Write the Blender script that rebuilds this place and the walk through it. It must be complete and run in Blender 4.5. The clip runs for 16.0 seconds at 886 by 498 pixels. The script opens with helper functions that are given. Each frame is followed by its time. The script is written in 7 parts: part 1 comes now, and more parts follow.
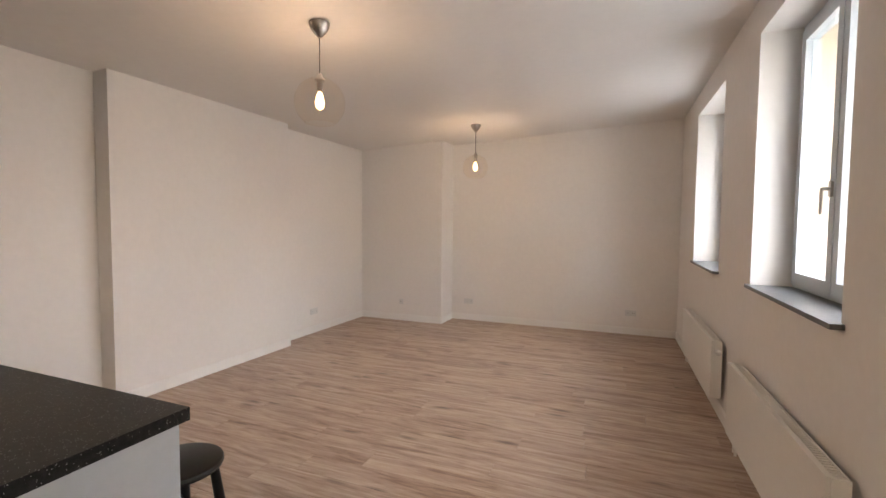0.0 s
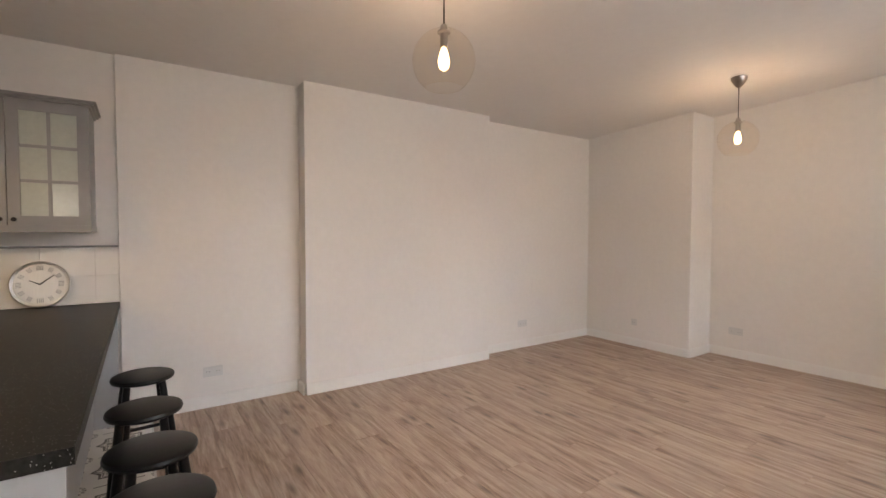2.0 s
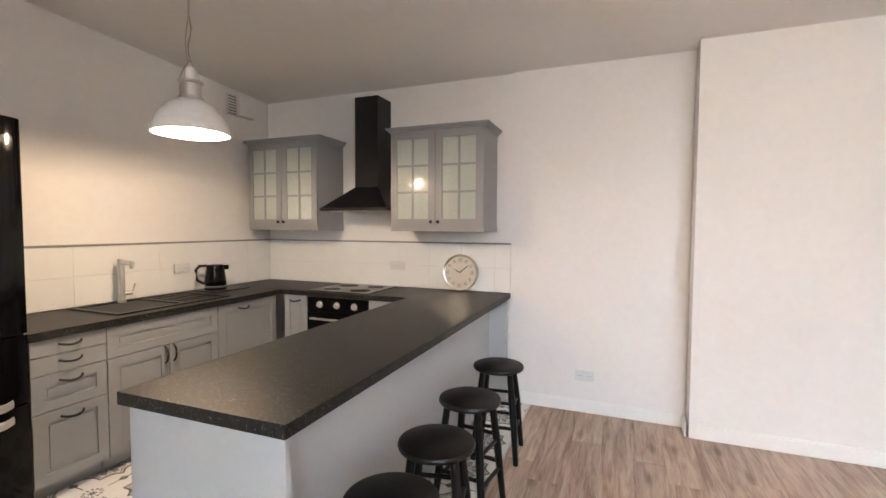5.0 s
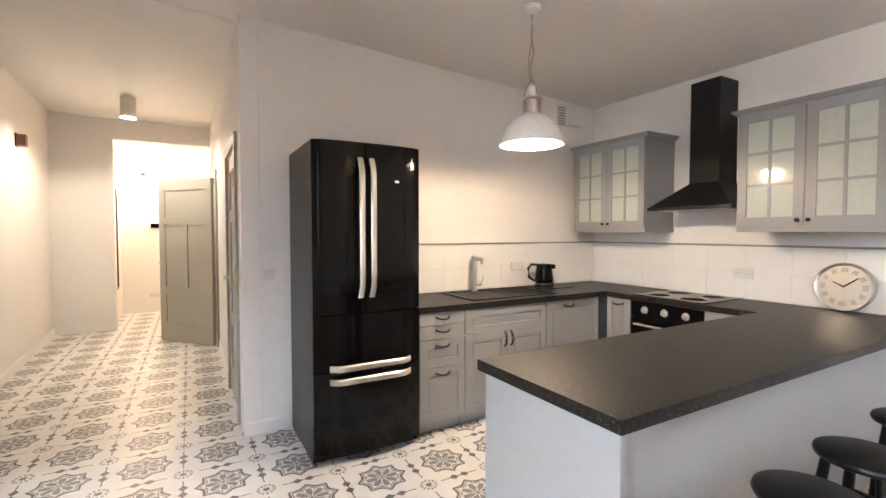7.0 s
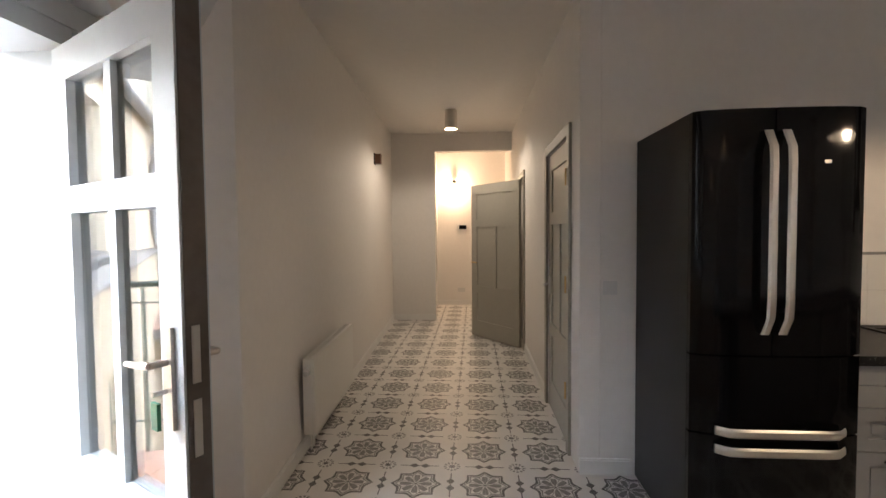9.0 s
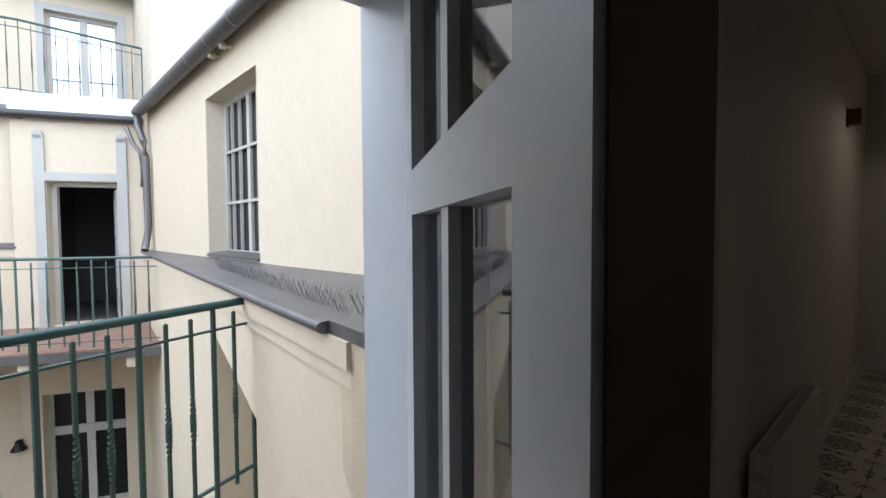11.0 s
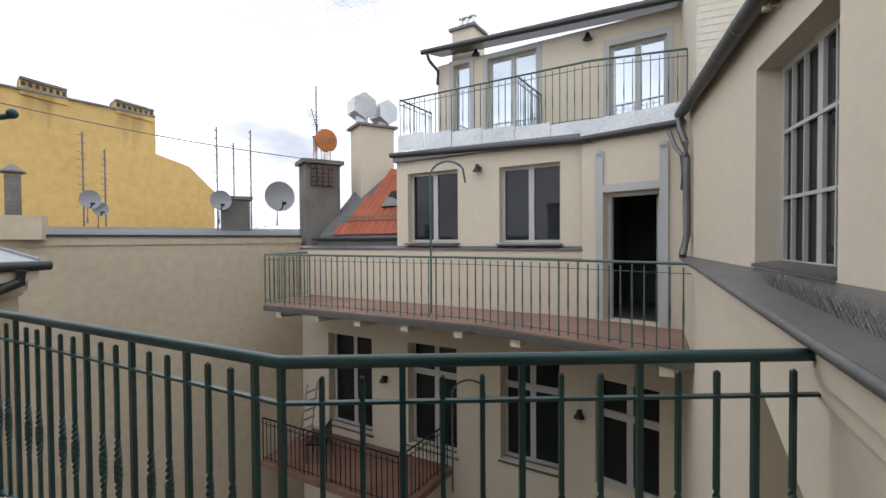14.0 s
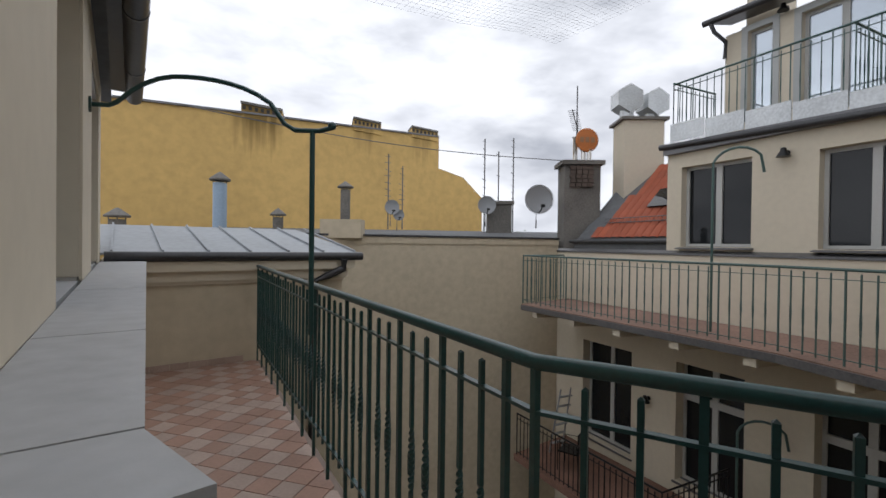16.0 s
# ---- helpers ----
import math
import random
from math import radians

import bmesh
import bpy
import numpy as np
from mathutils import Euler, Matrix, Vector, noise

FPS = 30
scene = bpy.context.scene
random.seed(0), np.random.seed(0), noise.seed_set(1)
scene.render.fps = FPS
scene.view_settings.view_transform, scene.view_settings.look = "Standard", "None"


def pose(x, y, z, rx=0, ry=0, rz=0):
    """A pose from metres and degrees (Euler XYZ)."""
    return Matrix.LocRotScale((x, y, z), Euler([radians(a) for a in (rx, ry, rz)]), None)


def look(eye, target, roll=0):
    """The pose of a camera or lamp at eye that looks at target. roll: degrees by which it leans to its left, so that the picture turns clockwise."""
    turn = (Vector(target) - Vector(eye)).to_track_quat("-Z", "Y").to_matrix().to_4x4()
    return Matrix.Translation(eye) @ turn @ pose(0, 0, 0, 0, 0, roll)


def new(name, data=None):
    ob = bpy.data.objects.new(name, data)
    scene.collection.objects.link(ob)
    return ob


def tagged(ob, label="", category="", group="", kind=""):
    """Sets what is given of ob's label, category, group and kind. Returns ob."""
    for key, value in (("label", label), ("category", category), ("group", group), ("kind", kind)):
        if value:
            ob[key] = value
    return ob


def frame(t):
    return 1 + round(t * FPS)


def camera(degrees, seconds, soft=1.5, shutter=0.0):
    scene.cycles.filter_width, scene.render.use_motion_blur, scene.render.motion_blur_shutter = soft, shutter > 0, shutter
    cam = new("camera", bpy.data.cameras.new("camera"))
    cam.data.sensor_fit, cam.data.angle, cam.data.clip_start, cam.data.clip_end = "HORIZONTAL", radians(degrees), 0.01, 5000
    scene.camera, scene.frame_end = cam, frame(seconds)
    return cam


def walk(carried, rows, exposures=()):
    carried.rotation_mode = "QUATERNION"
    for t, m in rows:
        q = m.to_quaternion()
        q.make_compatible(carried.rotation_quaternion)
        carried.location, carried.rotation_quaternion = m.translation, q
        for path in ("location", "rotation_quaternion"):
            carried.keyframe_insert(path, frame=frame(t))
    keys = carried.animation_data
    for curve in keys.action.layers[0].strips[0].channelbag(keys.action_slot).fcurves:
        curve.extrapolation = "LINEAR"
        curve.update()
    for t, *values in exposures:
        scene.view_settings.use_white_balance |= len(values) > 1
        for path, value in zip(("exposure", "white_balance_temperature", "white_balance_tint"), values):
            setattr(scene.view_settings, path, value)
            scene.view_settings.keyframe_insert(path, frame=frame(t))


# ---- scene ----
cam = camera(89.3, 16.0)
PATH = [
    (0, (0.733, 0.299, 1.499), (-0.016, 2.15, 1.396), 0.5),
    (0.5, (0.71, 0.619, 1.49), (-0.097, 2.446, 1.387), 0.4),
    (1, (0.761, 0.918, 1.448), (-0.299, 2.612, 1.362), 0.2),
    (1.5, (0.822, 1.224, 1.427), (-0.545, 2.682, 1.351), 0.1),
    (2, (0.798, 1.456, 1.414), (-0.861, 2.572, 1.344), 0.1),
    (2.5, (0.728, 1.636, 1.397), (-1.111, 2.42, 1.339), -0.0),
    (3, (0.637, 1.771, 1.414), (-1.3, 2.266, 1.354), 0.2),
    (5.5, (0.389, 2.186, 1.449), (-1.322, 1.154, 1.354), 0.2),
    (6, (0.404, 2.187, 1.434), (-1.107, 0.88, 1.344), 0.2),
    (6.5, (0.434, 2.14, 1.428), (-0.82, 0.585, 1.342), 0.2),
    (7, (0.447, 2.117, 1.412), (-0.538, 0.378, 1.34), 0.0),
    (7.5, (0.506, 2.031, 1.422), (-0.223, 0.17, 1.345), -0.0),
    (8, (0.556, 1.867, 1.426), (0.098, -0.078, 1.354), -0.1),
    (8.5, (0.678, 1.683, 1.46), (0.475, -0.305, 1.378), -0.2),
    (9, (0.758, 1.457, 1.46), (0.894, -0.536, 1.381), -0.5),
    (9.2, (0.76, 1.325, 1.471), (1.057, -0.651, 1.393), -0.6),
    (11.5, (1.466, 0.598, 1.497), (3.205, -0.386, 1.413), -0.5),
    (12, (1.522, 0.595, 1.499), (3.412, -0.055, 1.417), -0.9),
    (12.5, (1.634, 0.561, 1.512), (3.612, 0.275, 1.442), -1.1),
    (13, (1.845, 0.474, 1.474), (3.843, 0.551, 1.421), -1.0),
    (13.5, (2.087, 0.453, 1.49), (4.039, 0.884, 1.445), -0.7),
    (14, (2.179, 0.436, 1.486), (4.031, 1.192, 1.446), -0.4),
    (14.5, (2.354, 0.568, 1.437), (4.019, 1.675, 1.412), 0.1),
    (15, (2.427, 0.633, 1.414), (3.857, 2.031, 1.395), 0.2),
    (15.5, (2.426, 0.653, 1.411), (3.675, 2.215, 1.39), 0.6),
    (16, (2.393, 0.631, 1.41), (3.565, 2.251, 1.391), 0.7),
]
EXPOSURES = [
    (0.0, 0.18, 6600, 13), (3.0, 0.22, 6500, 12), (5.5, 1.02, 5900, 10), (6.0, 1.12, 5850, 10), (6.5, 1.42, 5800, 10), (7.0, 1.25, 5850, 10), (8.0, 1.0, 5850, 10), (8.5, 0.48, 5900, 10), (9.0, -0.2, 6000, 10),
    (9.5, -1.1, 5900, 10), (11.0, -3.4, 5800, 10), (12.0, -3.7, 5900, 10), (13.0, -4.3, 6200, 11), (14.0, -4.6, 6250, 11), (15.0, -4.97, 6300, 11), (16.0, -5.2, 6300, 11),
]
walk(cam, [(t, look(eye, goal, roll)) for t, eye, goal, roll in PATH], EXPOSURES)

# ---- world and lights ----
world = bpy.data.worlds.new("overcast_sky")
scene.world = world
world.use_nodes = True
wn, wl = world.node_tree.nodes, world.node_tree.links
wn.clear()
w_out = wn.new("ShaderNodeOutputWorld")
w_bg = wn.new("ShaderNodeBackground")
w_sky = wn.new("ShaderNodeTexSky")
w_sky.sky_type = "NISHITA"
w_sky.sun_disc = False
w_sky.sun_elevation, w_sky.sun_rotation = radians(48), radians(150)
w_co = wn.new("ShaderNodeTexCoord")
w_map = wn.new("ShaderNodeMapping")
w_map.inputs["Scale"].default_value = (1.0, 1.0, 2.6)
w_noise = wn.new("ShaderNodeTexNoise")
w_noise.inputs["Scale"].default_value = 1.9
w_noise.inputs["Detail"].default_value = 6
w_noise.inputs["Roughness"].default_value = 0.55
w_ramp = wn.new("ShaderNodeValToRGB")
w_ramp.color_ramp.elements[0].position, w_ramp.color_ramp.elements[0].color = 0.32, (128, 134, 148, 1)
w_ramp.color_ramp.elements[1].position, w_ramp.color_ramp.elements[1].color = 0.56, (318, 322, 332, 1)
w_mix = wn.new("ShaderNodeMix")
w_mix.data_type = "RGBA"
w_mix.inputs[0].default_value = 0.94
wl.new(w_co.outputs["Generated"], w_map.inputs["Vector"])
wl.new(w_map.outputs["Vector"], w_noise.inputs["Vector"])
wl.new(w_noise.outputs["Fac"], w_ramp.inputs["Fac"])
wl.new(w_sky.outputs["Color"], w_mix.inputs[6])
wl.new(w_ramp.outputs["Color"], w_mix.inputs[7])
wl.new(w_mix.outputs[2], w_bg.inputs["Color"])
wl.new(w_bg.outputs["Background"], w_out.inputs["Surface"])
w_bg.inputs["Strength"].default_value = 0.15


def sun_lamp(strength, angle, elevation, azimuth):
    d = bpy.data.lights.new("sun", "SUN")
    d.energy, d.angle, d.color = strength, radians(angle), (1.0, 0.97, 0.93)
    ob = new("sun", d)
    ob.matrix_world = pose(0, 0, 30, 90 - elevation, 0, azimuth)
    return ob


sun_lamp(5.0, 25, 48, 150)


def bulb_light(x, y, z, watts, color, radius=0.03):
    d = bpy.data.lights.new("bulb_light", "POINT")
    d.energy, d.color, d.shadow_soft_size = watts, color, radius
    ob = new("bulb_light", d)
    ob.location = (x, y, z)
    return ob


def window_light(x, y, z, wide, high, watts):
    d = bpy.data.lights.new("window_light", "AREA")
    d.shape, d.size, d.size_y, d.energy, d.color = "RECTANGLE", wide, high, watts, (0.92, 0.96, 1.0)
    ob = new("window_light", d)
    ob.matrix_world = pose(x, y, z, 90, 0, 90)
    return ob


window_light(1.84, 3.06, 1.93, 1.0, 1.4, 15)
window_light(1.84, 5.28, 1.93, 1.1, 1.4, 15)
WARM = (1.0, 0.68, 0.42)
bulb_light(-1.15, 2.77, 2.29, 13.5, WARM)
bulb_light(-1.10, 5.93, 2.27, 13.5, WARM)
bulb_light(-1.41, -0.05, 1.98, 44, (1.0, 0.70, 0.43), 0.05)
bulb_light(1.13, -7.24, 2.31, 40, (1.0, 0.66, 0.38))
hall_spot = bpy.data.lights.new("hall_spot_light", "SPOT")
hall_spot.energy, hall_spot.color, hall_spot.shadow_soft_size = 50, (1.0, 0.80, 0.58), 0.05
hall_spot.spot_size, hall_spot.spot_blend = radians(168), 0.35
new("hall_spot_light", hall_spot).location = (1.03, -4.20, 2.66)

# ---- materials ----


def mat(name, color, rough=0.5, metal=0.0, scale=8.0, vary=0.06, bump=0.0, bump_scale=60.0, coat=0.0, stretch=(1, 1, 1), each=0.0, spec=0.5):
    """A surface with stains at one scale, grain at another, a fine relief, and a shift of tone from object to object."""
    m = bpy.data.materials.new(name)
    m.use_nodes = True
    nt = m.node_tree
    n, l = nt.nodes, nt.links
    b = n["Principled BSDF"]
    b.inputs["Roughness"].default_value, b.inputs["Metallic"].default_value = rough, metal
    b.inputs["Specular IOR Level"].default_value = spec
    if coat:
        b.inputs["Coat Weight"].default_value = coat
        b.inputs["Coat Roughness"].default_value = 0.08
    g = n.new("ShaderNodeNewGeometry")
    mp = n.new("ShaderNodeMapping")
    mp.inputs["Scale"].default_value = stretch
    l.new(g.outputs["Position"], mp.inputs["Vector"])
    big = n.new("ShaderNodeTexNoise")
    big.inputs["Scale"].default_value, big.inputs["Detail"].default_value = scale * 0.2, 4
    fine = n.new("ShaderNodeTexNoise")
    fine.inputs["Scale"].default_value, fine.inputs["Detail"].default_value = scale * 4, 5
    for t in (big, fine):
        l.new(mp.outputs["Vector"], t.inputs["Vector"])
    add = n.new("ShaderNodeMath")
    add.operation = "ADD"
    l.new(big.outputs["Fac"], add.inputs[0])
    l.new(fine.outputs["Fac"], add.inputs[1])
    last = add.outputs[0]
    if each:
        oi = n.new("ShaderNodeObjectInfo")
        mul = n.new("ShaderNodeMath")
        mul.operation = "MULTIPLY_ADD"
        mul.inputs[1].default_value = each
        l.new(oi.outputs["Random"], mul.inputs[0])
        l.new(last, mul.inputs[2])
        last = mul.outputs[0]
    mr = n.new("ShaderNodeMapRange")
    mr.inputs["From Min"].default_value, mr.inputs["From Max"].default_value = 0.7, 1.3 + each
    mr.inputs["To Min"].default_value, mr.inputs["To Max"].default_value = 1 - vary, 1 + vary
    l.new(last, mr.inputs["Value"])
    mx = n.new("ShaderNodeVectorMath")
    mx.operation = "SCALE"
    mx.inputs[0].default_value = color
    l.new(mr.outputs["Result"], mx.inputs["Scale"])
    l.new(mx.outputs["Vector"], b.inputs["Base Color"])
    if bump:
        t = n.new("ShaderNodeTexNoise")
        t.inputs["Scale"].default_value, t.inputs["Detail"].default_value = bump_scale, 4
        l.new(mp.outputs["Vector"], t.inputs["Vector"])
        bp = n.new("ShaderNodeBump")
        bp.inputs["Strength"].default_value, bp.inputs["Distance"].default_value = bump, 0.01
        l.new(t.outputs["Fac"], bp.inputs["Height"])
        l.new(bp.outputs["Normal"], b.inputs["Normal"])
    return m


def glow(name, color, strength):
    m = bpy.data.materials.new(name)
    m.use_nodes = True
    b = m.node_tree.nodes["Principled BSDF"]
    b.inputs["Base Color"].default_value = (*color, 1)
    b.inputs["Emission Color"].default_value = (*color, 1)
    b.inputs["Emission Strength"].default_value = strength
    return m


def glass_mat(name, tint=(1, 1, 1), rough=0.0, see=0.85, sheen=0.08, edge=0.7):
    """Thin clear glass: mostly see-through, with a mirror-like sheen."""
    m = bpy.data.materials.new(name)
    m.use_nodes = True
    n, l = m.node_tree.nodes, m.node_tree.links
    n.clear()
    out, mix = n.new("ShaderNodeOutputMaterial"), n.new("ShaderNodeMixShader")
    tr, gl, fr = n.new("ShaderNodeBsdfTransparent"), n.new("ShaderNodeBsdfGlossy"), n.new("ShaderNodeLayerWeight")
    tr.inputs["Color"].default_value = (*(c * see for c in tint), 1)
    gl.inputs["Roughness"].default_value = rough
    fr.inputs["Blend"].default_value = 0.30
    pw = n.new("ShaderNodeMath")
    pw.operation = "POWER"
    pw.inputs[1].default_value = 2.5
    ma = n.new("ShaderNodeMath")
    ma.operation = "MULTIPLY_ADD"
    ma.inputs[1].default_value, ma.inputs[2].default_value = edge, sheen
    l.new(fr.outputs["Facing"], pw.inputs[0])
    l.new(pw.outputs[0], ma.inputs[0])
    l.new(ma.outputs[0], mix.inputs["Fac"])
    l.new(tr.outputs["BSDF"], mix.inputs[1])
    l.new(gl.outputs["BSDF"], mix.inputs[2])
    l.new(mix.outputs["Shader"], out.inputs["Surface"])
    return m


WHITE = mat("white_wall_paint", (0.78, 0.755, 0.73), 0.75, scale=5, vary=0.025, bump=0.05, bump_scale=160)
CEIL = mat("ceiling_paint", (0.77, 0.75, 0.73), 0.8, scale=4, vary=0.02, bump=0.04, bump_scale=120)
TRIM = mat("white_gloss_trim", (0.8, 0.79, 0.77), 0.35, vary=0.02)
GREYFRONT = mat("grey_cabinet_lacquer", (0.265, 0.265, 0.27), 0.38, vary=0.03)
PANEL = mat("pale_grey_panel", (0.42, 0.44, 0.46), 0.4, vary=0.03)
def add_flecks(m, scale, size, color):
    """Small pale chips scattered through a surface."""
    n, l = m.node_tree.nodes, m.node_tree.links
    b = n["Principled BSDF"]
    base = b.inputs["Base Color"].links[0].from_socket
    g, v, w = n.new("ShaderNodeNewGeometry"), n.new("ShaderNodeTexVoronoi"), n.new("ShaderNodeTexWhiteNoise")
    v.inputs["Scale"].default_value = scale
    l.new(g.outputs["Position"], v.inputs["Vector"])
    l.new(v.outputs["Color"], w.inputs["Vector"])
    pick, near, both = n.new("ShaderNodeMath"), n.new("ShaderNodeMath"), n.new("ShaderNodeMath")
    pick.operation, near.operation, both.operation = "GREATER_THAN", "LESS_THAN", "MULTIPLY"
    pick.inputs[1].default_value, near.inputs[1].default_value = 0.80, size
    l.new(w.outputs["Value"], pick.inputs[0])
    l.new(v.outputs["Distance"], near.inputs[0])
    l.new(pick.outputs[0], both.inputs[0])
    l.new(near.outputs[0], both.inputs[1])
    mix = n.new("ShaderNodeMix")
    mix.data_type = "RGBA"
    mix.inputs[7].default_value = (*color, 1)
    l.new(both.outputs[0], mix.inputs[0])
    l.new(base, mix.inputs[6])
    l.new(mix.outputs[2], b.inputs["Base Color"])


WORKTOP = mat("dark_speckled_worktop", (0.011, 0.0105, 0.010), 0.42, scale=260, vary=0.85, bump=0.03, spec=0.24)
add_flecks(WORKTOP, 190, 0.26, (0.28, 0.28, 0.27))
BLACK = mat("black_gloss_enamel", (0.003, 0.003, 0.0035), 0.09, vary=0.05, spec=0.17)
BLACKSIDE = mat("black_satin_side", (0.007, 0.0075, 0.0085), 0.30, vary=0.05, spec=0.2)
BLACKWOOD = mat("black_painted_wood", (0.004, 0.004, 0.004), 0.36, vary=0.15, bump=0.03, spec=0.3)
BLACKMATT = mat("black_matt_metal", (0.005, 0.005, 0.006), 0.38, vary=0.1, spec=0.35)
STEEL = mat("brushed_steel", (0.62, 0.6, 0.57), 0.3, 1.0, scale=30, vary=0.05, stretch=(1, 1, 0.05))
NICKEL = mat("satin_nickel", (0.5, 0.46, 0.42), 0.32, 1.0, vary=0.05)
BRONZE = mat("dark_bronze_pulls", (0.03, 0.027, 0.025), 0.4, 0.7, vary=0.1)
BRASS = mat("brass", (0.6, 0.42, 0.2), 0.35, 1.0)
GRANITE = mat("grey_stone_sill", (0.10, 0.105, 0.11), 0.35, scale=150, vary=0.3)
WINFRAME = mat("grey_window_paint", (0.49, 0.535, 0.57), 0.32, vary=0.03)
DOORGREY = mat("grey_green_door_paint", (0.36, 0.345, 0.30), 0.45, vary=0.04, bump=0.03)
RADIATOR = mat("white_radiator_enamel", (0.8, 0.79, 0.76), 0.35, vary=0.02)
SOCKET = mat("white_plastic", (0.66, 0.66, 0.65), 0.35, vary=0.02)
# flat dark tone painted where a hole's depth would lie in shade
HOLESHADE = mat("recess_shade_tone", (0.02, 0.02, 0.02), 0.6)
GREYPRINT = mat("grey_print", (0.25, 0.25, 0.25), 0.5)
WHITETILE = mat("white_glazed_tile", (0.8, 0.79, 0.76), 0.12, vary=0.02, each=0.05, scale=3, bump=0.02, bump_scale=6)
GROUT = mat("pale_grout", (0.55, 0.54, 0.52), 0.8)
PANE = glass_mat("clear_pane", (0.97, 0.99, 1.0), sheen=0.12)
GLOBE = glass_mat("clear_globe_glass", (1.0, 0.98, 0.95), see=1.0, sheen=0.02, edge=0.42)
CABGLASS = mat("frosted_cabinet_glass", (0.46, 0.49, 0.45), 0.10, vary=0.06)
FILAMENT = glow("glowing_filament", (1.0, 0.66, 0.32), 60)
LAMPGLOW = glow("lit_lamp_mouth", (1.0, 0.86, 0.66), 9)
BULBSOFT = glow("warm_bulb_glass", (1.0, 0.62, 0.30), 5)
BULBGLOW = glow("lit_wall_bulb", (1.0, 0.72, 0.4), 30)
LAMPWHITE = mat("white_lamp_enamel", (0.8, 0.79, 0.77), 0.25)
CLOCKFACE = mat("silver_white_dial", (0.68, 0.68, 0.66), 0.3)
GREENTAG = mat("green_plastic", (0.0, 0.10, 0.05), 0.4)
TREADBAR = mat("brushed_bar", (0.72, 0.70, 0.66), 0.28, 0.85, scale=20, vary=0.05)
# outdoors
STUCCO = mat("cream_stucco", (0.61, 0.545, 0.43), 0.85, scale=2.5, vary=0.045, bump=0.06, bump_scale=110)
STUCCO2 = mat("greyed_cream_stucco", (0.50, 0.43, 0.315), 0.85, scale=1.5, vary=0.12, bump=0.25, bump_scale=90)
OCHRE = mat("ochre_stucco", (0.58, 0.385, 0.135), 0.85, scale=0.7, vary=0.14, bump=0.1, bump_scale=20)
STUCCOTRIM = mat("pale_grey_trim_paint", (0.42, 0.43, 0.42), 0.6, vary=0.05)
GREENIRON = mat("dark_green_iron_paint", (0.012, 0.05, 0.048), 0.35, scale=20, vary=0.2, bump=0.05)
PALEGREEN = mat("weathered_green_iron", (0.06, 0.11, 0.10), 0.45, vary=0.15)
ZINC = mat("weathered_zinc", (0.16, 0.16, 0.165), 0.45, 0.6, scale=6, vary=0.2)
ZINCBRIGHT = mat("bright_zinc_sheet", (0.55, 0.57, 0.58), 0.4, 0.5, scale=6, vary=0.2)
TIN = mat("grey_standing_seam_roof", (0.30, 0.32, 0.34), 0.5, 0.3, scale=3, vary=0.15)
DARKGUTTER = mat("dark_grey_gutter", (0.06, 0.06, 0.063), 0.4, 0.5, vary=0.2)
LEDGE = mat("grey_stone_ledge", (0.42, 0.43, 0.44), 0.55, scale=4, vary=0.12, bump=0.05)
CLAY = mat("clay_roof_tile", (0.34, 0.085, 0.04), 0.75, scale=10, vary=0.25, each=0.6)
TERRACOTTA = mat("terracotta_floor_tile", (0.32, 0.19, 0.14), 0.6, scale=14, vary=0.22, each=0.5, bump=0.05)
PALETILE = mat("pale_marbled_floor_tile", (0.37, 0.275, 0.225), 0.55, scale=14, vary=0.22, each=0.4, bump=0.05)
TILEGROUT = mat("floor_grout", (0.22, 0.17, 0.14), 0.85)
DARKPANE = mat("dark_window_glass", (0.012, 0.014, 0.016), 0.04, vary=0.1, spec=0.35)
SKYPANE = mat("sky_lit_glass", (0.62, 0.68, 0.74), 0.04, 0.75, vary=0.05)
CURTAIN = mat("grey_net_curtain", (0.16, 0.16, 0.155), 0.9, scale=30, vary=0.25, stretch=(3, 3, 0.1))
OUTFRAME = mat("pale_grey_window_frame", (0.45, 0.45, 0.43), 0.5, vary=0.05)
OLDBRICK = mat("sooty_chimney_render", (0.16, 0.15, 0.135), 0.9, scale=6, vary=0.3, bump=0.3, bump_scale=40)
BITUMEN = mat("grey_roof_felt", (0.12, 0.125, 0.13), 0.8, scale=2, vary=0.2)
DISH = mat("grey_dish_metal", (0.30, 0.31, 0.32), 0.45, 0.2)
ORANGE = mat("faded_orange_plastic", (0.45, 0.14, 0.03), 0.5, vary=0.2)
# dark grey in place of the shade inside the bay's room
ROOMSHADE = mat("room_shade_tone", (0.10, 0.10, 0.10), 0.8)
LEAF = mat("dark_leaf", (0.06, 0.10, 0.03), 0.7, vary=0.3, each=0.3)
COBBLE = mat("courtyard_paving", (0.18, 0.17, 0.16), 0.8, vary=0.2)


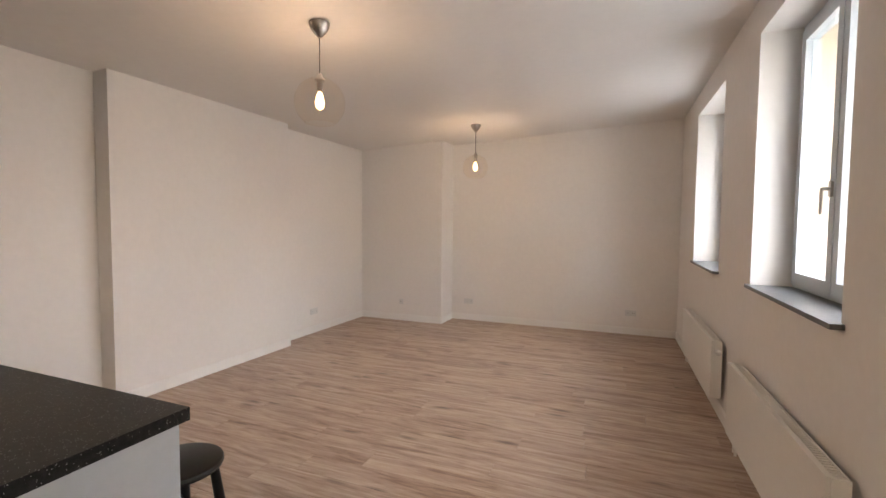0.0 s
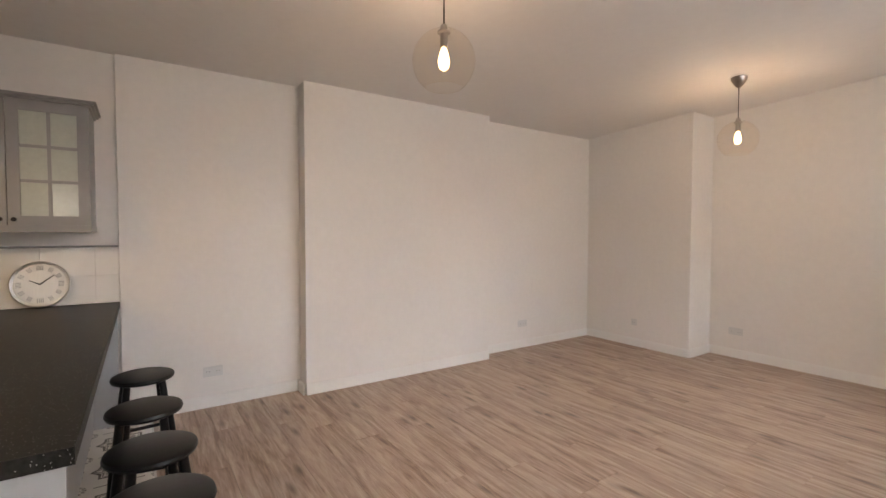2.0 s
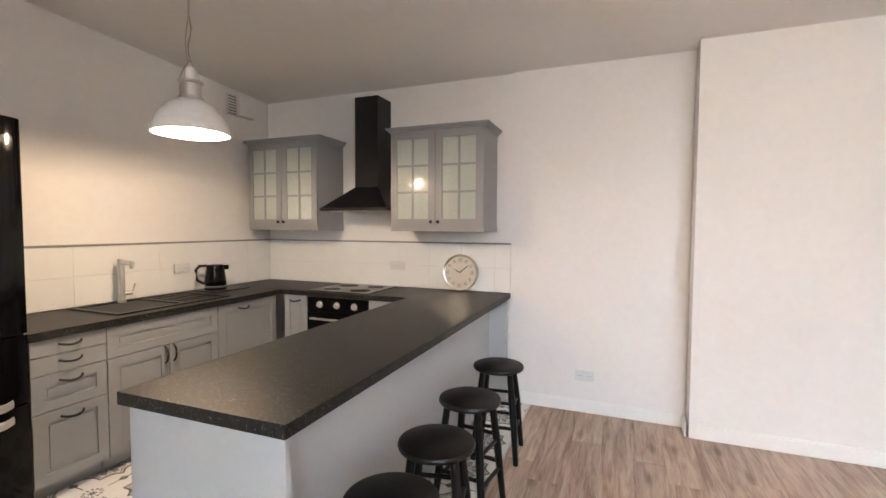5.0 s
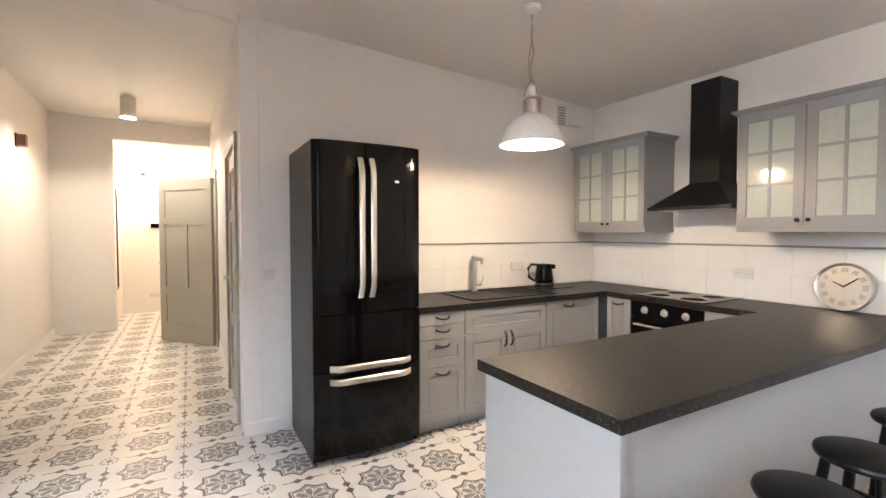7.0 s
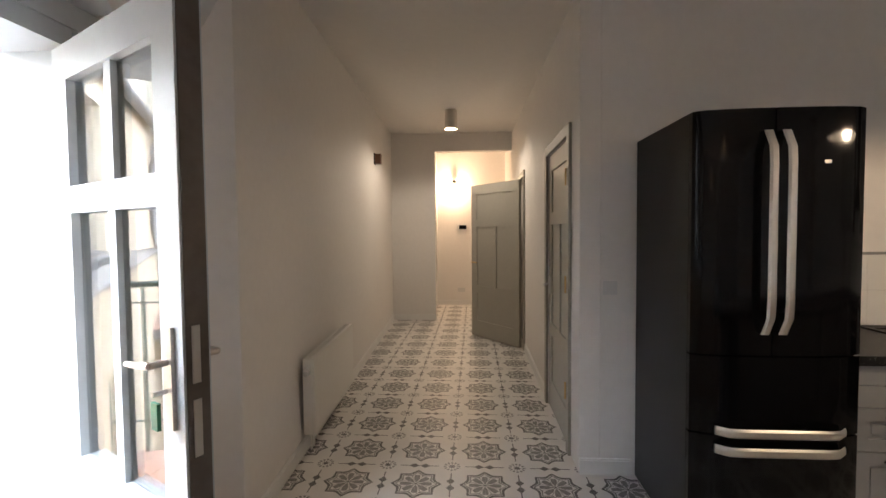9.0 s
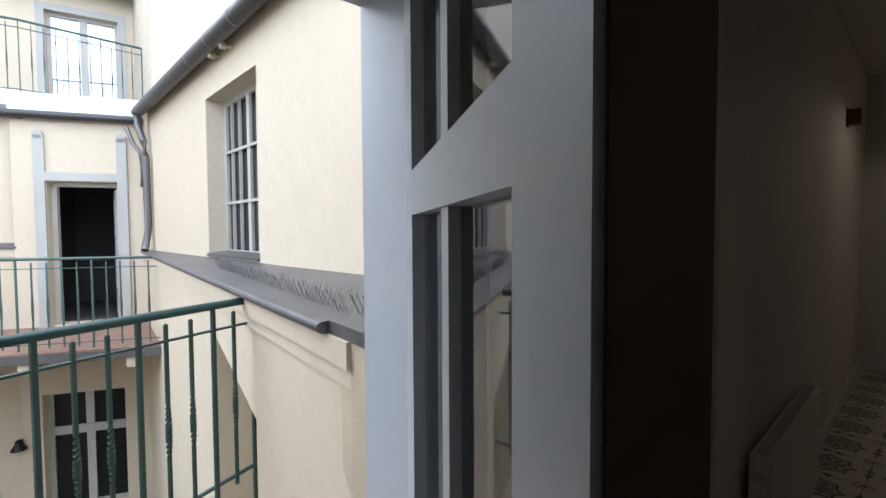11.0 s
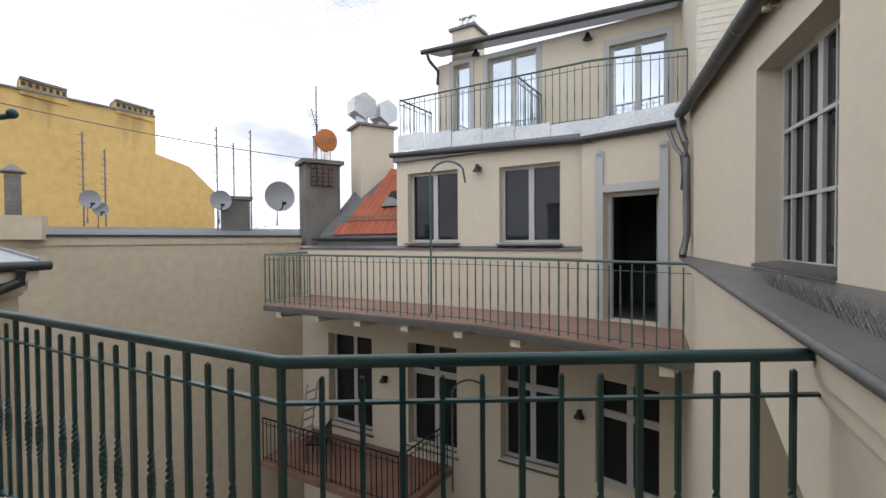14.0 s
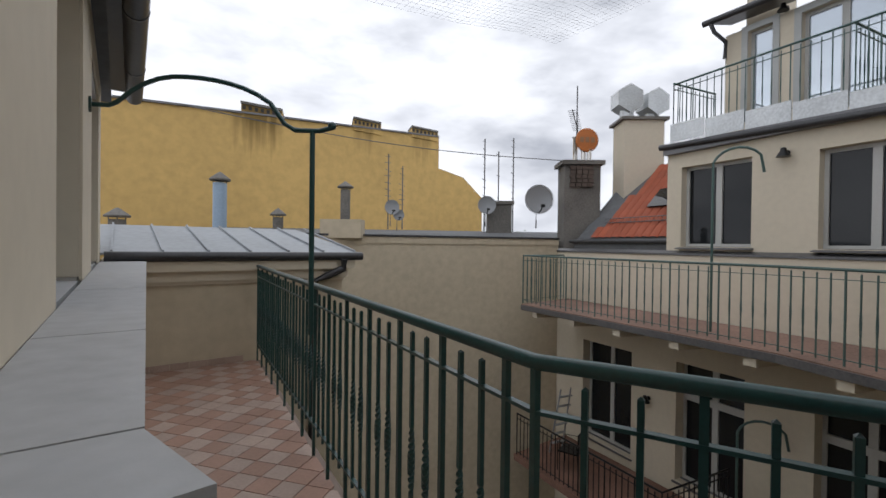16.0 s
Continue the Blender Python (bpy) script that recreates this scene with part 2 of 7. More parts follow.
def wood_floor_mat():
    m = bpy.data.materials.new("greyed_oak_laminate")
    m.use_nodes = True
    n, l = m.node_tree.nodes, m.node_tree.links
    b = n["Principled BSDF"]
    b.inputs["Roughness"].default_value = 0.42
    g, oi = n.new("ShaderNodeNewGeometry"), n.new("ShaderNodeObjectInfo")
    mp = n.new("ShaderNodeMapping")
    mp.inputs["Scale"].default_value = (0.8, 8.0, 1.0)
    off = n.new("ShaderNodeVectorMath")
    off.operation = "MULTIPLY_ADD"
    off.inputs[1].default_value = (7.3, 3.1, 5.7)
    l.new(oi.outputs["Random"], off.inputs[0])
    l.new(g.outputs["Position"], off.inputs[2])
    l.new(off.outputs["Vector"], mp.inputs["Vector"])
    grain, fine = n.new("ShaderNodeTexNoise"), n.new("ShaderNodeTexNoise")
    grain.inputs["Scale"].default_value, grain.inputs["Detail"].default_value, grain.inputs["Distortion"].default_value = 2.2, 6, 1.2
    fine.inputs["Scale"].default_value, fine.inputs["Detail"].default_value = 14, 6
    for t in (grain, fine):
        l.new(mp.outputs["Vector"], t.inputs["Vector"])
    s = n.new("ShaderNodeMath")
    s.operation = "MULTIPLY_ADD"
    s.inputs[1].default_value = 0.36
    l.new(fine.outputs["Fac"], s.inputs[0])
    l.new(grain.outputs["Fac"], s.inputs[2])
    s2 = n.new("ShaderNodeMath")
    s2.operation = "MULTIPLY_ADD"
    s2.inputs[1].default_value = 0.10
    l.new(oi.outputs["Random"], s2.inputs[0])
    l.new(s.outputs[0], s2.inputs[2])
    r = n.new("ShaderNodeValToRGB")
    e = r.color_ramp.elements
    e[0].position, e[0].color = 0.52, (0.225, 0.147, 0.106, 1)
    e[1].position, e[1].color = 0.93, (0.49, 0.385, 0.305, 1)
    k = e.new(0.64)
    k.color = (0.32, 0.222, 0.166, 1)
    k = e.new(0.78)
    k.color = (0.415, 0.308, 0.238, 1)
    l.new(s2.outputs[0], r.inputs["Fac"])
    # dark knots
    kn = n.new("ShaderNodeTexVoronoi")
    kn.inputs["Scale"].default_value = 1.0
    km = n.new("ShaderNodeMapping")
    km.inputs["Scale"].default_value = (2.0, 7.0, 1.0)
    l.new(off.outputs["Vector"], km.inputs["Vector"])
    l.new(km.outputs["Vector"], kn.inputs["Vector"])
    kr = n.new("ShaderNodeMapRange")
    kr.inputs["From Min"].default_value, kr.inputs["From Max"].default_value = 0.05, 0.22
    kr.inputs["To Min"].default_value, kr.inputs["To Max"].default_value = 0.45, 1.0
    l.new(kn.outputs["Distance"], kr.inputs["Value"])
    mx = n.new("ShaderNodeVectorMath")
    mx.operation = "SCALE"
    l.new(r.outputs["Color"], mx.inputs[0])
    l.new(kr.outputs["Result"], mx.inputs["Scale"])
    l.new(mx.outputs["Vector"], b.inputs["Base Color"])
    bp = n.new("ShaderNodeBump")
    bp.inputs["Strength"].default_value, bp.inputs["Distance"].default_value = 0.12, 0.004
    l.new(s.outputs[0], bp.inputs["Height"])
    l.new(bp.outputs["Normal"], b.inputs["Normal"])
    return m


def star_tile_mat(x0, y0, period):
    """Cement tiles with eight-pointed medallions, small rosettes between them and leaf marks, grey on off-white."""
    m = bpy.data.materials.new("patterned_cement_tile")
    m.use_nodes = True
    n, l = m.node_tree.nodes, m.node_tree.links
    b = n["Principled BSDF"]
    b.inputs["Roughness"].default_value = 0.42

    def f(op, a, c=None, d=None):
        k = n.new("ShaderNodeMath")
        k.operation = op
        for i, v in enumerate((a, c, d)):
            if v is None:
                continue
            if isinstance(v, (int, float)):
                k.inputs[i].default_value = v
            else:
                l.new(v, k.inputs[i])
        return k.outputs[0]

    g = n.new("ShaderNodeNewGeometry")
    sp = n.new("ShaderNodeSeparateXYZ")
    l.new(g.outputs["Position"], sp.inputs["Vector"])

    def cell(ox, oy):
        u = f("DIVIDE", f("SUBTRACT", sp.outputs["X"], ox), period)
        v = f("DIVIDE", f("SUBTRACT", sp.outputs["Y"], oy), period)
        u = f("SUBTRACT", f("SUBTRACT", u, f("FLOOR", f("ADD", u, 0.5))), 0.0)
        v = f("SUBTRACT", f("SUBTRACT", v, f("FLOOR", f("ADD", v, 0.5))), 0.0)
        r = f("SQRT", f("ADD", f("MULTIPLY", u, u), f("MULTIPLY", v, v)))
        return u, v, r, f("ARCTAN2", v, u)

    def band(val, centre, half):
        return f("LESS_THAN", f("ABSOLUTE", f("SUBTRACT", val, centre)), half)

    u, v, r, a = cell(x0, y0)
    lobes = f("ABSOLUTE", f("SINE", f("MULTIPLY", a, 4.0)))
    rim = f("SUBTRACT", r, f("MULTIPLY", f("SUBTRACT", 1.0, lobes), 0.075))
    ring = f("MAXIMUM", band(rim, 0.275, 0.021), f("MULTIPLY", band(rim, 0.228, 0.014), 0.8))
    petals = f("GREATER_THAN", f("ABSOLUTE", f("COSINE", f("MULTIPLY", a, 4.0))), f("ADD", 0.30, f("MULTIPLY", f("ABSOLUTE", f("SUBTRACT", r, 0.12)), 4.5)))
    petals = f("MULTIPLY", petals, f("LESS_THAN", r, 0.23))
    thin = f("MULTIPLY", f("LESS_THAN", f("ABSOLUTE", f("SINE", f("MULTIPLY", a, 8.0))), 0.25), band(r, 0.15, 0.07))
    heart = f("LESS_THAN", r, 0.02)
    one = f("MAXIMUM", f("MAXIMUM", ring, f("MULTIPLY", petals, 0.85)), f("MAXIMUM", f("MULTIPLY", thin, 0.8), heart))
    u2, v2, r2, a2 = cell(x0 + period / 2, y0 + period / 2)
    dots = f("MULTIPLY", band(r2, 0.105, 0.024), f("GREATER_THAN", f("COSINE", f("MULTIPLY", a2, 12.0)), -0.2))
    core = f("LESS_THAN", r2, f("ADD", 0.045, f("MULTIPLY", f("COSINE", f("MULTIPLY", a2, 8.0)), 0.016)))
    two = f("MAXIMUM", f("MULTIPLY", dots, 0.8), core)

    def leaf(ox, oy, along, across, uu, vv):
        # a pair of pointed leaves with a thin stem
        s = f("ABSOLUTE", uu)
        t = f("ABSOLUTE", vv)
        width = f("MULTIPLY", f("SUBTRACT", 1.0, f("DIVIDE", f("ABSOLUTE", f("SUBTRACT", s, 0.085)), 0.080)), 0.062)
        blade = f("LESS_THAN", t, width)
        stem = f("MULTIPLY", f("LESS_THAN", t, 0.009), f("LESS_THAN", s, 0.3))
        return f("MAXIMUM", blade, stem)

    u3, v3, r3, a3 = cell(x0 + period / 2, y0)
    u4, v4, r4, a4 = cell(x0, y0 + period / 2)
    three = f("MAXIMUM", leaf(0, 0, 0, 0, v3, u3), leaf(0, 0, 0, 0, u4, v4))
    ink = f("MINIMUM", f("MAXIMUM", f("MAXIMUM", one, two), three), 1.0)
    worn, patch = n.new("ShaderNodeTexNoise"), n.new("ShaderNodeTexNoise")
    worn.inputs["Scale"].default_value, worn.inputs["Detail"].default_value = 70, 4
    patch.inputs["Scale"].default_value, patch.inputs["Detail"].default_value = 3, 4
    l.new(g.outputs["Position"], worn.inputs["Vector"])
    l.new(g.outputs["Position"], patch.inputs["Vector"])
    ink = f("MULTIPLY", ink, f("ADD", 0.62, f("MULTIPLY", worn.outputs["Fac"], 0.5)))
    mix = n.new("ShaderNodeMix")
    mix.data_type = "RGBA"
    l.new(ink, mix.inputs[0])
    mix.inputs[6].default_value = (0.74, 0.72, 0.69, 1)
    mix.inputs[7].default_value = (0.03, 0.027, 0.026, 1)
    sc = n.new("ShaderNodeVectorMath")
    sc.operation = "SCALE"
    l.new(mix.outputs[2], sc.inputs[0])
    l.new(f("ADD", 0.85, f("MULTIPLY", patch.outputs["Fac"], 0.3)), sc.inputs["Scale"])
    l.new(sc.outputs["Vector"], b.inputs["Base Color"])
    return m


OAK = wood_floor_mat()
STARTILE = star_tile_mat(0.70, -1.07, 0.40)

# ---- helpers for meshes ----


def box(bm, x0, x1, y0, y1, z0, z1):
    v = [bm.verts.new(p) for p in ((x0, y0, z0), (x1, y0, z0), (x1, y1, z0), (x0, y1, z0), (x0, y0, z1), (x1, y0, z1), (x1, y1, z1), (x0, y1, z1))]
    for f in ((3, 2, 1, 0), (4, 5, 6, 7), (0, 1, 5, 4), (1, 2, 6, 5), (2, 3, 7, 6), (3, 0, 4, 7)):
        bm.faces.new([v[i] for i in f])
    return v


def prism(bm, plan, z0, z1):
    """Extrudes a plan outline upwards; z0 and z1 may be lists, one height a corner."""
    k = len(plan)
    lo = z0 if isinstance(z0, (list, tuple)) else [z0] * k
    hi = z1 if isinstance(z1, (list, tuple)) else [z1] * k
    a = [bm.verts.new((p[0], p[1], h)) for p, h in zip(plan, lo)]
    b = [bm.verts.new((p[0], p[1], h)) for p, h in zip(plan, hi)]
    bm.faces.new(list(reversed(a)))
    bm.faces.new(b)
    for i in range(k):
        j = (i + 1) % k
        bm.faces.new((a[i], a[j], b[j], b[i]))


def lathe(bm, profile, seg=24, centre=(0, 0, 0), axis="z", caps=True):
    """Turns (radius, height) pairs round an axis."""
    rings = []
    for r, h in profile:
        ring = []
        for i in range(seg):
            a = 2 * math.pi * i / seg
            p = (r * math.cos(a), r * math.sin(a), h)
            if axis == "x":
                p = (p[2], p[0], p[1])
            elif axis == "y":
                p = (p[0], p[2], p[1])
            ring.append(bm.verts.new((p[0] + centre[0], p[1] + centre[1], p[2] + centre[2])))
        rings.append(ring)
    for p, q in zip(rings, rings[1:]):
        for i in range(seg):
            j = (i + 1) % seg
            bm.faces.new((p[i], p[j], q[j], q[i]))
    if caps and profile[0][0] > 0:
        bm.faces.new(list(reversed(rings[0])))
    if caps and profile[-1][0] > 0:
        bm.faces.new(rings[-1])


def tube(bm, pts, radius, seg=10):
    """A round bar along a line of points."""
    pts = [Vector(p) for p in pts]
    rings = []
    for i, p in enumerate(pts):
        d = (pts[min(i + 1, len(pts) - 1)] - pts[max(i - 1, 0)]).normalized()
        side = d.cross(Vector((0, 0, 1)))
        side = side.normalized() if side.length > 0.05 else Vector((1, 0, 0))
        up = side.cross(d).normalized()
        r = radius[i] if isinstance(radius, (list, tuple)) else radius
        rings.append([bm.verts.new(p + r * (math.cos(2 * math.pi * k / seg) * side + math.sin(2 * math.pi * k / seg) * up)) for k in range(seg)])
    for p, q in zip(rings, rings[1:]):
        for k in range(seg):
            j = (k + 1) % seg
            bm.faces.new((p[k], p[j], q[j], q[k]))
    bm.faces.new(list(reversed(rings[0])))
    bm.faces.new(rings[-1])


def soft_edges(bm, width, segments=2):
    es = [e for e in bm.edges if len(e.link_faces) == 2 and e.calc_face_angle(0) > 0.6]
    bmesh.ops.bevel(bm, geom=es, offset=width, segments=segments, affect="EDGES", clamp_overlap=True)


def to_mesh(name, bm, material, smooth=False):
    bmesh.ops.recalc_face_normals(bm, faces=bm.faces)
    me = bpy.data.meshes.new(name)
    bm.to_mesh(me)
    bm.free()
    me.materials.append(material)
    if smooth:
        for p in me.polygons:
            p.use_smooth = True
        me.set_sharp_from_angle(angle=radians(38))
    return me


def part(name, bm, material, parent, label="", smooth=False):
    ob = new(name, to_mesh(name, bm, material, smooth))
    ob.parent = parent
    if label:
        tagged(ob, label)
    return ob


def pieces(name, bm, material, parent, label=""):
    """Every loose piece of the bmesh becomes a part of its own."""
    bm.faces.index_update()
    left = set(bm.faces)
    while left:
        todo, island = [next(iter(sorted(left, key=lambda f: f.index)))], []
        left.discard(todo[0])
        while todo:
            f = todo.pop()
            island.append(f)
            for v in f.verts:
                for g in v.link_faces:
                    if g in left:
                        left.discard(g)
                        todo.append(g)
        nb, seen = bmesh.new(), {}
        for f in island:
            for v in f.verts:
                if v not in seen:
                    seen[v] = nb.verts.new(v.co)
            nb.faces.new([seen[v] for v in f.verts])
        part(name, nb, material, parent, label)
    bm.free()


def thing(name, label, category, at=(0, 0, 0), turn=0.0, group="", kind=""):
    ob = new(name)
    ob.empty_display_size = 0.1
    ob.matrix_world = pose(*at, 0, 0, turn)
    return tagged(ob, label, category, group, kind)


def structure(name, bm, material, label, category, smooth=False):
    return tagged(new(name, to_mesh(name, bm, material, smooth)), label, category, kind="structure")


def bx(x0, x1, y0, y1, z0, z1, bevel=0.0):
    bm = bmesh.new()
    box(bm, x0, x1, y0, y1, z0, z1)
    if bevel:
        soft_edges(bm, bevel)
    return bm


# ---- the flat's shell ----
H = 2.705           # ceiling height at the west wall; it rises towards the courtyard
RISE = 0.052
LX = -3.245         # plain wall of the living room
KW = -3.27          # wall behind the cooker
BY = -1.23          # kitchen back wall
NY, NY2, PX = 6.60, 7.07, -1.84  # pier face, north wall, pier edge
HX = 0.135          # hall wall with the doors


def ceil_z(x):
    """Height of the ceiling of the living room and kitchen."""
    return H + RISE * (x - LX)


def inner_x(y):
    """Inner face of the courtyard wall."""
    return 1.565 - 0.0205 * y if y > 0.3 else 1.826 - 0.0452 * y


OUT = 2.215
wall_w = dict(label="white painted plaster wall of the flat", category="wall")

bm = bmesh.new()
prism(bm, ((LX, 1.32), (LX, 2.63), (-3.075, 2.63), (-3.075, 4.68), (LX, 4.68), (LX, NY), (LX, 7.0), (-3.5, 7.0), (-3.5, 1.32)), -0.01, H + 0.05)
structure("wall_west", bm, WHITE, "white plaster wall with a shallow chimney breast", "wall")
structure("wall_kitchen_side", bx(-3.5, KW, BY - 0.2, 1.318, -0.01, H + 0.05), WHITE, "white plaster wall behind the cooker", "wall")
structure("wall_kitchen_back", bx(KW, HX - 0.122, BY - 0.12, BY, -0.01, H + 0.25), WHITE, "white plaster wall behind the sink and fridge", "wall")
bm = bmesh.new()
prism(bm, ((LX, NY), (PX, NY), (PX, NY2), (1.9, NY2), (1.9, 7.3), (LX, 7.3)), -0.01, H + 0.30)
structure("wall_north", bm, WHITE, "white plaster wall stepping back beside a pier", "wall")

# courtyard wall with its two windows and the balcony door
WINS = ((2.46, 3.70), (4.64, 5.93))
SILL, HEAD = 1.115, 2.72
bm = bmesh.new()


def wall_piece(y0, y1, z0, z1, out=OUT):
    prism(bm, ((inner_x(y0), y0), (out, y0), (out, y1), (inner_x(y1), y1)), z0, z1)


wall_piece(0.99, WINS[0][0], -0.4, 3.05)
wall_piece(WINS[0][1], WINS[1][0], -0.4, 3.05)
wall_piece(WINS[1][1], NY2, -0.4, 3.05)
for y0, y1 in WINS:
    wall_piece(y0, y1, -0.4, SILL)
    wall_piece(y0, y1, HEAD, 3.05)
structure("wall_courtyard", bm, WHITE, "thick white plaster wall with two deep window openings", "wall")
bm = bmesh.new()
prism(bm, ((inner_x(0.99), 0.99), (2.315, 0.99), (2.315, -0.14), (2.03, -0.09), (2.02, -0.47), (inner_x(-0.56), -0.56)), [2.62, 2.22, 2.22, 2.24, 2.24, 2.62], [3.05] * 6)
structure("lintel_balcony_door", bm, WHITE, "white plaster lintel over the balcony door", "lintel")
bm = bmesh.new()
prism(bm, ((inner_x(-0.56), -0.56), (2.02, -0.47), (2.03, -0.09), (2.2, -0.09), (2.25, -5.86), (inner_x(-5.86), -5.86)), -0.4, 3.2)
structure("wall_hall_east", bm, WHITE, "white plaster hall wall with a radiator", "wall")

# hall: opposite wall with a door, end wall with an opening, entrance lobby
bm = bmesh.new()
D1 = (-2.33, -1.51)
box(bm, HX - 0.12, HX, D1[1], BY, -0.01, 3.2)
box(bm, HX - 0.12, HX, -4.08, D1[0], -0.01, 3.2)
box(bm, HX - 0.12, HX, D1[0], D1[1], 2.07, 3.2)
box(bm, HX - 0.12, HX, -5.03, -4.08, 2.12, 3.2)
box(bm, HX - 0.12, HX, -7.4, -5.03, -0.01, 3.2)
structure("wall_hall_west", bm, WHITE, "white plaster hall wall with two doorways", "wall")
bm = bmesh.new()
box(bm, 1.38, 2.25, -6.0, -5.86, -0.01, 3.2)
box(bm, HX, 1.38, -6.0, -5.86, 2.756, 3.2)
structure("wall_hall_end", bm, WHITE, "white plaster wall with an open passage", "wall")
structure("wall_lobby_end", bx(-0.12, 2.25, -7.55, -7.40, -0.01, 3.2), WHITE, "white plaster wall of the entrance lobby", "wall")
structure("wall_lobby_east", bx(1.47, 2.25, -7.40, -6.0, -0.01, 3.2), WHITE, "white plaster side wall of the lobby", "wall")
# added shell that stops sky light leaking in through the hall doorway
bm = bmesh.new()
box(bm, -2.2, -2.1, -5.2, BY - 0.125, -0.01, 2.97)
box(bm, -2.1, HX - 0.125, -5.2, -5.1, -0.01, 2.97)
box(bm, -2.1, HX - 0.125, -5.1, BY - 0.125, 2.70, 2.85)
structure("room_behind_hall", bm, WHITE, "added white shell behind the hall, keeps stray sky light out", "wall")
HH = 3.11
bm = bmesh.new()
za, zb, zc = ceil_z(-3.5), ceil_z(2.0), ceil_z(1.0)
prism(bm, ((-3.5, BY - 0.12), (2.0, BY - 0.12), (2.0, 7.3), (-3.5, 7.3)), [za, zb, zb, za], [za + 0.12, zb + 0.12, zb + 0.12, za + 0.12])
prism(bm, ((-0.12, -7.55), (2.25, -7.55), (2.25, BY - 0.121), (-0.12, BY - 0.121)), [HH, HH, zb, ceil_z(-0.12)], [HH + 0.12, HH + 0.12, zb + 0.12, zb + 0.12])
structure("ceiling", bm, CEIL, "white plaster ceiling rising gently along the hall", "ceiling")
structure("subfloor", bx(-3.5, 2.25, -7.55, 7.3, -0.12, -0.012), GROUT, "screed under the floor finishes", "floor")

# baseboards
bm = bmesh.new()
BH, BT = 0.085, 0.014


def board_run(pts):
    for (xa, ya), (xb, yb) in zip(pts, pts[1:]):
        d = Vector((xb - xa, yb - ya, 0)).normalized()
        nrm = Vector((d.y, -d.x, 0)) * BT
        a, b = Vector((xa, ya, 0)), Vector((xb, yb, 0))
        prism(bm, [(p.x, p.y) for p in (a, b, b + nrm, a + nrm)], 0.0, BH)
        prism(bm, [(p.x, p.y) for p in (a, b, b + nrm * 0.55, a + nrm * 0.55)], BH, BH + 0.012)


board_run(((LX, 1.42), (LX, 2.63 - BT), (-3.075, 2.63 - BT)))
board_run(((-3.075, 2.63), (-3.075, 4.68)))
board_run(((LX, 4.68), (LX, NY)))
board_run(((LX + BT, NY), (PX, NY)))
board_run(((PX, NY), (PX, NY2)))
board_run(((PX + BT, NY2), (inner_x(NY2), NY2)))
board_run(((inner_x(NY2 - 0.015), NY2 - 0.015), (inner_x(1.0), 1.0)))
board_run(((inner_x(-0.58), -0.58), (inner_x(-5.86), -5.86)))
board_run(((2.05, -5.86), (1.38, -5.86)))
board_run(((1.45, -7.40), (HX + 0.02, -7.40)))
board_run(((HX, -7.38), (HX, -5.11)))
board_run(((HX, -4.0), (HX, -2.41)))
board_run(((HX, BY), (-0.17, BY)))
structure("baseboard", bm, TRIM, "white painted baseboard with a stepped top", "baseboard")

# ---- kitchen ----


def front(x0, x1, z0, z1, parent, panel=True, name="door"):
    """A framed cabinet front in the plane y = 0, facing +y, 20 mm thick."""
    bm = bmesh.new()
    w = 0.055
    if panel and z1 - z0 > 0.16:
        box(bm, x0, x0 + w, 0.0, 0.02, z0, z1)
        box(bm, x1 - w, x1, 0.0, 0.02, z0, z1)
        box(bm, x0 + w, x1 - w, 0.0, 0.02, z0, z0 + w)
        box(bm, x0 + w, x1 - w, 0.0, 0.02, z1 - w, z1)
        prism(bm, ((x0 + w, 0.002), (x1 - w, 0.002), (x1 - w, 0.011), (x0 + w, 0.011)), z0 + w, z1 - w)
        box(bm, x0 + w + 0.02, x1 - w - 0.02, 0.011, 0.014, z0 + w + 0.02, z1 - w - 0.02)
    else:
        box(bm, x0, x1, 0.0, 0.02, z0, z1)
        soft_edges(bm, 0.003)
    return part(name, bm, GREYFRONT, parent)


def pull(x, z, parent, upright=False, wide=0.11):
    """A curved bow handle in front of y = 0.02."""
    bm = bmesh.new()
    pts = []
    for i in range(9):
        s = -1 + i / 4
        out = 0.020 + 0.028 * math.sqrt(max(0.0, 1 - s * s))
        pts.append((x, out, z + s * wide / 2) if upright else (x + s * wide / 2, out, z - 0.012 * (1 - s * s)))
    tube(bm, pts, 0.006, 8)
    return part("handle", bm, BRONZE, parent, "dark bronze bow handle", True)


def base_unit(name, label, wide, layout, at, turn, depth=0.56):
    """A base cabinet with plinth; layout: rows of (x0, x1, z0, z1, pulls)."""
    c = thing(name, label, "cabinet", at, turn)
    part("body", bx(0, wide, -depth, 0.0, 0.09, 0.86), GREYFRONT, c)
    part("plinth", bx(0.002, wide - 0.002, -depth, -0.05, 0.0, 0.09), GREYFRONT, c)
    for x0, x1, z0, z1, pulls in layout:
        d = front(x0 + 0.002, x1 - 0.002, z0 + 0.002, z1 - 0.002, c, z1 - z0 > 0.16, "drawer_front" if z1 - z0 < 0.4 else "door")
        for px, pz, up in pulls:
            pull(px, pz, d, up)
    return c


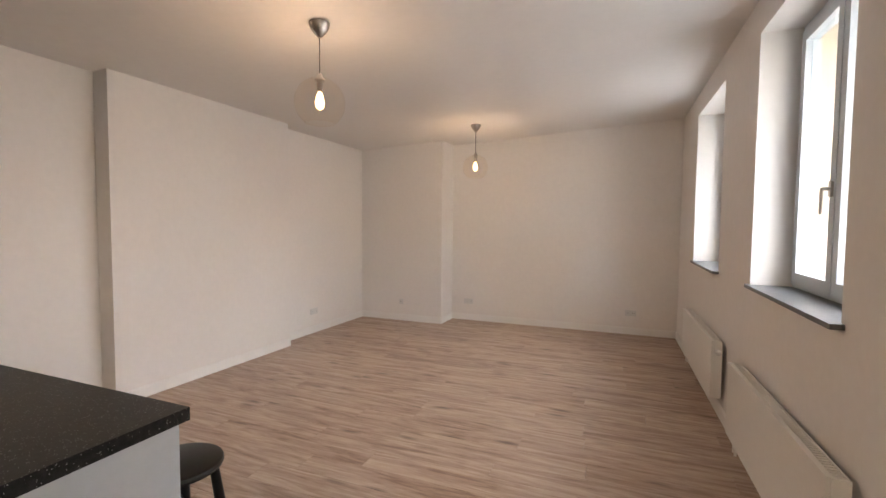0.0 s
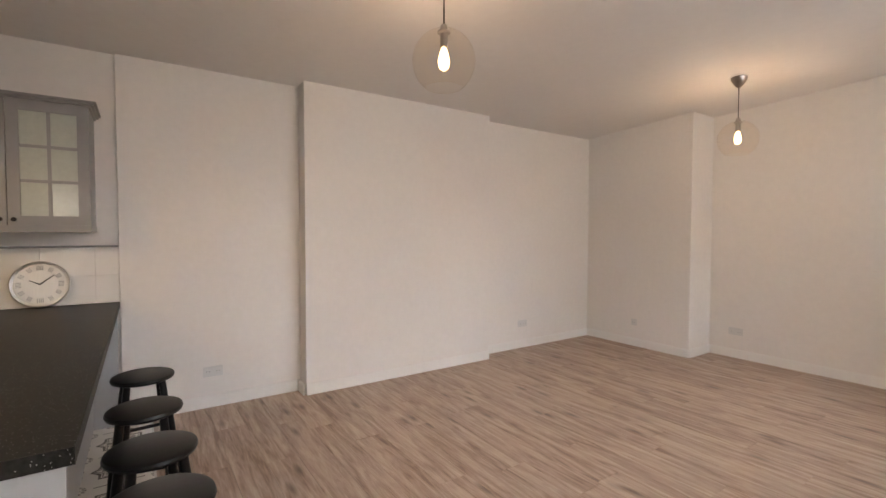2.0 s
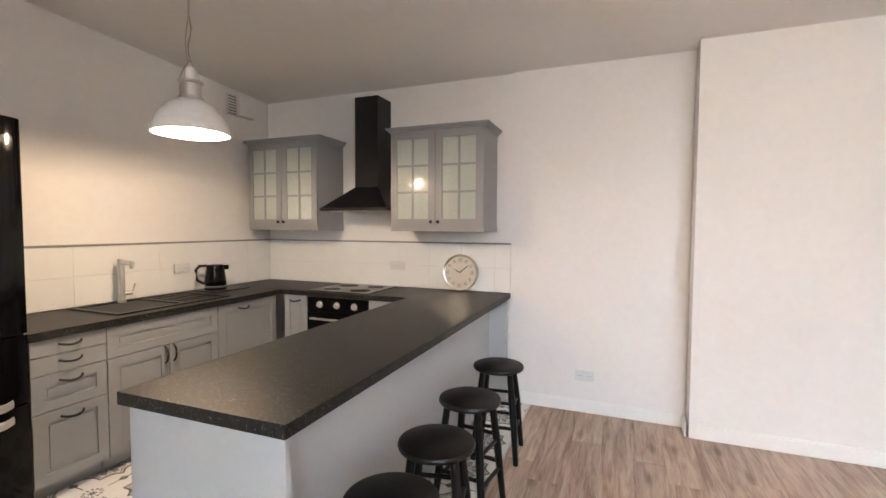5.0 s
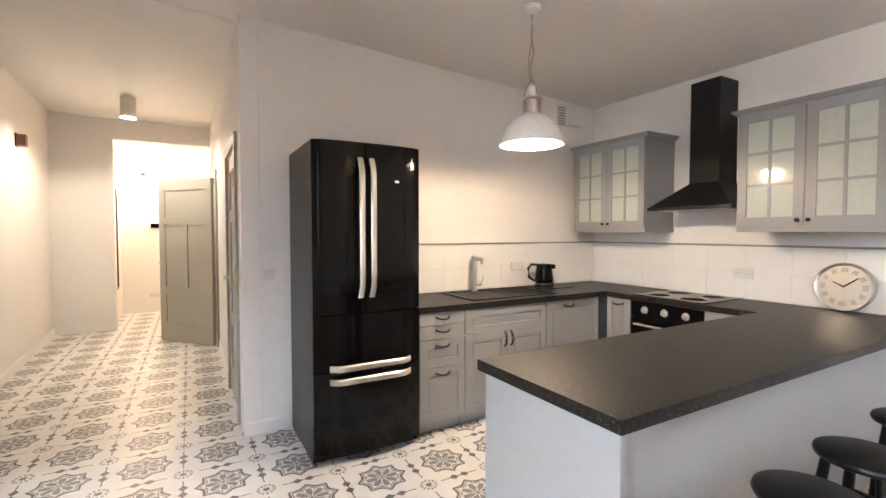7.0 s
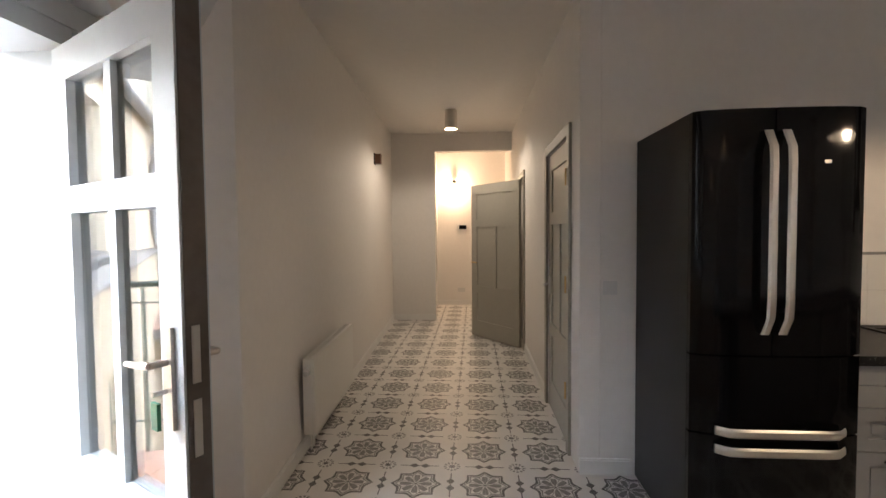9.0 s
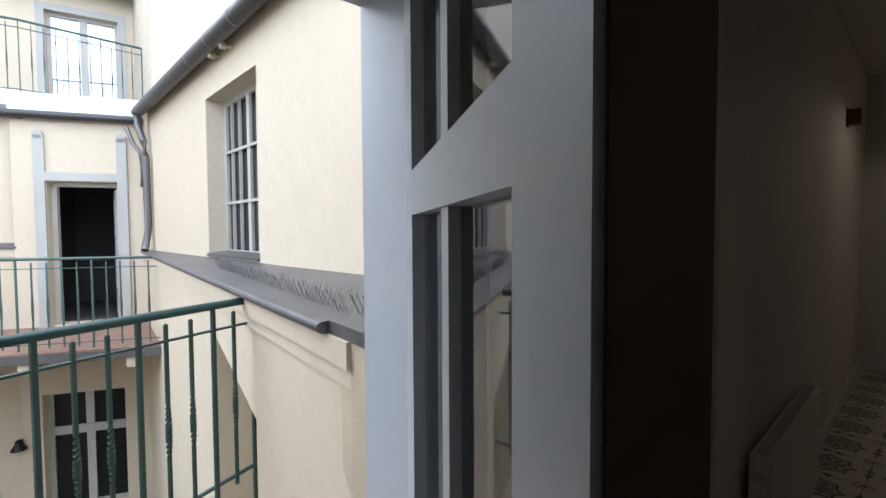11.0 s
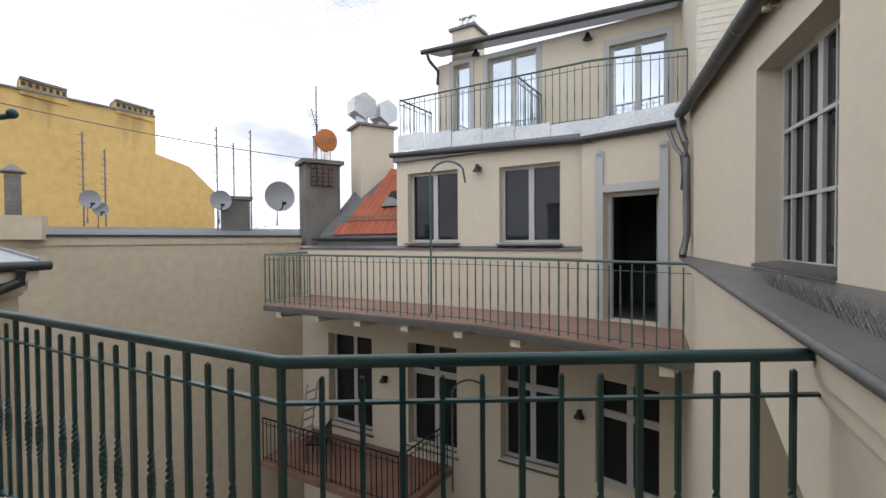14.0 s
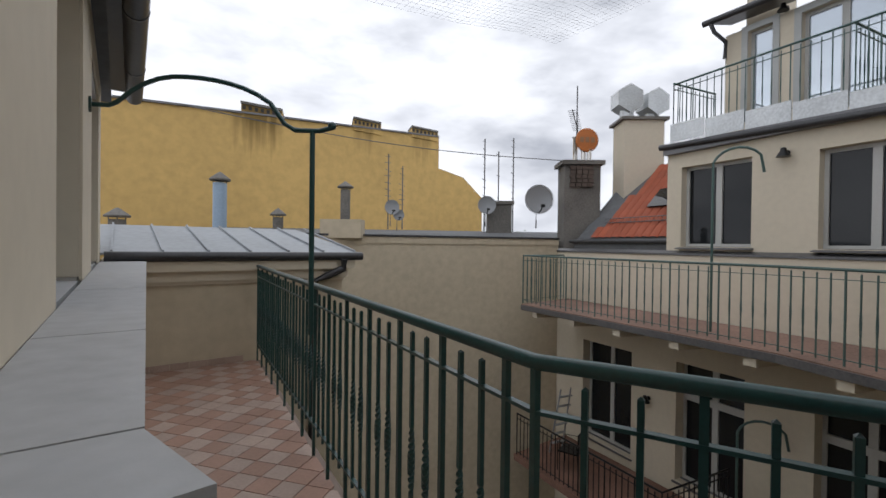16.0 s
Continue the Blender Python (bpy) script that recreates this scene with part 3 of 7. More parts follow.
# run along the back wall: local x grows towards -x of the room, so fronts face +y with turn 0
KY = -0.612
c_w = 0.365
base_unit("drawer_cabinet", "grey framed drawer cabinet beside the fridge", c_w,
          [(0, c_w, 0.771, 0.86, [(c_w / 2, 0.825, False)]), (0, c_w, 0.673, 0.771, [(c_w / 2, 0.735, False)]),
           (0, c_w, 0.477, 0.673, [(c_w / 2, 0.632, False)]), (0, c_w, 0.09, 0.477, [(c_w / 2, 0.435, False)])], (-1.268, KY, 0), 0)
base_unit("sink_cabinet", "grey framed double-door cabinet under the sink", 0.77,
          [(0, 0.77, 0.673, 0.86, []), (0, 0.385, 0.09, 0.673, [(0.355, 0.61, True)]), (0.385, 0.77, 0.09, 0.673, [(0.415, 0.61, True)])], (-2.04, KY, 0), 0)
base_unit("dishwasher_front", "grey framed dishwasher front below the worktop", 0.60,
          [(0, 0.60, 0.09, 0.86, [(0.36, 0.82, False)])], (-2.642, KY, 0), 0)
# run along the cooker wall: fronts face +x
KX = -2.735
base_unit("narrow_cabinet", "narrow grey framed cabinet beside the oven", 0.24,
          [(0, 0.24, 0.09, 0.86, [(0.12, 0.82, False)])], (KX, -0.325, 0), -90)
base_unit("corner_drawer_cabinet", "grey drawer cabinet between oven and peninsula", 0.34,
          [(0, 0.34, 0.70, 0.86, [(0.17, 0.81, False)]), (0, 0.34, 0.09, 0.70, [])], (KX, 0.625, 0), -90)
base_unit("peninsula_cabinet", "grey framed cabinet forming the bar peninsula", 0.90,
          [(0, 0.45, 0.09, 0.86, [(0.40, 0.80, False)]), (0.45, 0.90, 0.09, 0.86, [(0.50, 0.80, False)])], (-1.77, 0.67, 0), 180, 0.42)
base_unit("peninsula_cabinet", "grey framed cabinet forming the bar peninsula", 0.90,
          [(0, 0.45, 0.09, 0.86, [(0.40, 0.80, False)]), (0.45, 0.90, 0.09, 0.86, [(0.50, 0.80, False)])], (-0.85, 0.67, 0), 180, 0.42)

# oven with control panel
oven = thing("built_in_oven", "black built-in oven with three chrome knobs", "oven", (KX, 0.28, 0), -90)
part("body", bx(0.002, 0.598, -0.55, 0.0, 0.09, 0.855), BLACKSIDE, oven)
part("control_panel", bx(0.004, 0.596, 0.0, 0.022, 0.735, 0.855, 0.004), BLACK, oven)
odoor = part("oven_door", bx(0.004, 0.596, 0.0, 0.024, 0.20, 0.728, 0.004), BLACK, oven)
bm = bmesh.new()
tube(bm, ((0.06, 0.065, 0.68), (0.54, 0.065, 0.68)), 0.009)
tube(bm, ((0.08, 0.02, 0.68), (0.08, 0.065, 0.68)), 0.006)
tube(bm, ((0.52, 0.02, 0.68), (0.52, 0.065, 0.68)), 0.006)
part("handle", bm, STEEL, odoor, "steel bar handle", True)
part("plinth", bx(0.004, 0.596, -0.5, -0.03, 0.0, 0.09), GREYFRONT, oven)
for kx in (0.13, 0.30, 0.47):
    bm = bmesh.new()
    lathe(bm, ((0.024, 0.022), (0.024, 0.03), (0.019, 0.034), (0.017, 0.048), (0.0, 0.05)), 20, (kx, 0, 0.795), "y")
    k = part("knob", bm, STEEL, oven, "chrome knob", True)
    bm = bmesh.new()
    lathe(bm, ((0.031, 0.0221), (0.031, 0.0235), (0.0, 0.0236)), 20, (kx, 0, 0.795), "y")
    part("knob_ring", bm, GREYPRINT, oven)

# worktops: U-shape with a long bar
bm = bmesh.new()
prism(bm, ((-0.89, BY + 0.002), (-0.89, -0.577), (-2.70, -0.577), (-2.70, 0.632), (-0.553, 0.632), (-0.561, 1.316), (KW + 0.002, 1.316), (KW + 0.002, BY + 0.002)), 0.862, 0.905)
soft_edges(bm, 0.004)
tagged(new("worktop", to_mesh("worktop", bm, WORKTOP)), "dark speckled laminate worktop in a U shape", "worktop")
# bar end panel and long back panel
bm = bmesh.new()
prism(bm, ((-0.60, 0.655), (-0.578, 0.655), (-0.585, 1.295), (-0.607, 1.295)), 0.0, 0.8615)
tagged(new("bar_end_panel", to_mesh("bar_end_panel", bm, PANEL)), "pale grey end panel of the bar", "panel")
tagged(new("bar_back_panel", to_mesh("bar_back_panel", bx(KW + 0.03, -0.608, 1.13, 1.148, 0.0, 0.8615), PANEL)), "pale grey back panel under the bar overhang", "panel")
tagged(new("bar_wall_bracket", to_mesh("bar_wall_bracket", bx(KW + 0.03, KW + 0.055, 1.149, 1.30, 0.0, 0.8615), PANEL)), "pale grey support panel at the wall", "panel")

# sink, tap, kettle, hob
sink = thing("sink", "black composite sink with bowl and drainer", "sink", (-1.80, -0.91, 0.905))
bm = bmesh.new()
for x0, x1, y0, y1 in ((-0.42, 0.42, -0.25, -0.215), (-0.42, 0.42, 0.215, 0.25), (-0.42, -0.385, -0.215, 0.215), (0.385, 0.42, -0.215, 0.215), (-0.05, -0.02, -0.215, 0.215)):
    box(bm, x0, x1, y0, y1, 0.0, 0.009)
soft_edges(bm, 0.003)
part("rim", bm, BLACKMATT, sink)
# the bowl has no depth: a dark sheet carries its shade
bm = bmesh.new()
box(bm, -0.02, 0.385, -0.215, 0.215, 0.0005, 0.002)
part("bowl", bm, HOLESHADE, sink, "flat dark sheet in place of the shaded bowl")
bm = bmesh.new()
box(bm, -0.385, -0.05, -0.215, 0.215, 0.0005, 0.004)
for i in range(6):
    box(bm, -0.36 + i * 0.05, -0.345 + i * 0.05, -0.18, 0.18, 0.004, 0.008)
part("drainer", bm, BLACKMATT, sink, "ribbed drainer")
tap = thing("tap", "brushed steel mixer tap behind the sink", "tap", (-1.70, -1.12, 0.905))
bm = bmesh.new()
lathe(bm, ((0.027, 0), (0.027, 0.012), (0.021, 0.018), (0.021, 0.30), (0.019, 0.31)), 20)
part("body", bm, STEEL, tap, "", True)
bm = bmesh.new()
tube(bm, ((0, 0.0, 0.285), (-0.003, 0.06, 0.285), (-0.005, 0.115, 0.28)), 0.017, 14)
tube(bm, ((-0.005, 0.105, 0.285), (-0.005, 0.105, 0.245)), 0.013, 12)
part("spout", bm, STEEL, tap, "", True)
bm = bmesh.new()
tube(bm, ((0, 0, 0.06), (-0.06, 0.02, 0.065)), 0.014, 12)
tube(bm, ((-0.06, 0.02, 0.065), (-0.075, 0.03, 0.13)), 0.005, 8)
part("lever", bm, STEEL, tap, "", True)
kettle = thing("kettle", "black electric kettle with a steel band", "kettle", (-2.43, -1.05, 0.905))
bm = bmesh.new()
lathe(bm, ((0.085, 0), (0.085, 0.018), (0.078, 0.02)), 28)
part("base", bm, BLACKMATT, kettle, "", True)
bm = bmesh.new()
lathe(bm, ((0.076, 0.021), (0.083, 0.03), (0.085, 0.07), (0.074, 0.16), (0.068, 0.20), (0.060, 0.212), (0.0, 0.218)), 28)
part("jug", bm, BLACK, kettle, "", True)
bm = bmesh.new()
lathe(bm, ((0.0775, 0.0215), (0.0845, 0.03), (0.0846, 0.036)), 28, caps=False)
part("steel_band", bm, STEEL, kettle, "steel band", True)
bm = bmesh.new()
tube(bm, ((-0.06, 0.03, 0.205), (-0.11, 0.055, 0.205), (-0.135, 0.065, 0.17), (-0.13, 0.062, 0.09), (-0.08, 0.04, 0.055)), 0.012, 10)
part("handle", bm, BLACKMATT, kettle, "", True)
bm = bmesh.new()
prism(bm, ((0.055, -0.02), (0.10, -0.045), (0.105, -0.035), (0.065, 0.015)), 0.165, 0.205)
part("spout", bm, BLACK, kettle)
tray = tagged(new("kettle_tray", to_mesh("kettle_tray", bx(-2.66, -2.30, -1.18, -0.90, 0.9055, 0.912, 0.003), BLACKMATT)), "thin black mat on the worktop", "mat")
kettle.matrix_world = pose(-2.43, -1.05, 0.912, 0, 0, 180)
hob = thing("hob", "black ceramic hob set into the worktop", "hob", (-2.98, -0.02, 0.905))
part("glass_plate", bx(-0.26, 0.26, -0.29, 0.29, 0.0, 0.006, 0.002), BLACK, hob)
for cx, cy, r in ((-0.13, -0.14, 0.09), (-0.13, 0.14, 0.075), (0.13, -0.14, 0.075), (0.13, 0.14, 0.09)):
    bm = bmesh.new()
    lathe(bm, ((r, 0.0061), (r, 0.0066), (r - 0.004, 0.0067), (r - 0.004, 0.0061)), 30, (cx, cy, 0))
    part("ring_mark", bm, GREYPRINT, hob)
paper = thing("paper_roll", "white paper roll standing on the worktop", "paper roll", (-1.03, -1.12, 0.905))
bm = bmesh.new()
lathe(bm, ((0.018, 0), (0.055, 0), (0.055, 0.235), (0.018, 0.235)), 24)
part("roll", bm, SOCKET, paper, "", True)

# cooker hood
hood = thing("cooker_hood", "black chimney cooker hood on the wall", "cooker hood", (KW, 0.075, 0))
part("chimney", bx(0.002, 0.24, -0.115, 0.115, 1.78, 2.585, 0.004), BLACKMATT, hood)
bm = bmesh.new()
a = [bm.verts.new(p) for p in ((0.002, -0.32, 1.612), (0.46, -0.32, 1.612), (0.46, 0.32, 1.612), (0.002, 0.32, 1.612))]
b = [bm.verts.new(p) for p in ((0.002, -0.115, 1.80), (0.24, -0.115, 1.80), (0.24, 0.115, 1.80), (0.002, 0.115, 1.80))]
bm.faces.new(a[::-1])
bm.faces.new(b)
for i in range(4):
    bm.faces.new((a[i], a[(i + 1) % 4], b[(i + 1) % 4], b[i]))
part("canopy", bm, BLACKMATT, hood)
part("rim", bx(0.002, 0.465, -0.325, 0.325, 1.588, 1.612, 0.003), BLACKMATT, hood)
part("filter", bx(0.04, 0.42, -0.26, 0.26, 1.583, 1.5885), STEEL, hood, "steel grease filter")


def wall_cabinet(y0, y1, label):
    """A glazed wall cabinet on the cooker wall, with cornice, two doors of six panes and small knobs."""
    c = thing("wall_cabinet", label, "cabinet", (KW, 0, 0), 0, "glazed wall cabinets")
    D, Z0, Z1 = 0.385, 1.458, 2.208
    bm = bmesh.new()
    box(bm, 0.002, D, y0, y0 + 0.018, Z0, Z1)
    box(bm, 0.002, D, y1 - 0.018, y1, Z0, Z1)
    box(bm, 0.002, D, y0 + 0.018, y1 - 0.018, Z0, Z0 + 0.018)
    box(bm, 0.002, D, y0 + 0.018, y1 - 0.018, Z1 - 0.018, Z1)
    box(bm, 0.002, 0.01, y0 + 0.018, y1 - 0.018, Z0 + 0.018, Z1 - 0.018)
    part("body", bm, GREYFRONT, c)
    bm = bmesh.new()
    for lift, out in ((0.0, 0.012), (0.014, 0.028), (0.028, 0.04)):
        box(bm, 0.002, D + out, y0 - out, y1 + out, Z1 + lift, Z1 + lift + 0.014)
    part("cornice", bm, GREYFRONT, c)
    part("light_rail", bx(0.002, D + 0.008, y0 - 0.004, y1 + 0.004, Z0 - 0.04, Z0, 0.003), GREYFRONT, c)
    part("shelf", bx(0.012, D - 0.02, y0 + 0.02, y1 - 0.02, 1.82, 1.835), GREYFRONT, c)
    mid = (y0 + y1) / 2
    for a, b, side in ((y0, mid, 1), (mid, y1, -1)):
        d = new("door")
        d.parent = c
        d.empty_display_size = 0.05
        a, b = a + 0.002, b - 0.002
        bm = bmesh.new()
        w = 0.058
        box(bm, D + 0.001, D + 0.021, a, a + w, Z0 + 0.002, Z1 - 0.002)
        box(bm, D + 0.001, D + 0.021, b - w, b, Z0 + 0.002, Z1 - 0.002)
        box(bm, D + 0.001, D + 0.021, a + w, b - w, Z0 + 0.002, Z0 + w)
        box(bm, D + 0.001, D + 0.021, a + w, b - w, Z1 - w, Z1 - 0.002)
        gz = (Z1 - Z0 - 2 * w) / 3
        for i in (1, 2):
            box(bm, D + 0.004, D + 0.019, a + w, b - w, Z0 + w + i * gz - 0.009, Z0 + w + i * gz + 0.009)
        m2 = (a + b) / 2
        box(bm, D + 0.0045, D + 0.0185, m2 - 0.009, m2 + 0.009, Z0 + w, Z1 - w)
        part("door_frame", bm, GREYFRONT, d)
        for i in range(3):
            for p, q in ((a + w, m2 - 0.009), (m2 + 0.009, b - w)):
                part("pane", bx(D + 0.008, D + 0.012, p, q, Z0 + w + i * gz + (0.009 if i else 0), Z0 + w + (i + 1) * gz - (0.009 if i < 2 else 0)), CABGLASS, d)
        bm = bmesh.new()
        ky = mid - 0.03 if side == 1 else mid + 0.03
        lathe(bm, ((0.006, D + 0.021), (0.006, D + 0.032), (0.013, D + 0.036), (0.013, D + 0.042), (0.0, D + 0.046)), 16, (0, ky, Z0 + 0.035), "x")
        part("knob", bm, BRONZE, d, "dark round knob", True)
    return c


wall_cabinet(-1.105, -0.325, "grey glazed wall cabinet in the kitchen corner")
wall_cabinet(0.405, 1.19, "grey glazed wall cabinet beside the cooker hood")

# fridge
fridge = thing("fridge_freezer", "glossy black four-door fridge freezer", "fridge", (-0.53, -0.508, 0))
FW = 0.35
part("body", bx(-FW, FW, -0.69, -0.07, 0.02, 1.96, 0.012), BLACKSIDE, fridge)


def bowed(x0, x1, z0, z1, left=True, right=True):
    """A fridge door whose face curves gently outwards to the middle of the fridge."""
    bm = bmesh.new()
    k = 10
    plan = []
    for i in range(k + 1):
        x = x0 + (x1 - x0) * i / k
        y = 0.0 - 0.03 * (abs(x) / FW) ** 3
        if left and i == 0 or right and i == k:
            y -= 0.012
        plan.append((x, y))
    plan += [(x1, -0.068), (x0, -0.068)]
    prism(bm, plan, z0, z1)
    return bm


dl = part("upper_door", bowed(-FW, 0.032, 0.922, 1.96, True, False), BLACK, fridge, "", True)
dr = part("upper_door", bowed(0.038, FW, 0.922, 1.96, False, True), BLACK, fridge, "", True)
w1 = part("upper_drawer", bowed(-FW, FW, 0.578, 0.914), BLACK, fridge, "", True)
w2 = part("lower_drawer", bowed(-FW, FW, 0.05, 0.57), BLACK, fridge, "", True)


def flat_bar(p0, p1, bow, wide, parent, upright):
    """A broad satin bar handle standing off in a shallow bow."""
    bm = bmesh.new()
    k = 12
    rows = []
    for i in range(k + 1):
        s = i / k
        c = Vector(p0).lerp(Vector(p1), s)
        edge = min(1.0, min(s, 1 - s) * 8)
        c.y += bow * (0.25 + 0.75 * math.sin(math.pi / 2 * edge))
        wv = Vector((wide / 2, 0, 0)) if upright else Vector((0, 0, wide / 2))
        rows.append([bm.verts.new(c + o) for o in (-wv, -wv * 0.55 + Vector((0, 0.008, 0)), wv * 0.55 + Vector((0, 0.008, 0)), wv, wv * 0.5 + Vector((0, -0.006, 0)), -wv * 0.5 + Vector((0, -0.006, 0)))])
    for a, b in zip(rows, rows[1:]):
        for j in range(6):
            bm.faces.new((a[j], a[(j + 1) % 6], b[(j + 1) % 6], b[j]))
    bm.faces.new(rows[0][::-1])
    bm.faces.new(rows[-1])
    return part("handle", bm, TREADBAR, parent, "broad satin steel bar handle", True)


# the camera sees the doors from +y: the left door in view is at larger x
flat_bar((0.0, 0.0, 1.015), (0.0, 0.0, 1.865), 0.055, 0.036, dl, True)
flat_bar((0.072, 0.0, 1.015), (0.072, 0.0, 1.865), 0.055, 0.036, dr, True)
flat_bar((-0.265, -0.01, 0.60), (0.262, -0.01, 0.60), 0.05, 0.04, w1, False)
flat_bar((-0.265, -0.01, 0.52), (0.262, -0.01, 0.52), 0.05, 0.04, w2, False)
part("badge", bx(-0.19, -0.115, -0.012, -0.003, 1.728, 1.742), STEEL, dl, "small silver maker's badge")
for fx in (-0.28, 0.28):
    for fy in (-0.62, -0.12):
        bm = bmesh.new()
        lathe(bm, ((0.018, 0.0), (0.018, 0.021)), 12, (fx, fy, 0))
        part("foot", bm, BLACKMATT, fridge)


def bar_stool(x, y, turn):
    """A black round-seated wooden stool with four splayed legs and two tiers of rungs."""
    s = thing("bar_stool", "black painted wooden bar stool with round seat", "stool", (x, y, 0), turn, "stools at the bar")
    bm = bmesh.new()
    lathe(bm, ((0.0, 0.545), (0.142, 0.545), (0.157, 0.552), (0.161, 0.563), (0.157, 0.574), (0.142, 0.580), (0.0, 0.580)), 36)
    part("seat", bm, BLACKWOOD, s, "", True)
    feet = []
    for i in range(4):
        a = math.pi / 4 + i * math.pi / 2
        c, d = math.cos(a), math.sin(a)
        bm = bmesh.new()
        tube(bm, ((0.19 * c, 0.19 * d, 0.0), (0.155 * c, 0.155 * d, 0.30), (0.12 * c, 0.12 * d, 0.546)), [0.016, 0.021, 0.018], 12)
        part("leg", bm, BLACKWOOD, s, "", True)
        feet.append((c, d))
    for i in range(4):
        for z, lift in ((0.18, 0.0), (0.33, 0.0)):
            z += 0.035 * (i % 2)
            k = 0.19 - 0.07 * z / 0.546
            (c0, d0), (c1, d1) = feet[i], feet[(i + 1) % 4]
            bm = bmesh.new()
            tube(bm, ((k * c0, k * d0, z), (k * c1, k * d1, z)), 0.0105, 10)
            part("rung", bm, BLACKWOOD, s, "", True)
    return s


for sx, sy, st in ((-2.37, 1.45, 5), (-1.77, 1.455, -8), (-1.27, 1.475, 12), (-0.85, 1.49, 0)):
    bar_stool(sx, sy, st)

# wall clock resting on the worktop
clock = thing("clock", "round silver-rimmed clock leaning on the wall", "clock", (KW + 0.065, 0.885, 1.06))
clock.matrix_world = pose(KW + 0.03, 0.885, 1.062, 0, -6, 0) @ Matrix.Scale(1.14, 4)
bm = bmesh.new()
lathe(bm, ((0.128, 0.0), (0.128, 0.022), (0.0, 0.023)), 48, (0, 0, 0), "x")
part("dial", bm, CLOCKFACE, clock, "pale silver dial", True)
bm = bmesh.new()
lathe(bm, ((0.121, 0.023), (0.122, 0.032), (0.132, 0.036), (0.137, 0.028), (0.137, 0.0)), 48, (0, 0, 0), "x")
part("rim", bm, STEEL, clock, "polished rim", True)
for i in range(12):
    a = i * math.pi / 6
    bm = bmesh.new()
    u, w = math.sin(a), math.cos(a)
    cy, cz = 0.096 * u, 0.096 * w
    for s in (-1, 0, 1) if i % 3 else (-1.6, -0.5, 0.5, 1.6):
        p = Vector((0.0245, cy + s * 0.008 * w, cz - s * 0.008 * u))
        d = Vector((0, u, w)) * 0.013
        tube(bm, (p - d, p + d), 0.0018, 4)
    part("numeral", bm, GREYPRINT, clock)
for a, r in ((radians(50), 0.085), (radians(-62), 0.055)):
    bm = bmesh.new()
    tube(bm, ((0.027, 0, 0), (0.027, r * math.sin(a), r * math.cos(a))), [0.004, 0.002], 6)
    part("pointer", bm, BLACKMATT, clock, "dark pointer")

# industrial pendant over the kitchen
kl = thing("pendant_lamp", "white enamel industrial pendant lamp, lit", "lamp", (-1.41, -0.05, 0))
KC = ceil_z(-1.41)
bm = bmesh.new()
lathe(bm, ((0.197, 1.955), (0.195, 1.985), (0.172, 2.045), (0.13, 2.10), (0.08, 2.135), (0.062, 2.14), (0.06, 2.13), (0.12, 2.092), (0.165, 2.038), (0.189, 1.98), (0.192, 1.955)), 40, caps=False)
part("shade", bm, LAMPWHITE, kl, "", True)
bm = bmesh.new()
lathe(bm, ((0.0, 1.99), (0.17, 1.99), (0.17, 1.995), (0.0, 1.996)), 32)
part("diffuser", bm, LAMPGLOW, kl, "glowing diffuser")
bm = bmesh.new()
lathe(bm, ((0.066, 2.135), (0.066, 2.15), (0.054, 2.155), (0.054, 2.225), (0.066, 2.23), (0.066, 2.24), (0.02, 2.25)), 28)
part("housing", bm, NICKEL, kl, "nickel housing", True)
bm = bmesh.new()
lathe(bm, ((0.02, 2.25), (0.026, 2.26), (0.026, 2.31), (0.008, 2.33)), 20)
part("cap", bm, LAMPWHITE, kl, "", True)
bm = bmesh.new()
for sx in (-1, 1):
    tube(bm, ((sx * 0.066, 0, 2.14), (sx * 0.068, 0, 2.24), (sx * 0.034, 0, 2.31), (0, 0, 2.36)), 0.004, 6)
part("bail", bm, NICKEL, kl, "", True)
bm = bmesh.new()
tube(bm, [(0.008 * math.sin(i * 1.1), 0.006 * math.cos(i * 1.7), 2.34 + i * (KC - 2.375) / 9) for i in range(10)], 0.0045, 6)
tube(bm, [(0.012 + 0.014 * math.sin(i * 0.7), 0.0, 2.33 + i * (KC - 2.365) / 9) for i in range(10)], 0.003, 6)
part("chain_and_cable", bm, NICKEL, kl, "", True)
bm = bmesh.new()
lathe(bm, ((0.012, KC - 0.05), (0.05, KC - 0.03), (0.055, KC - 0.004)), 24)
part("ceiling_rose", bm, LAMPWHITE, kl, "", True)

# ventilation grille high on the back wall
vent = thing("vent_grille", "white louvred ventilation grille high on the wall", "vent", (-2.87, BY, 2.575))
part("duct_box", bx(-0.17, 0.02, 0.001, 0.06, -0.09, 0.09), WHITE, vent)
part("frame", bx(0.02, 0.13, 0.001, 0.014, -0.10, 0.10, 0.003), SOCKET, vent)
for i in range(7):
    part("slat", bx(0.03, 0.12, 0.0145, 0.019, -0.085 + i * 0.026, -0.073 + i * 0.026), GREYPRINT, vent)


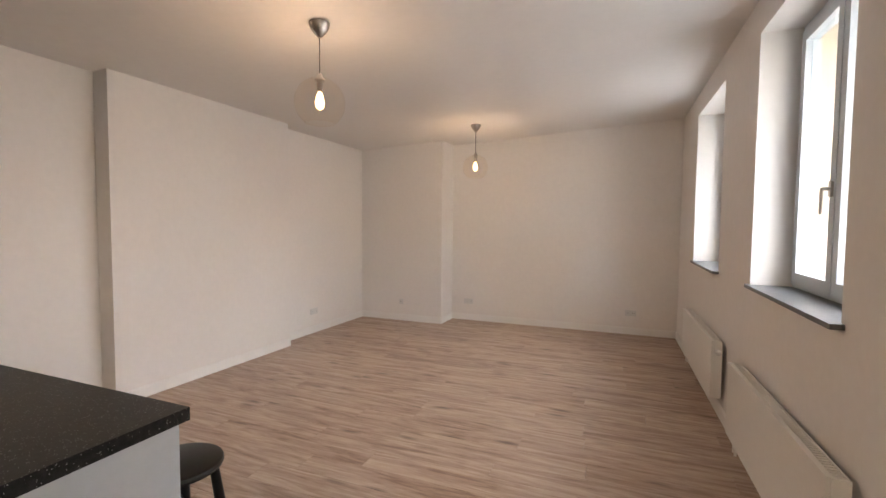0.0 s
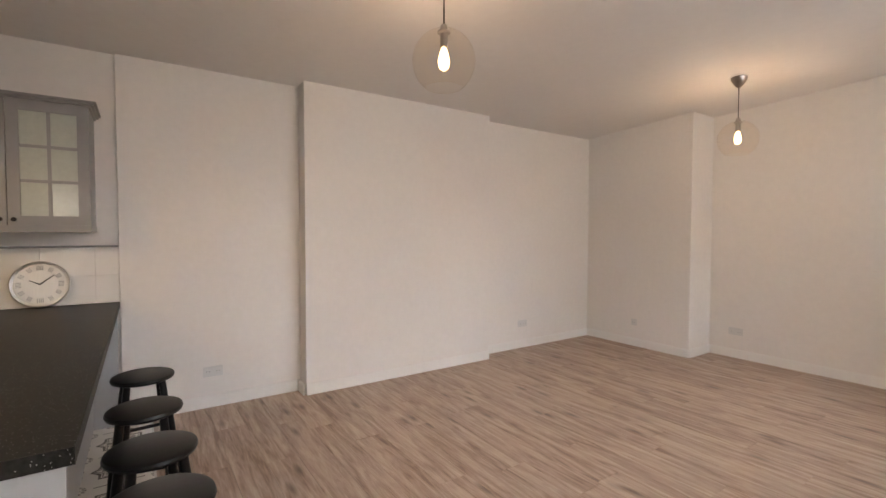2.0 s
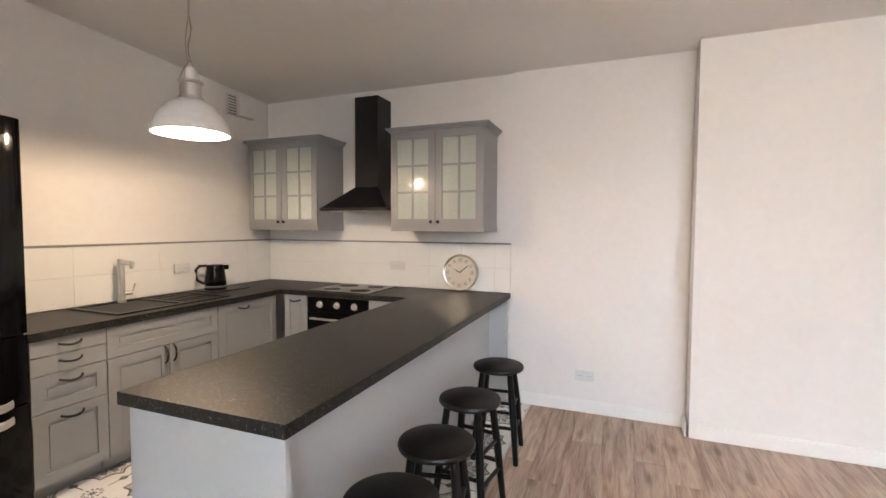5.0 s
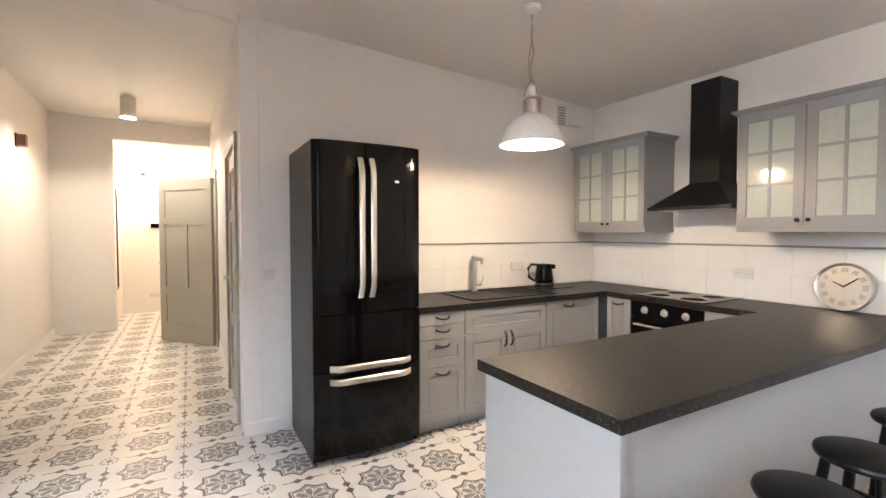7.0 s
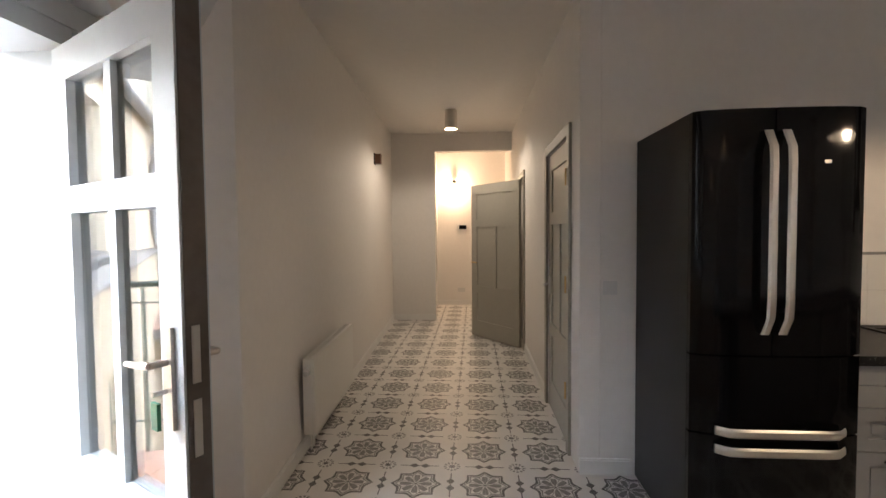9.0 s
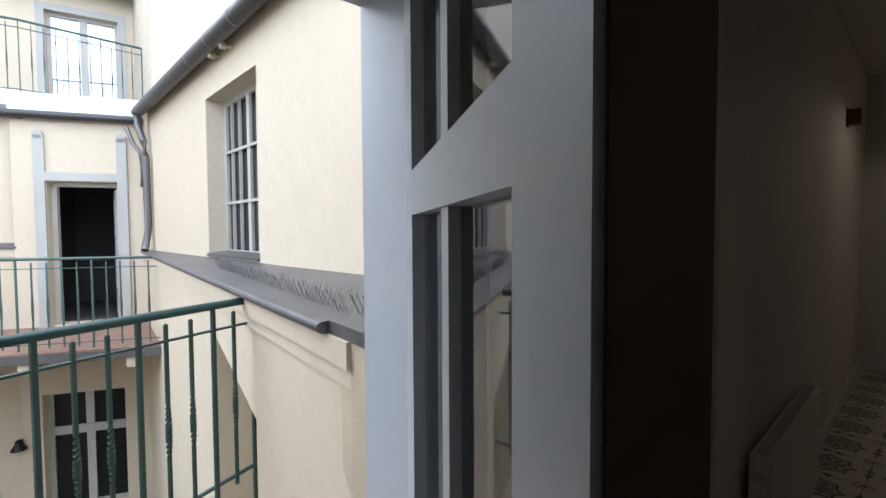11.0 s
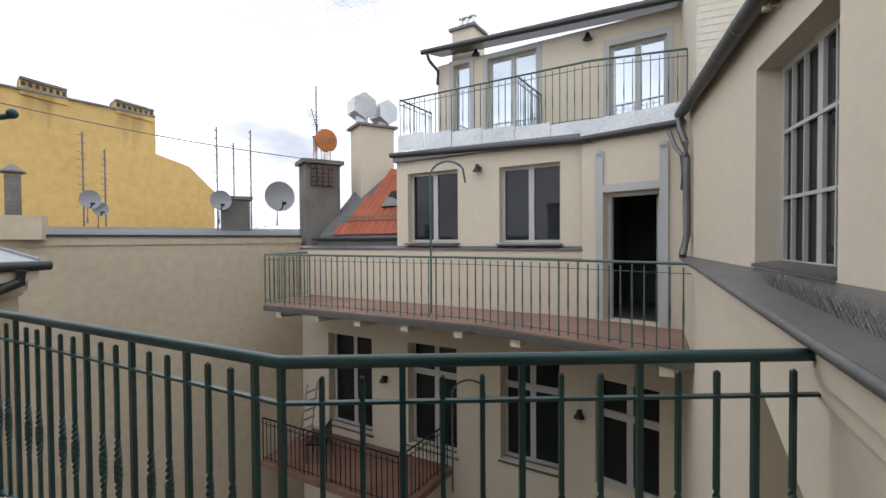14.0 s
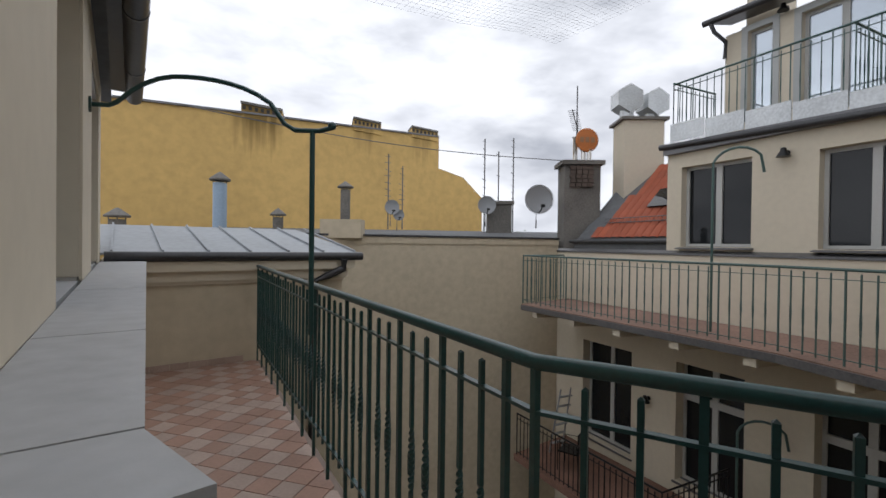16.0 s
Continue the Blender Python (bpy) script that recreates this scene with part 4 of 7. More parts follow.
def socket_plate(at, turn, gangs, label="white double wall socket"):
    s = thing("wall_socket", label, "socket", at, turn, "wall sockets")
    w = 0.072
    part("plate", bx(-gangs * w / 2, gangs * w / 2, 0.0005, 0.010, -0.04, 0.04, 0.003), SOCKET, s)
    for i in range(gangs):
        bm = bmesh.new()
        x = (i - (gangs - 1) / 2) * w
        lathe(bm, ((0.027, 0.010), (0.027, 0.0125), (0.021, 0.0126), (0.020, 0.0105), (0.0, 0.0105)), 24, (x, 0, 0), "y")
        part("outlet", bm, SOCKET, s, "", True)
        bm = bmesh.new()
        for dx in (-0.009, 0.009):
            lathe(bm, ((0.003, 0.0106), (0.0, 0.0112)), 8, (x + dx, 0, 0), "y")
        part("pin_holes", bm, HOLESHADE, s)
    return s


socket_plate((LX, 1.92, 0.29), -90, 2)
socket_plate((LX, 5.36, 0.30), -90, 2)
socket_plate((-1.555, NY2, 0.30), 180, 2)
socket_plate((0.84, NY2, 0.30), 180, 2)
socket_plate((KW + 0.009, 0.26, 1.10), -90, 2)
socket_plate((-2.25, BY + 0.009, 1.10), 0, 2)
socket_plate((1.0, -7.40, 0.30), 0, 2)
socket_plate((-2.52, NY, 0.30), 180, 1, "white single wall socket")


def globe_lamp(x, y, drop):
    """A clear glass globe on a thin cord, with a glowing filament bulb and nickel fittings."""
    g = thing("globe_pendant", "clear glass globe pendant lamp, lit", "lamp", (x, y, 0), 0, "globe pendants")
    bm = bmesh.new()
    R, c, top = 0.163, drop, ceil_z(x)
    lathe(bm, [(R * math.sin(radians(a)), c + R * math.cos(radians(a))) for a in range(12, 146, 6)], 40, caps=False)
    gl = part("globe", bm, GLOBE, g, "clear glass globe open below", True)
    gl.visible_shadow = False
    bm = bmesh.new()
    lathe(bm, [(R * math.sin(radians(144)) + 0.002 * math.cos(b), c - R * math.cos(radians(36)) + 0.002 * math.sin(b)) for b in (0, 1.57, 3.14, 4.71, 6.28)], 40, caps=False)
    part("globe_lip", bm, GLOBE, g, "", True)
    bm = bmesh.new()
    lathe(bm, ((0.008, c + 0.19), (0.016, c + 0.185), (0.02, c + 0.165), (0.034, c + 0.152), (0.034, c + 0.144), (0.02, c + 0.14), (0.02, c + 0.075), (0.014, c + 0.07)), 20)
    part("bulb_holder", bm, NICKEL, g, "nickel bulb holder", True)
    bm = bmesh.new()
    lathe(bm, ((0.012, c + 0.07), (0.022, c + 0.045), (0.031, c), (0.024, c - 0.035), (0.0, c - 0.05)), 20)
    bl = part("bulb", bm, BULBSOFT, g, "glowing glass bulb", True)
    bl.visible_shadow = False
    for i in range(4):
        a = i * math.pi / 2
        bm = bmesh.new()
        tube(bm, ((0.012 * math.cos(a), 0.012 * math.sin(a), c + 0.035), (0.007 * math.cos(a + 1), 0.007 * math.sin(a + 1), c - 0.03)), 0.007, 8)
        fl = part("filament", bm, FILAMENT, g, "glowing filament")
    bm = bmesh.new()
    tube(bm, ((0, 0, c + 0.185), (0, 0, top - 0.055)), 0.0035, 8)
    part("cord", bm, BLACKMATT, g, "", True)
    bm = bmesh.new()
    lathe(bm, ((0.006, top - 0.095), (0.016, top - 0.093), (0.035, top - 0.07), (0.062, top - 0.03), (0.066, top - 0.002)), 28)
    part("ceiling_cup", bm, NICKEL, g, "nickel ceiling cup", True)
    return g


globe_lamp(-1.15, 2.77, 2.30)
globe_lamp(-1.10, 5.93, 2.265)

# ---- windows, balcony door, radiators, hall ----


def casement(y0, y1, label):
    """A grey inward-opening window in the courtyard wall, with frame, sash, pane, handle and stone sill."""
    w = thing("window", label, "window", (0, 0, 0), 0, "courtyard windows", "structure")
    X0, X1 = 1.71, 1.78
    bm = bmesh.new()
    for a, b, c, d in ((y0, y0 + 0.06, SILL, HEAD), (y1 - 0.06, y1, SILL, HEAD), (y0 + 0.06, y1 - 0.06, SILL, SILL + 0.06), (y0 + 0.06, y1 - 0.06, HEAD - 0.06, HEAD)):
        box(bm, X0, X1, a, b, c, d)
    m = (y0 + y1) / 2
    box(bm, X0 + 0.003, X1, m - 0.03, m + 0.03, SILL + 0.06, HEAD - 0.06)
    part("window_frame", bm, WINFRAME, w)
    for a, b in ((y0 + 0.055, m - 0.005), (m + 0.005, y1 - 0.055)):
        bm = bmesh.new()
        for p, q, c, d in ((a, a + 0.06, SILL + 0.05, HEAD - 0.05), (b - 0.06, b, SILL + 0.05, HEAD - 0.05), (a + 0.06, b - 0.06, SILL + 0.05, SILL + 0.12), (a + 0.06, b - 0.06, HEAD - 0.115, HEAD - 0.05)):
            box(bm, X0 - 0.022, X1 - 0.02, p, q, c, d)
        soft_edges(bm, 0.004)
        s = part("sash", bm, WINFRAME, w)
        pn = part("pane", bx(X0 + 0.008, X0 + 0.016, a + 0.06, b - 0.06, SILL + 0.12, HEAD - 0.115), PANE, s)
        pn.visible_shadow = False
    bm = bmesh.new()
    box(bm, X0 - 0.034, X0 - 0.022, m + 0.022, m + 0.05, 1.66, 1.74)
    tube(bm, ((X0 - 0.034, m + 0.036, 1.70), (X0 - 0.065, m + 0.036, 1.70)), 0.009, 8)
    tube(bm, ((X0 - 0.062, m + 0.036, 1.705), (X0 - 0.066, m + 0.037, 1.66), (X0 - 0.064, m + 0.045, 1.575)), [0.009, 0.009, 0.007], 8)
    part("handle", bm, NICKEL, w, "satin nickel lever handle", True)
    s = thing("window_sill", "dark grey stone inner window sill", "sill", (0, 0, 0), 0, "inner sills", "structure")
    bm = bmesh.new()
    prism(bm, ((inner_x(y0) - 0.05, y0 - 0.04), (inner_x(y0) - 0.05 + 0.0, y1 + 0.04), (inner_x(y1) - 0.002, y1 + 0.04), (inner_x(y1) - 0.002, y1 - 0.002), (1.71, y1 - 0.002), (1.71, y0 + 0.002), (inner_x(y0) - 0.002, y0 + 0.002), (inner_x(y0) - 0.002, y0 - 0.04)), SILL + 0.002, SILL + 0.024)
    part("slab", bm, GRANITE, s)
    return w


casement(*WINS[0], "grey painted casement window in a deep reveal")
casement(*WINS[1], "grey painted casement window in a deep reveal")


def radiator(at, turn, wide, high, label, knob_first=True):
    """A flat white panel radiator with top grille, side covers, valve and brackets; its back is y = 0."""
    r = thing("radiator", label, "radiator", at, turn, "panel radiators")
    part("panel", bx(0.0, wide, 0.085, 0.10, 0.0, high, 0.005), RADIATOR, r)
    part("rear_panel", bx(0.01, wide - 0.01, 0.03, 0.045, 0.01, high - 0.01, 0.004), RADIATOR, r)
    for x0 in (-0.002, wide - 0.006):
        part("side_cover", bx(x0, x0 + 0.008, 0.025, 0.084, 0.005, high - 0.002), RADIATOR, r)
    bm = bmesh.new()
    box(bm, 0.007, wide - 0.007, 0.028, 0.034, high - 0.012, high)
    box(bm, 0.007, wide - 0.007, 0.077, 0.0845, high - 0.012, high)
    n = int(wide / 0.022)
    for i in range(n):
        x = 0.012 + i * (wide - 0.03) / (n - 1)
        box(bm, x, x + 0.006, 0.034, 0.077, high - 0.010, high - 0.004)
    part("top_grille", bm, RADIATOR, r)
    for x0 in (0.15, wide - 0.19):
        part("bracket", bx(x0, x0 + 0.04, 0.0, 0.0295, 0.06, high - 0.06), RADIATOR, r)
    bm = bmesh.new()
    lathe(bm, ((0.010, 0.0), (0.020, 0.006), (0.022, 0.03), (0.018, 0.055), (0.0, 0.058)), 18, (-0.066 if knob_first else wide + 0.006, 0.06, high - 0.08), "x")
    part("valve_knob", bm, SOCKET, r, "", True)
    for i in (0, 1):
        bm = bmesh.new()
        tube(bm, ((wide - 0.04 - 0.05 * i, 0.06, 0.004), (wide - 0.04 - 0.05 * i, 0.06, -0.11)), 0.008, 8)
        part("pipe", bm, RADIATOR, r, "", True)
    return r


rd1 = radiator((0, 0, 0), 0, 1.45, 0.47, "white panel radiator under a window")
rd1.matrix_world = pose(inner_x(2.24) - 0.004, 2.24, 0.155, 0, 0, 91.2)
rd2 = radiator((0, 0, 0), 0, 1.50, 0.45, "white panel radiator under a window")
rd2.matrix_world = pose(inner_x(4.24) - 0.004, 4.24, 0.185, 0, 0, 91.2)
rd3 = radiator((0, 0, 0), 0, 1.10, 0.50, "white panel radiator on the hall wall", False)
rd3.matrix_world = pose(inner_x(-2.42) - 0.004, -2.42, 0.15, 0, 0, 92.6)

# balcony door: frame in the opening, one glazed leaf swung inwards
bd = thing("door_balcony_frame", "dark-edged grey frame of the balcony door", "door frame", (0, 0, 0), 0, "", "structure")
FX0, FX1 = 2.075, 2.36
EDGE = mat("dark_brown_door_edge", (0.085, 0.072, 0.063), 0.5, vary=0.2)
bm = bmesh.new()
box(bm, FX0, FX1, -0.10, 0.025, -0.10, 2.13)
box(bm, FX0 + 0.03, FX1, 0.025, 0.037, -0.06, 2.07)
part("jamb", bm, WINFRAME, bd)
bm = bmesh.new()
box(bm, FX0, FX1 - 0.04, 0.972, 1.01, -0.10, 2.13)
part("jamb", bm, WINFRAME, bd)
bm = bmesh.new()
box(bm, 1.80, 1.875, 0.70, 0.985, -0.10, 2.13)
for k in range(5):
    w = (0.022, 0.030, 0.016, 0.026, 0.040)[k]
    y = 0.702 + 0.039 * k
    box(bm, 1.788 + 0.004 * (k % 2), 1.7995, y, y + w, -0.05, 2.1)
for k in range(3):
    box(bm, 1.806 + 0.024 * k, 1.820 + 0.024 * k, 0.692 + 0.003 * (k % 2), 0.6995, -0.05, 2.1)
part("rebate_strip", bm, EDGE, bd, "dark brown grooved rebate")
bm = bmesh.new()
box(bm, FX0, FX1, 0.037, 0.965, 2.07, 2.13)
box(bm, FX0 - 0.01, FX0, -0.10, 0.985, 2.135, 2.215)
box(bm, FX0, FX1, -0.10, 0.985, 2.13, 2.215)
part("head", bm, WINFRAME, bd)
part("threshold", bx(1.62, 2.42, -0.03, 0.96, -0.10, 0.012, 0.004), GRANITE, bd, "dark stone threshold")

leaf = thing("door_balcony_leaf", "grey glazed balcony door standing open inwards", "door", (2.106, 0.082, 0.02), 0)
leaf.matrix_world = pose(2.106, 0.082, 0.02, 0, 0, 150.7)
LW, LH, LT = 0.76, 2.03, 0.066
bm = bmesh.new()
box(bm, 0, 0.105, 0, LT, 0, LH)
box(bm, LW - 0.105, LW, 0, LT, 0, LH)
box(bm, 0.105, LW - 0.105, 0, LT, 0.0, 0.73)
box(bm, 0.105, LW - 0.105, 0, LT, LH - 0.11, LH)
box(bm, 0.105, LW - 0.105, 0, LT, 1.507, 1.59)
soft_edges(bm, 0.004)
part("leaf_frame", bm, WINFRAME, leaf)
bm = bmesh.new()
box(bm, LW / 2 - 0.022, LW / 2 + 0.022, 0.008, LT - 0.008, 0.73, 1.507)
box(bm, LW / 2 - 0.022, LW / 2 + 0.022, 0.008, LT - 0.008, 1.59, LH - 0.11)
part("glazing_bar", bm, WINFRAME, leaf)
for a, b in ((0.105, LW / 2 - 0.022), (LW / 2 + 0.022, LW - 0.105)):
    for c, d in ((0.73, 1.507), (1.59, LH - 0.11)):
        p = part("pane", bx(a, b, 0.024, 0.032, c, d), PANE, leaf)
        p.visible_shadow = False
bm = bmesh.new()
box(bm, LW + 0.0005, LW + 0.004, 0.006, LT - 0.006, 0.01, LH - 0.01)
part("weather_strip", bm, EDGE, leaf, "dark brown rebated edge")
for z in (0.95, 1.13):
    part("lock_plate", bx(LW + 0.0045, LW + 0.0065, 0.018, 0.038, z - 0.05, z + 0.09), STEEL, leaf, "steel lock plate")
for side, y0 in ((1, LT), (-1, 0.0)):
    bm = bmesh.new()
    ys = sorted((y0, y0 + side * 0.010))
    box(bm, LW - 0.075, LW - 0.037, ys[0], ys[1], 0.965, 1.215)
    soft_edges(bm, 0.003)
    hp = part("handle_plate", bm, NICKEL, leaf, "long nickel handle plate")
    bm = bmesh.new()
    tube(bm, ((LW - 0.056, y0, 1.13), (LW - 0.056, y0 + side * 0.05, 1.13)), 0.009, 10)
    tube(bm, ((LW - 0.056, y0 + side * 0.048, 1.13), (LW - 0.11, y0 + side * 0.055, 1.126), (LW - 0.175, y0 + side * 0.05, 1.118)), [0.010, 0.009, 0.007], 10)
    part("lever", bm, NICKEL, hp, "", True)
key = thing("key_with_tag", "small key with green plastic tag in the lock", "key", (0, 0, 0))
key.matrix_world = leaf.matrix_world
bm = bmesh.new()
tube(bm, ((LW - 0.056, -0.012, 1.06), (LW - 0.056, -0.045, 1.06)), 0.006, 8)
part("key", bm, STEEL, key)
bm = bmesh.new()
box(bm, LW - 0.071, LW - 0.041, -0.043, -0.034, 0.975, 1.04)
soft_edges(bm, 0.004)
part("tag", bm, GREENTAG, key, "green key tag")

# hall: closed door and frame in the west wall
d1 = thing("door_hall", "grey panelled hall door, closed, in its frame", "door", (HX, 0, 0))
bm = bmesh.new()
for a, b, c, d in ((D1[0] - 0.07, D1[0], 0, 2.14), (D1[1], D1[1] + 0.07, 0, 2.14), (D1[0], D1[1], 2.07, 2.14)):
    box(bm, 0.002, 0.022, a, b, c, d)
part("architrave", bm, DOORGREY, d1)


def panelled_leaf(name, wide, high, parent):
    """A panelled door leaf in its own frame: x along the leaf, y through it, hinge edge at x = 0."""
    bm = bmesh.new()
    w = 0.11
    box(bm, 0, w, 0, 0.04, 0, high)
    box(bm, wide - w, wide, 0, 0.04, 0, high)
    for z0, z1 in ((0, 0.22), (0.60, 0.70), (1.50, 1.60), (high - 0.13, high)):
        box(bm, w, wide - w, 0, 0.04, z0, z1)
    box(bm, wide / 2 - 0.045, wide / 2 + 0.045, 0, 0.04, 0.70, 1.50)
    soft_edges(bm, 0.005)
    ob = part(name, bm, DOORGREY, parent)
    for x0, x1, z0, z1 in ((w, wide - w, 0.22, 0.60), (w, wide / 2 - 0.045, 0.70, 1.50), (wide / 2 + 0.045, wide - w, 0.70, 1.50), (w, wide - w, 1.60, high - 0.13)):
        part("panel", bx(x0, x1, 0.012, 0.028, z0, z1), DOORGREY, ob)
    return ob


lf = panelled_leaf("leaf", D1[1] - D1[0] - 0.01, 2.06, d1)
lf.matrix_basis = pose(-0.045, D1[1] - 0.005, 0.005, 0, 0, -90)
bm = bmesh.new()
tube(bm, ((0.006, D1[0] + 0.06, 1.02), (0.05, D1[0] + 0.06, 1.02), (0.052, D1[0] + 0.16, 1.02)), 0.009, 8)
box(bm, -0.004, 0.006, D1[0] + 0.04, D1[0] + 0.08, 0.94, 1.08)
part("handle", bm, SOCKET, d1, "white lever handle", True)
for z in (0.35, 1.05, 1.75):
    bm = bmesh.new()
    tube(bm, ((0.026, D1[1] + 0.004, z), (0.026, D1[1] + 0.004, z + 0.11)), 0.007, 8)
    part("hinge", bm, BRASS, d1, "brass hinge", True)
# the second door stands open into the hall
d2 = thing("door_open", "grey panelled door standing open into the hall", "door", (HX + 0.04, -4.10, 0.012))
d2.matrix_world = pose(HX + 0.04, -4.10, 0.012, 0, 0, -51)
lf2 = panelled_leaf("leaf", 0.92, 2.07, d2)
bm = bmesh.new()
for side in (-1, 1):
    y0 = 0.04 if side > 0 else 0.0
    tube(bm, ((0.865, y0, 1.02), (0.865, y0 + side * 0.05, 1.02), (0.76, y0 + side * 0.05, 1.02)), 0.009, 8)
part("handle", bm, BRASS, d2, "brass lever handle", True)
bm = bmesh.new()
for a, b, c, d in ((-4.08, -4.01, 0, 2.19), (-5.10, -5.03, 0, 2.19), (-5.03, -4.08, 2.12, 2.19)):
    box(bm, HX + 0.002, HX + 0.022, a, b, c, d)
tagged(new("door_open_frame", to_mesh("door_open_frame", bm, DOORGREY)), "grey painted frame round the open door", "door frame", kind="structure")

# hall fittings
dl_ = thing("ceiling_spot", "grey cylindrical surface-mounted ceiling spotlight, lit", "lamp", (1.03, -4.20, 0.235))
bm = bmesh.new()
lathe(bm, ((0.075, 2.50), (0.078, 2.505), (0.078, 2.73)), 28)
part("housing", bm, STEEL, dl_, "", True)
bm = bmesh.new()
lathe(bm, ((0.0, 2.506), (0.06, 2.506), (0.062, 2.4995), (0.072, 2.4995)), 28)
part("lens", bm, LAMPGLOW, dl_, "lit lens", True)
wl_ = thing("wall_sconce", "small brown square wall light, unlit", "lamp", (inner_x(-4.25) - 0.002, -4.25, 2.39), 92.6)
part("back_plate", bx(-0.05, 0.05, 0.0, 0.012, -0.07, 0.07, 0.003), BRONZE, wl_)
part("cube_shade", bx(-0.045, 0.045, 0.014, 0.085, -0.06, 0.06, 0.006), mat("copper_brown", (0.16, 0.08, 0.05), 0.4, 0.6), wl_, "brown metal cube")
ls_ = thing("lobby_wall_lamp", "small round wall lamp with lit bulb", "lamp", (1.13, -7.40, 2.37))
bm = bmesh.new()
lathe(bm, ((0.045, 0.002), (0.045, 0.02), (0.012, 0.024), (0.012, 0.09)), 20, (0, 0, 0.05), "y")
lathe(bm, ((0.028, 0.03), (0.03, 0.075), (0.0, 0.08)), 20, (0, 0.09, 0.0))
part("fitting", bm, BRONZE, ls_, "", True)
bm = bmesh.new()
bmesh.ops.create_uvsphere(bm, u_segments=20, v_segments=12, radius=0.045, matrix=Matrix.Translation((0, 0.09, -0.03)))
bb = part("bulb", bm, BULBGLOW, ls_, "glowing round bulb", True)
bb.visible_shadow = False
ic = thing("intercom", "white intercom with dark screen on the wall", "intercom", (0.985, -7.40, 1.53))
part("case", bx(-0.10, 0.10, 0.001, 0.022, -0.055, 0.055, 0.004), SOCKET, ic)
part("screen", bx(-0.09, 0.05, 0.0225, 0.025, -0.03, 0.045), BLACK, ic, "dark glass screen")
mr_ = thing("tall_mirror", "tall narrow framed mirror on the lobby wall", "mirror", (1.468, -6.5, 0.52))
bm = bmesh.new()
for a, b, c, d in ((-0.24, -0.21, 0, 1.62), (0.21, 0.24, 0, 1.62), (-0.21, 0.21, 0, 0.03), (-0.21, 0.21, 1.59, 1.62)):
    box(bm, -0.03, 0.0, a, b, c, d)
part("mirror_frame", bm, BRONZE, mr_, "dark frame")
part("mirror_glass", bx(-0.02, -0.015, -0.21, 0.21, 0.03, 1.59), mat("mirror_silver", (0.9, 0.9, 0.9), 0.02, 1.0, vary=0.0), mr_, "silvered glass")
sw = thing("light_switch", "white double light switch by the fridge", "switch", (-0.04, BY, 1.12))
part("plate", bx(-0.04, 0.04, 0.0005, 0.010, -0.04, 0.04, 0.003), SOCKET, sw)
part("rocker", bx(-0.028, 0.028, 0.0105, 0.014, -0.028, 0.028, 0.002), SOCKET, sw)

# ---- courtyard and balcony ----
B = -0.11            # level of the balcony floors
OX, OZ = 0.22, 0.05  # the courtyard's axes against those of the flat
indoors = set(bpy.data.objects)
EAVE = 3.0


def square_bar(bm, x, y, z0, z1, half, twist=None, turn=0.0):
    """An upright square bar; twist=(za, zb, turns) winds it between two heights."""
    cuts = [z0, z1]
    if twist:
        za, zb, turns = twist
        k = int(turns * 8)
        cuts = [z0] + [za + (zb - za) * i / k for i in range(k + 1)] + [z1]
    rings = []
    for z in cuts:
        a0, h = turn, half
        if twist:
            s = min(1.0, max(0.0, (z - twist[0]) / (twist[1] - twist[0])))
            a0 += s * twist[2] * 2 * math.pi
            h = half * (1.0 + 0.5 * math.sin(math.pi * s))
        rings.append([bm.verts.new((x + 1.414 * h * math.cos(a0 + math.pi / 4 + q * math.pi / 2), y + 1.414 * h * math.sin(a0 + math.pi / 4 + q * math.pi / 2), z)) for q in range(4)])
    for p, q in zip(rings, rings[1:]):
        for i in range(4):
            bm.faces.new((p[i], p[(i + 1) % 4], q[(i + 1) % 4], q[i]))
    bm.faces.new(rings[0][::-1])
    top = sum((v.co for v in rings[-1]), Vector()) / 4 + Vector((0, 0, half))
    t = bm.verts.new(top)
    for i in range(4):
        bm.faces.new((rings[-1][i], rings[-1][(i + 1) % 4], t))


def railing(name, label, pts, base, material, gap=0.115, tall=1.23, half=0.0065, twisted=True, posts=4, rail=0.021, low=0.10, wind=(0.40, 0.75), mid_drop=0.125, tip=0.075):
    """Iron railing along plan points: round top rail, flat rails, upright bars, every few of them up to the top."""
    r = thing(name, label, "railing", (0, 0, base))
    top, mid = tall, tall - mid_drop
    bm = bmesh.new()
    tube(bm, [(x, y, top) for x, y in pts], rail, 12)
    part("top_rail", bm, material, r, "", True)
    for z in (mid, low):
        for p, q in zip(pts, pts[1:]):
            d = (Vector(q) - Vector(p)).normalized()
            nn = Vector((-d.y, d.x)) * 0.011
            bm = bmesh.new()
            prism(bm, [tuple(Vector(p) + nn), tuple(Vector(q) + nn), tuple(Vector(q) - nn), tuple(Vector(p) - nn)], z - 0.005, z + 0.005)
            part("cross_rail", bm, material, r)
    count = 0
    for seg, (p, q) in enumerate(zip(pts, pts[1:])):
        p, q = Vector(p), Vector(q)
        n = max(2, round((q - p).length / gap))
        a0 = math.atan2(q.y - p.y, q.x - p.x)
        for i in range(0 if seg == 0 else 1, n + 1):
            c = p.lerp(q, i / n)
            full = (i % posts == 0) or i == n
            bm = bmesh.new()
            if full:
                square_bar(bm, c.x, c.y, 0.02, top, half * 1.25, None, a0)
            else:
                tw = (wind[0], wind[1], 2.5) if twisted else None
                square_bar(bm, c.x, c.y, low - 0.05, mid + tip, half, tw, a0)
            part("post" if full else "baluster", bm, material, r)
            count += 1
    return r


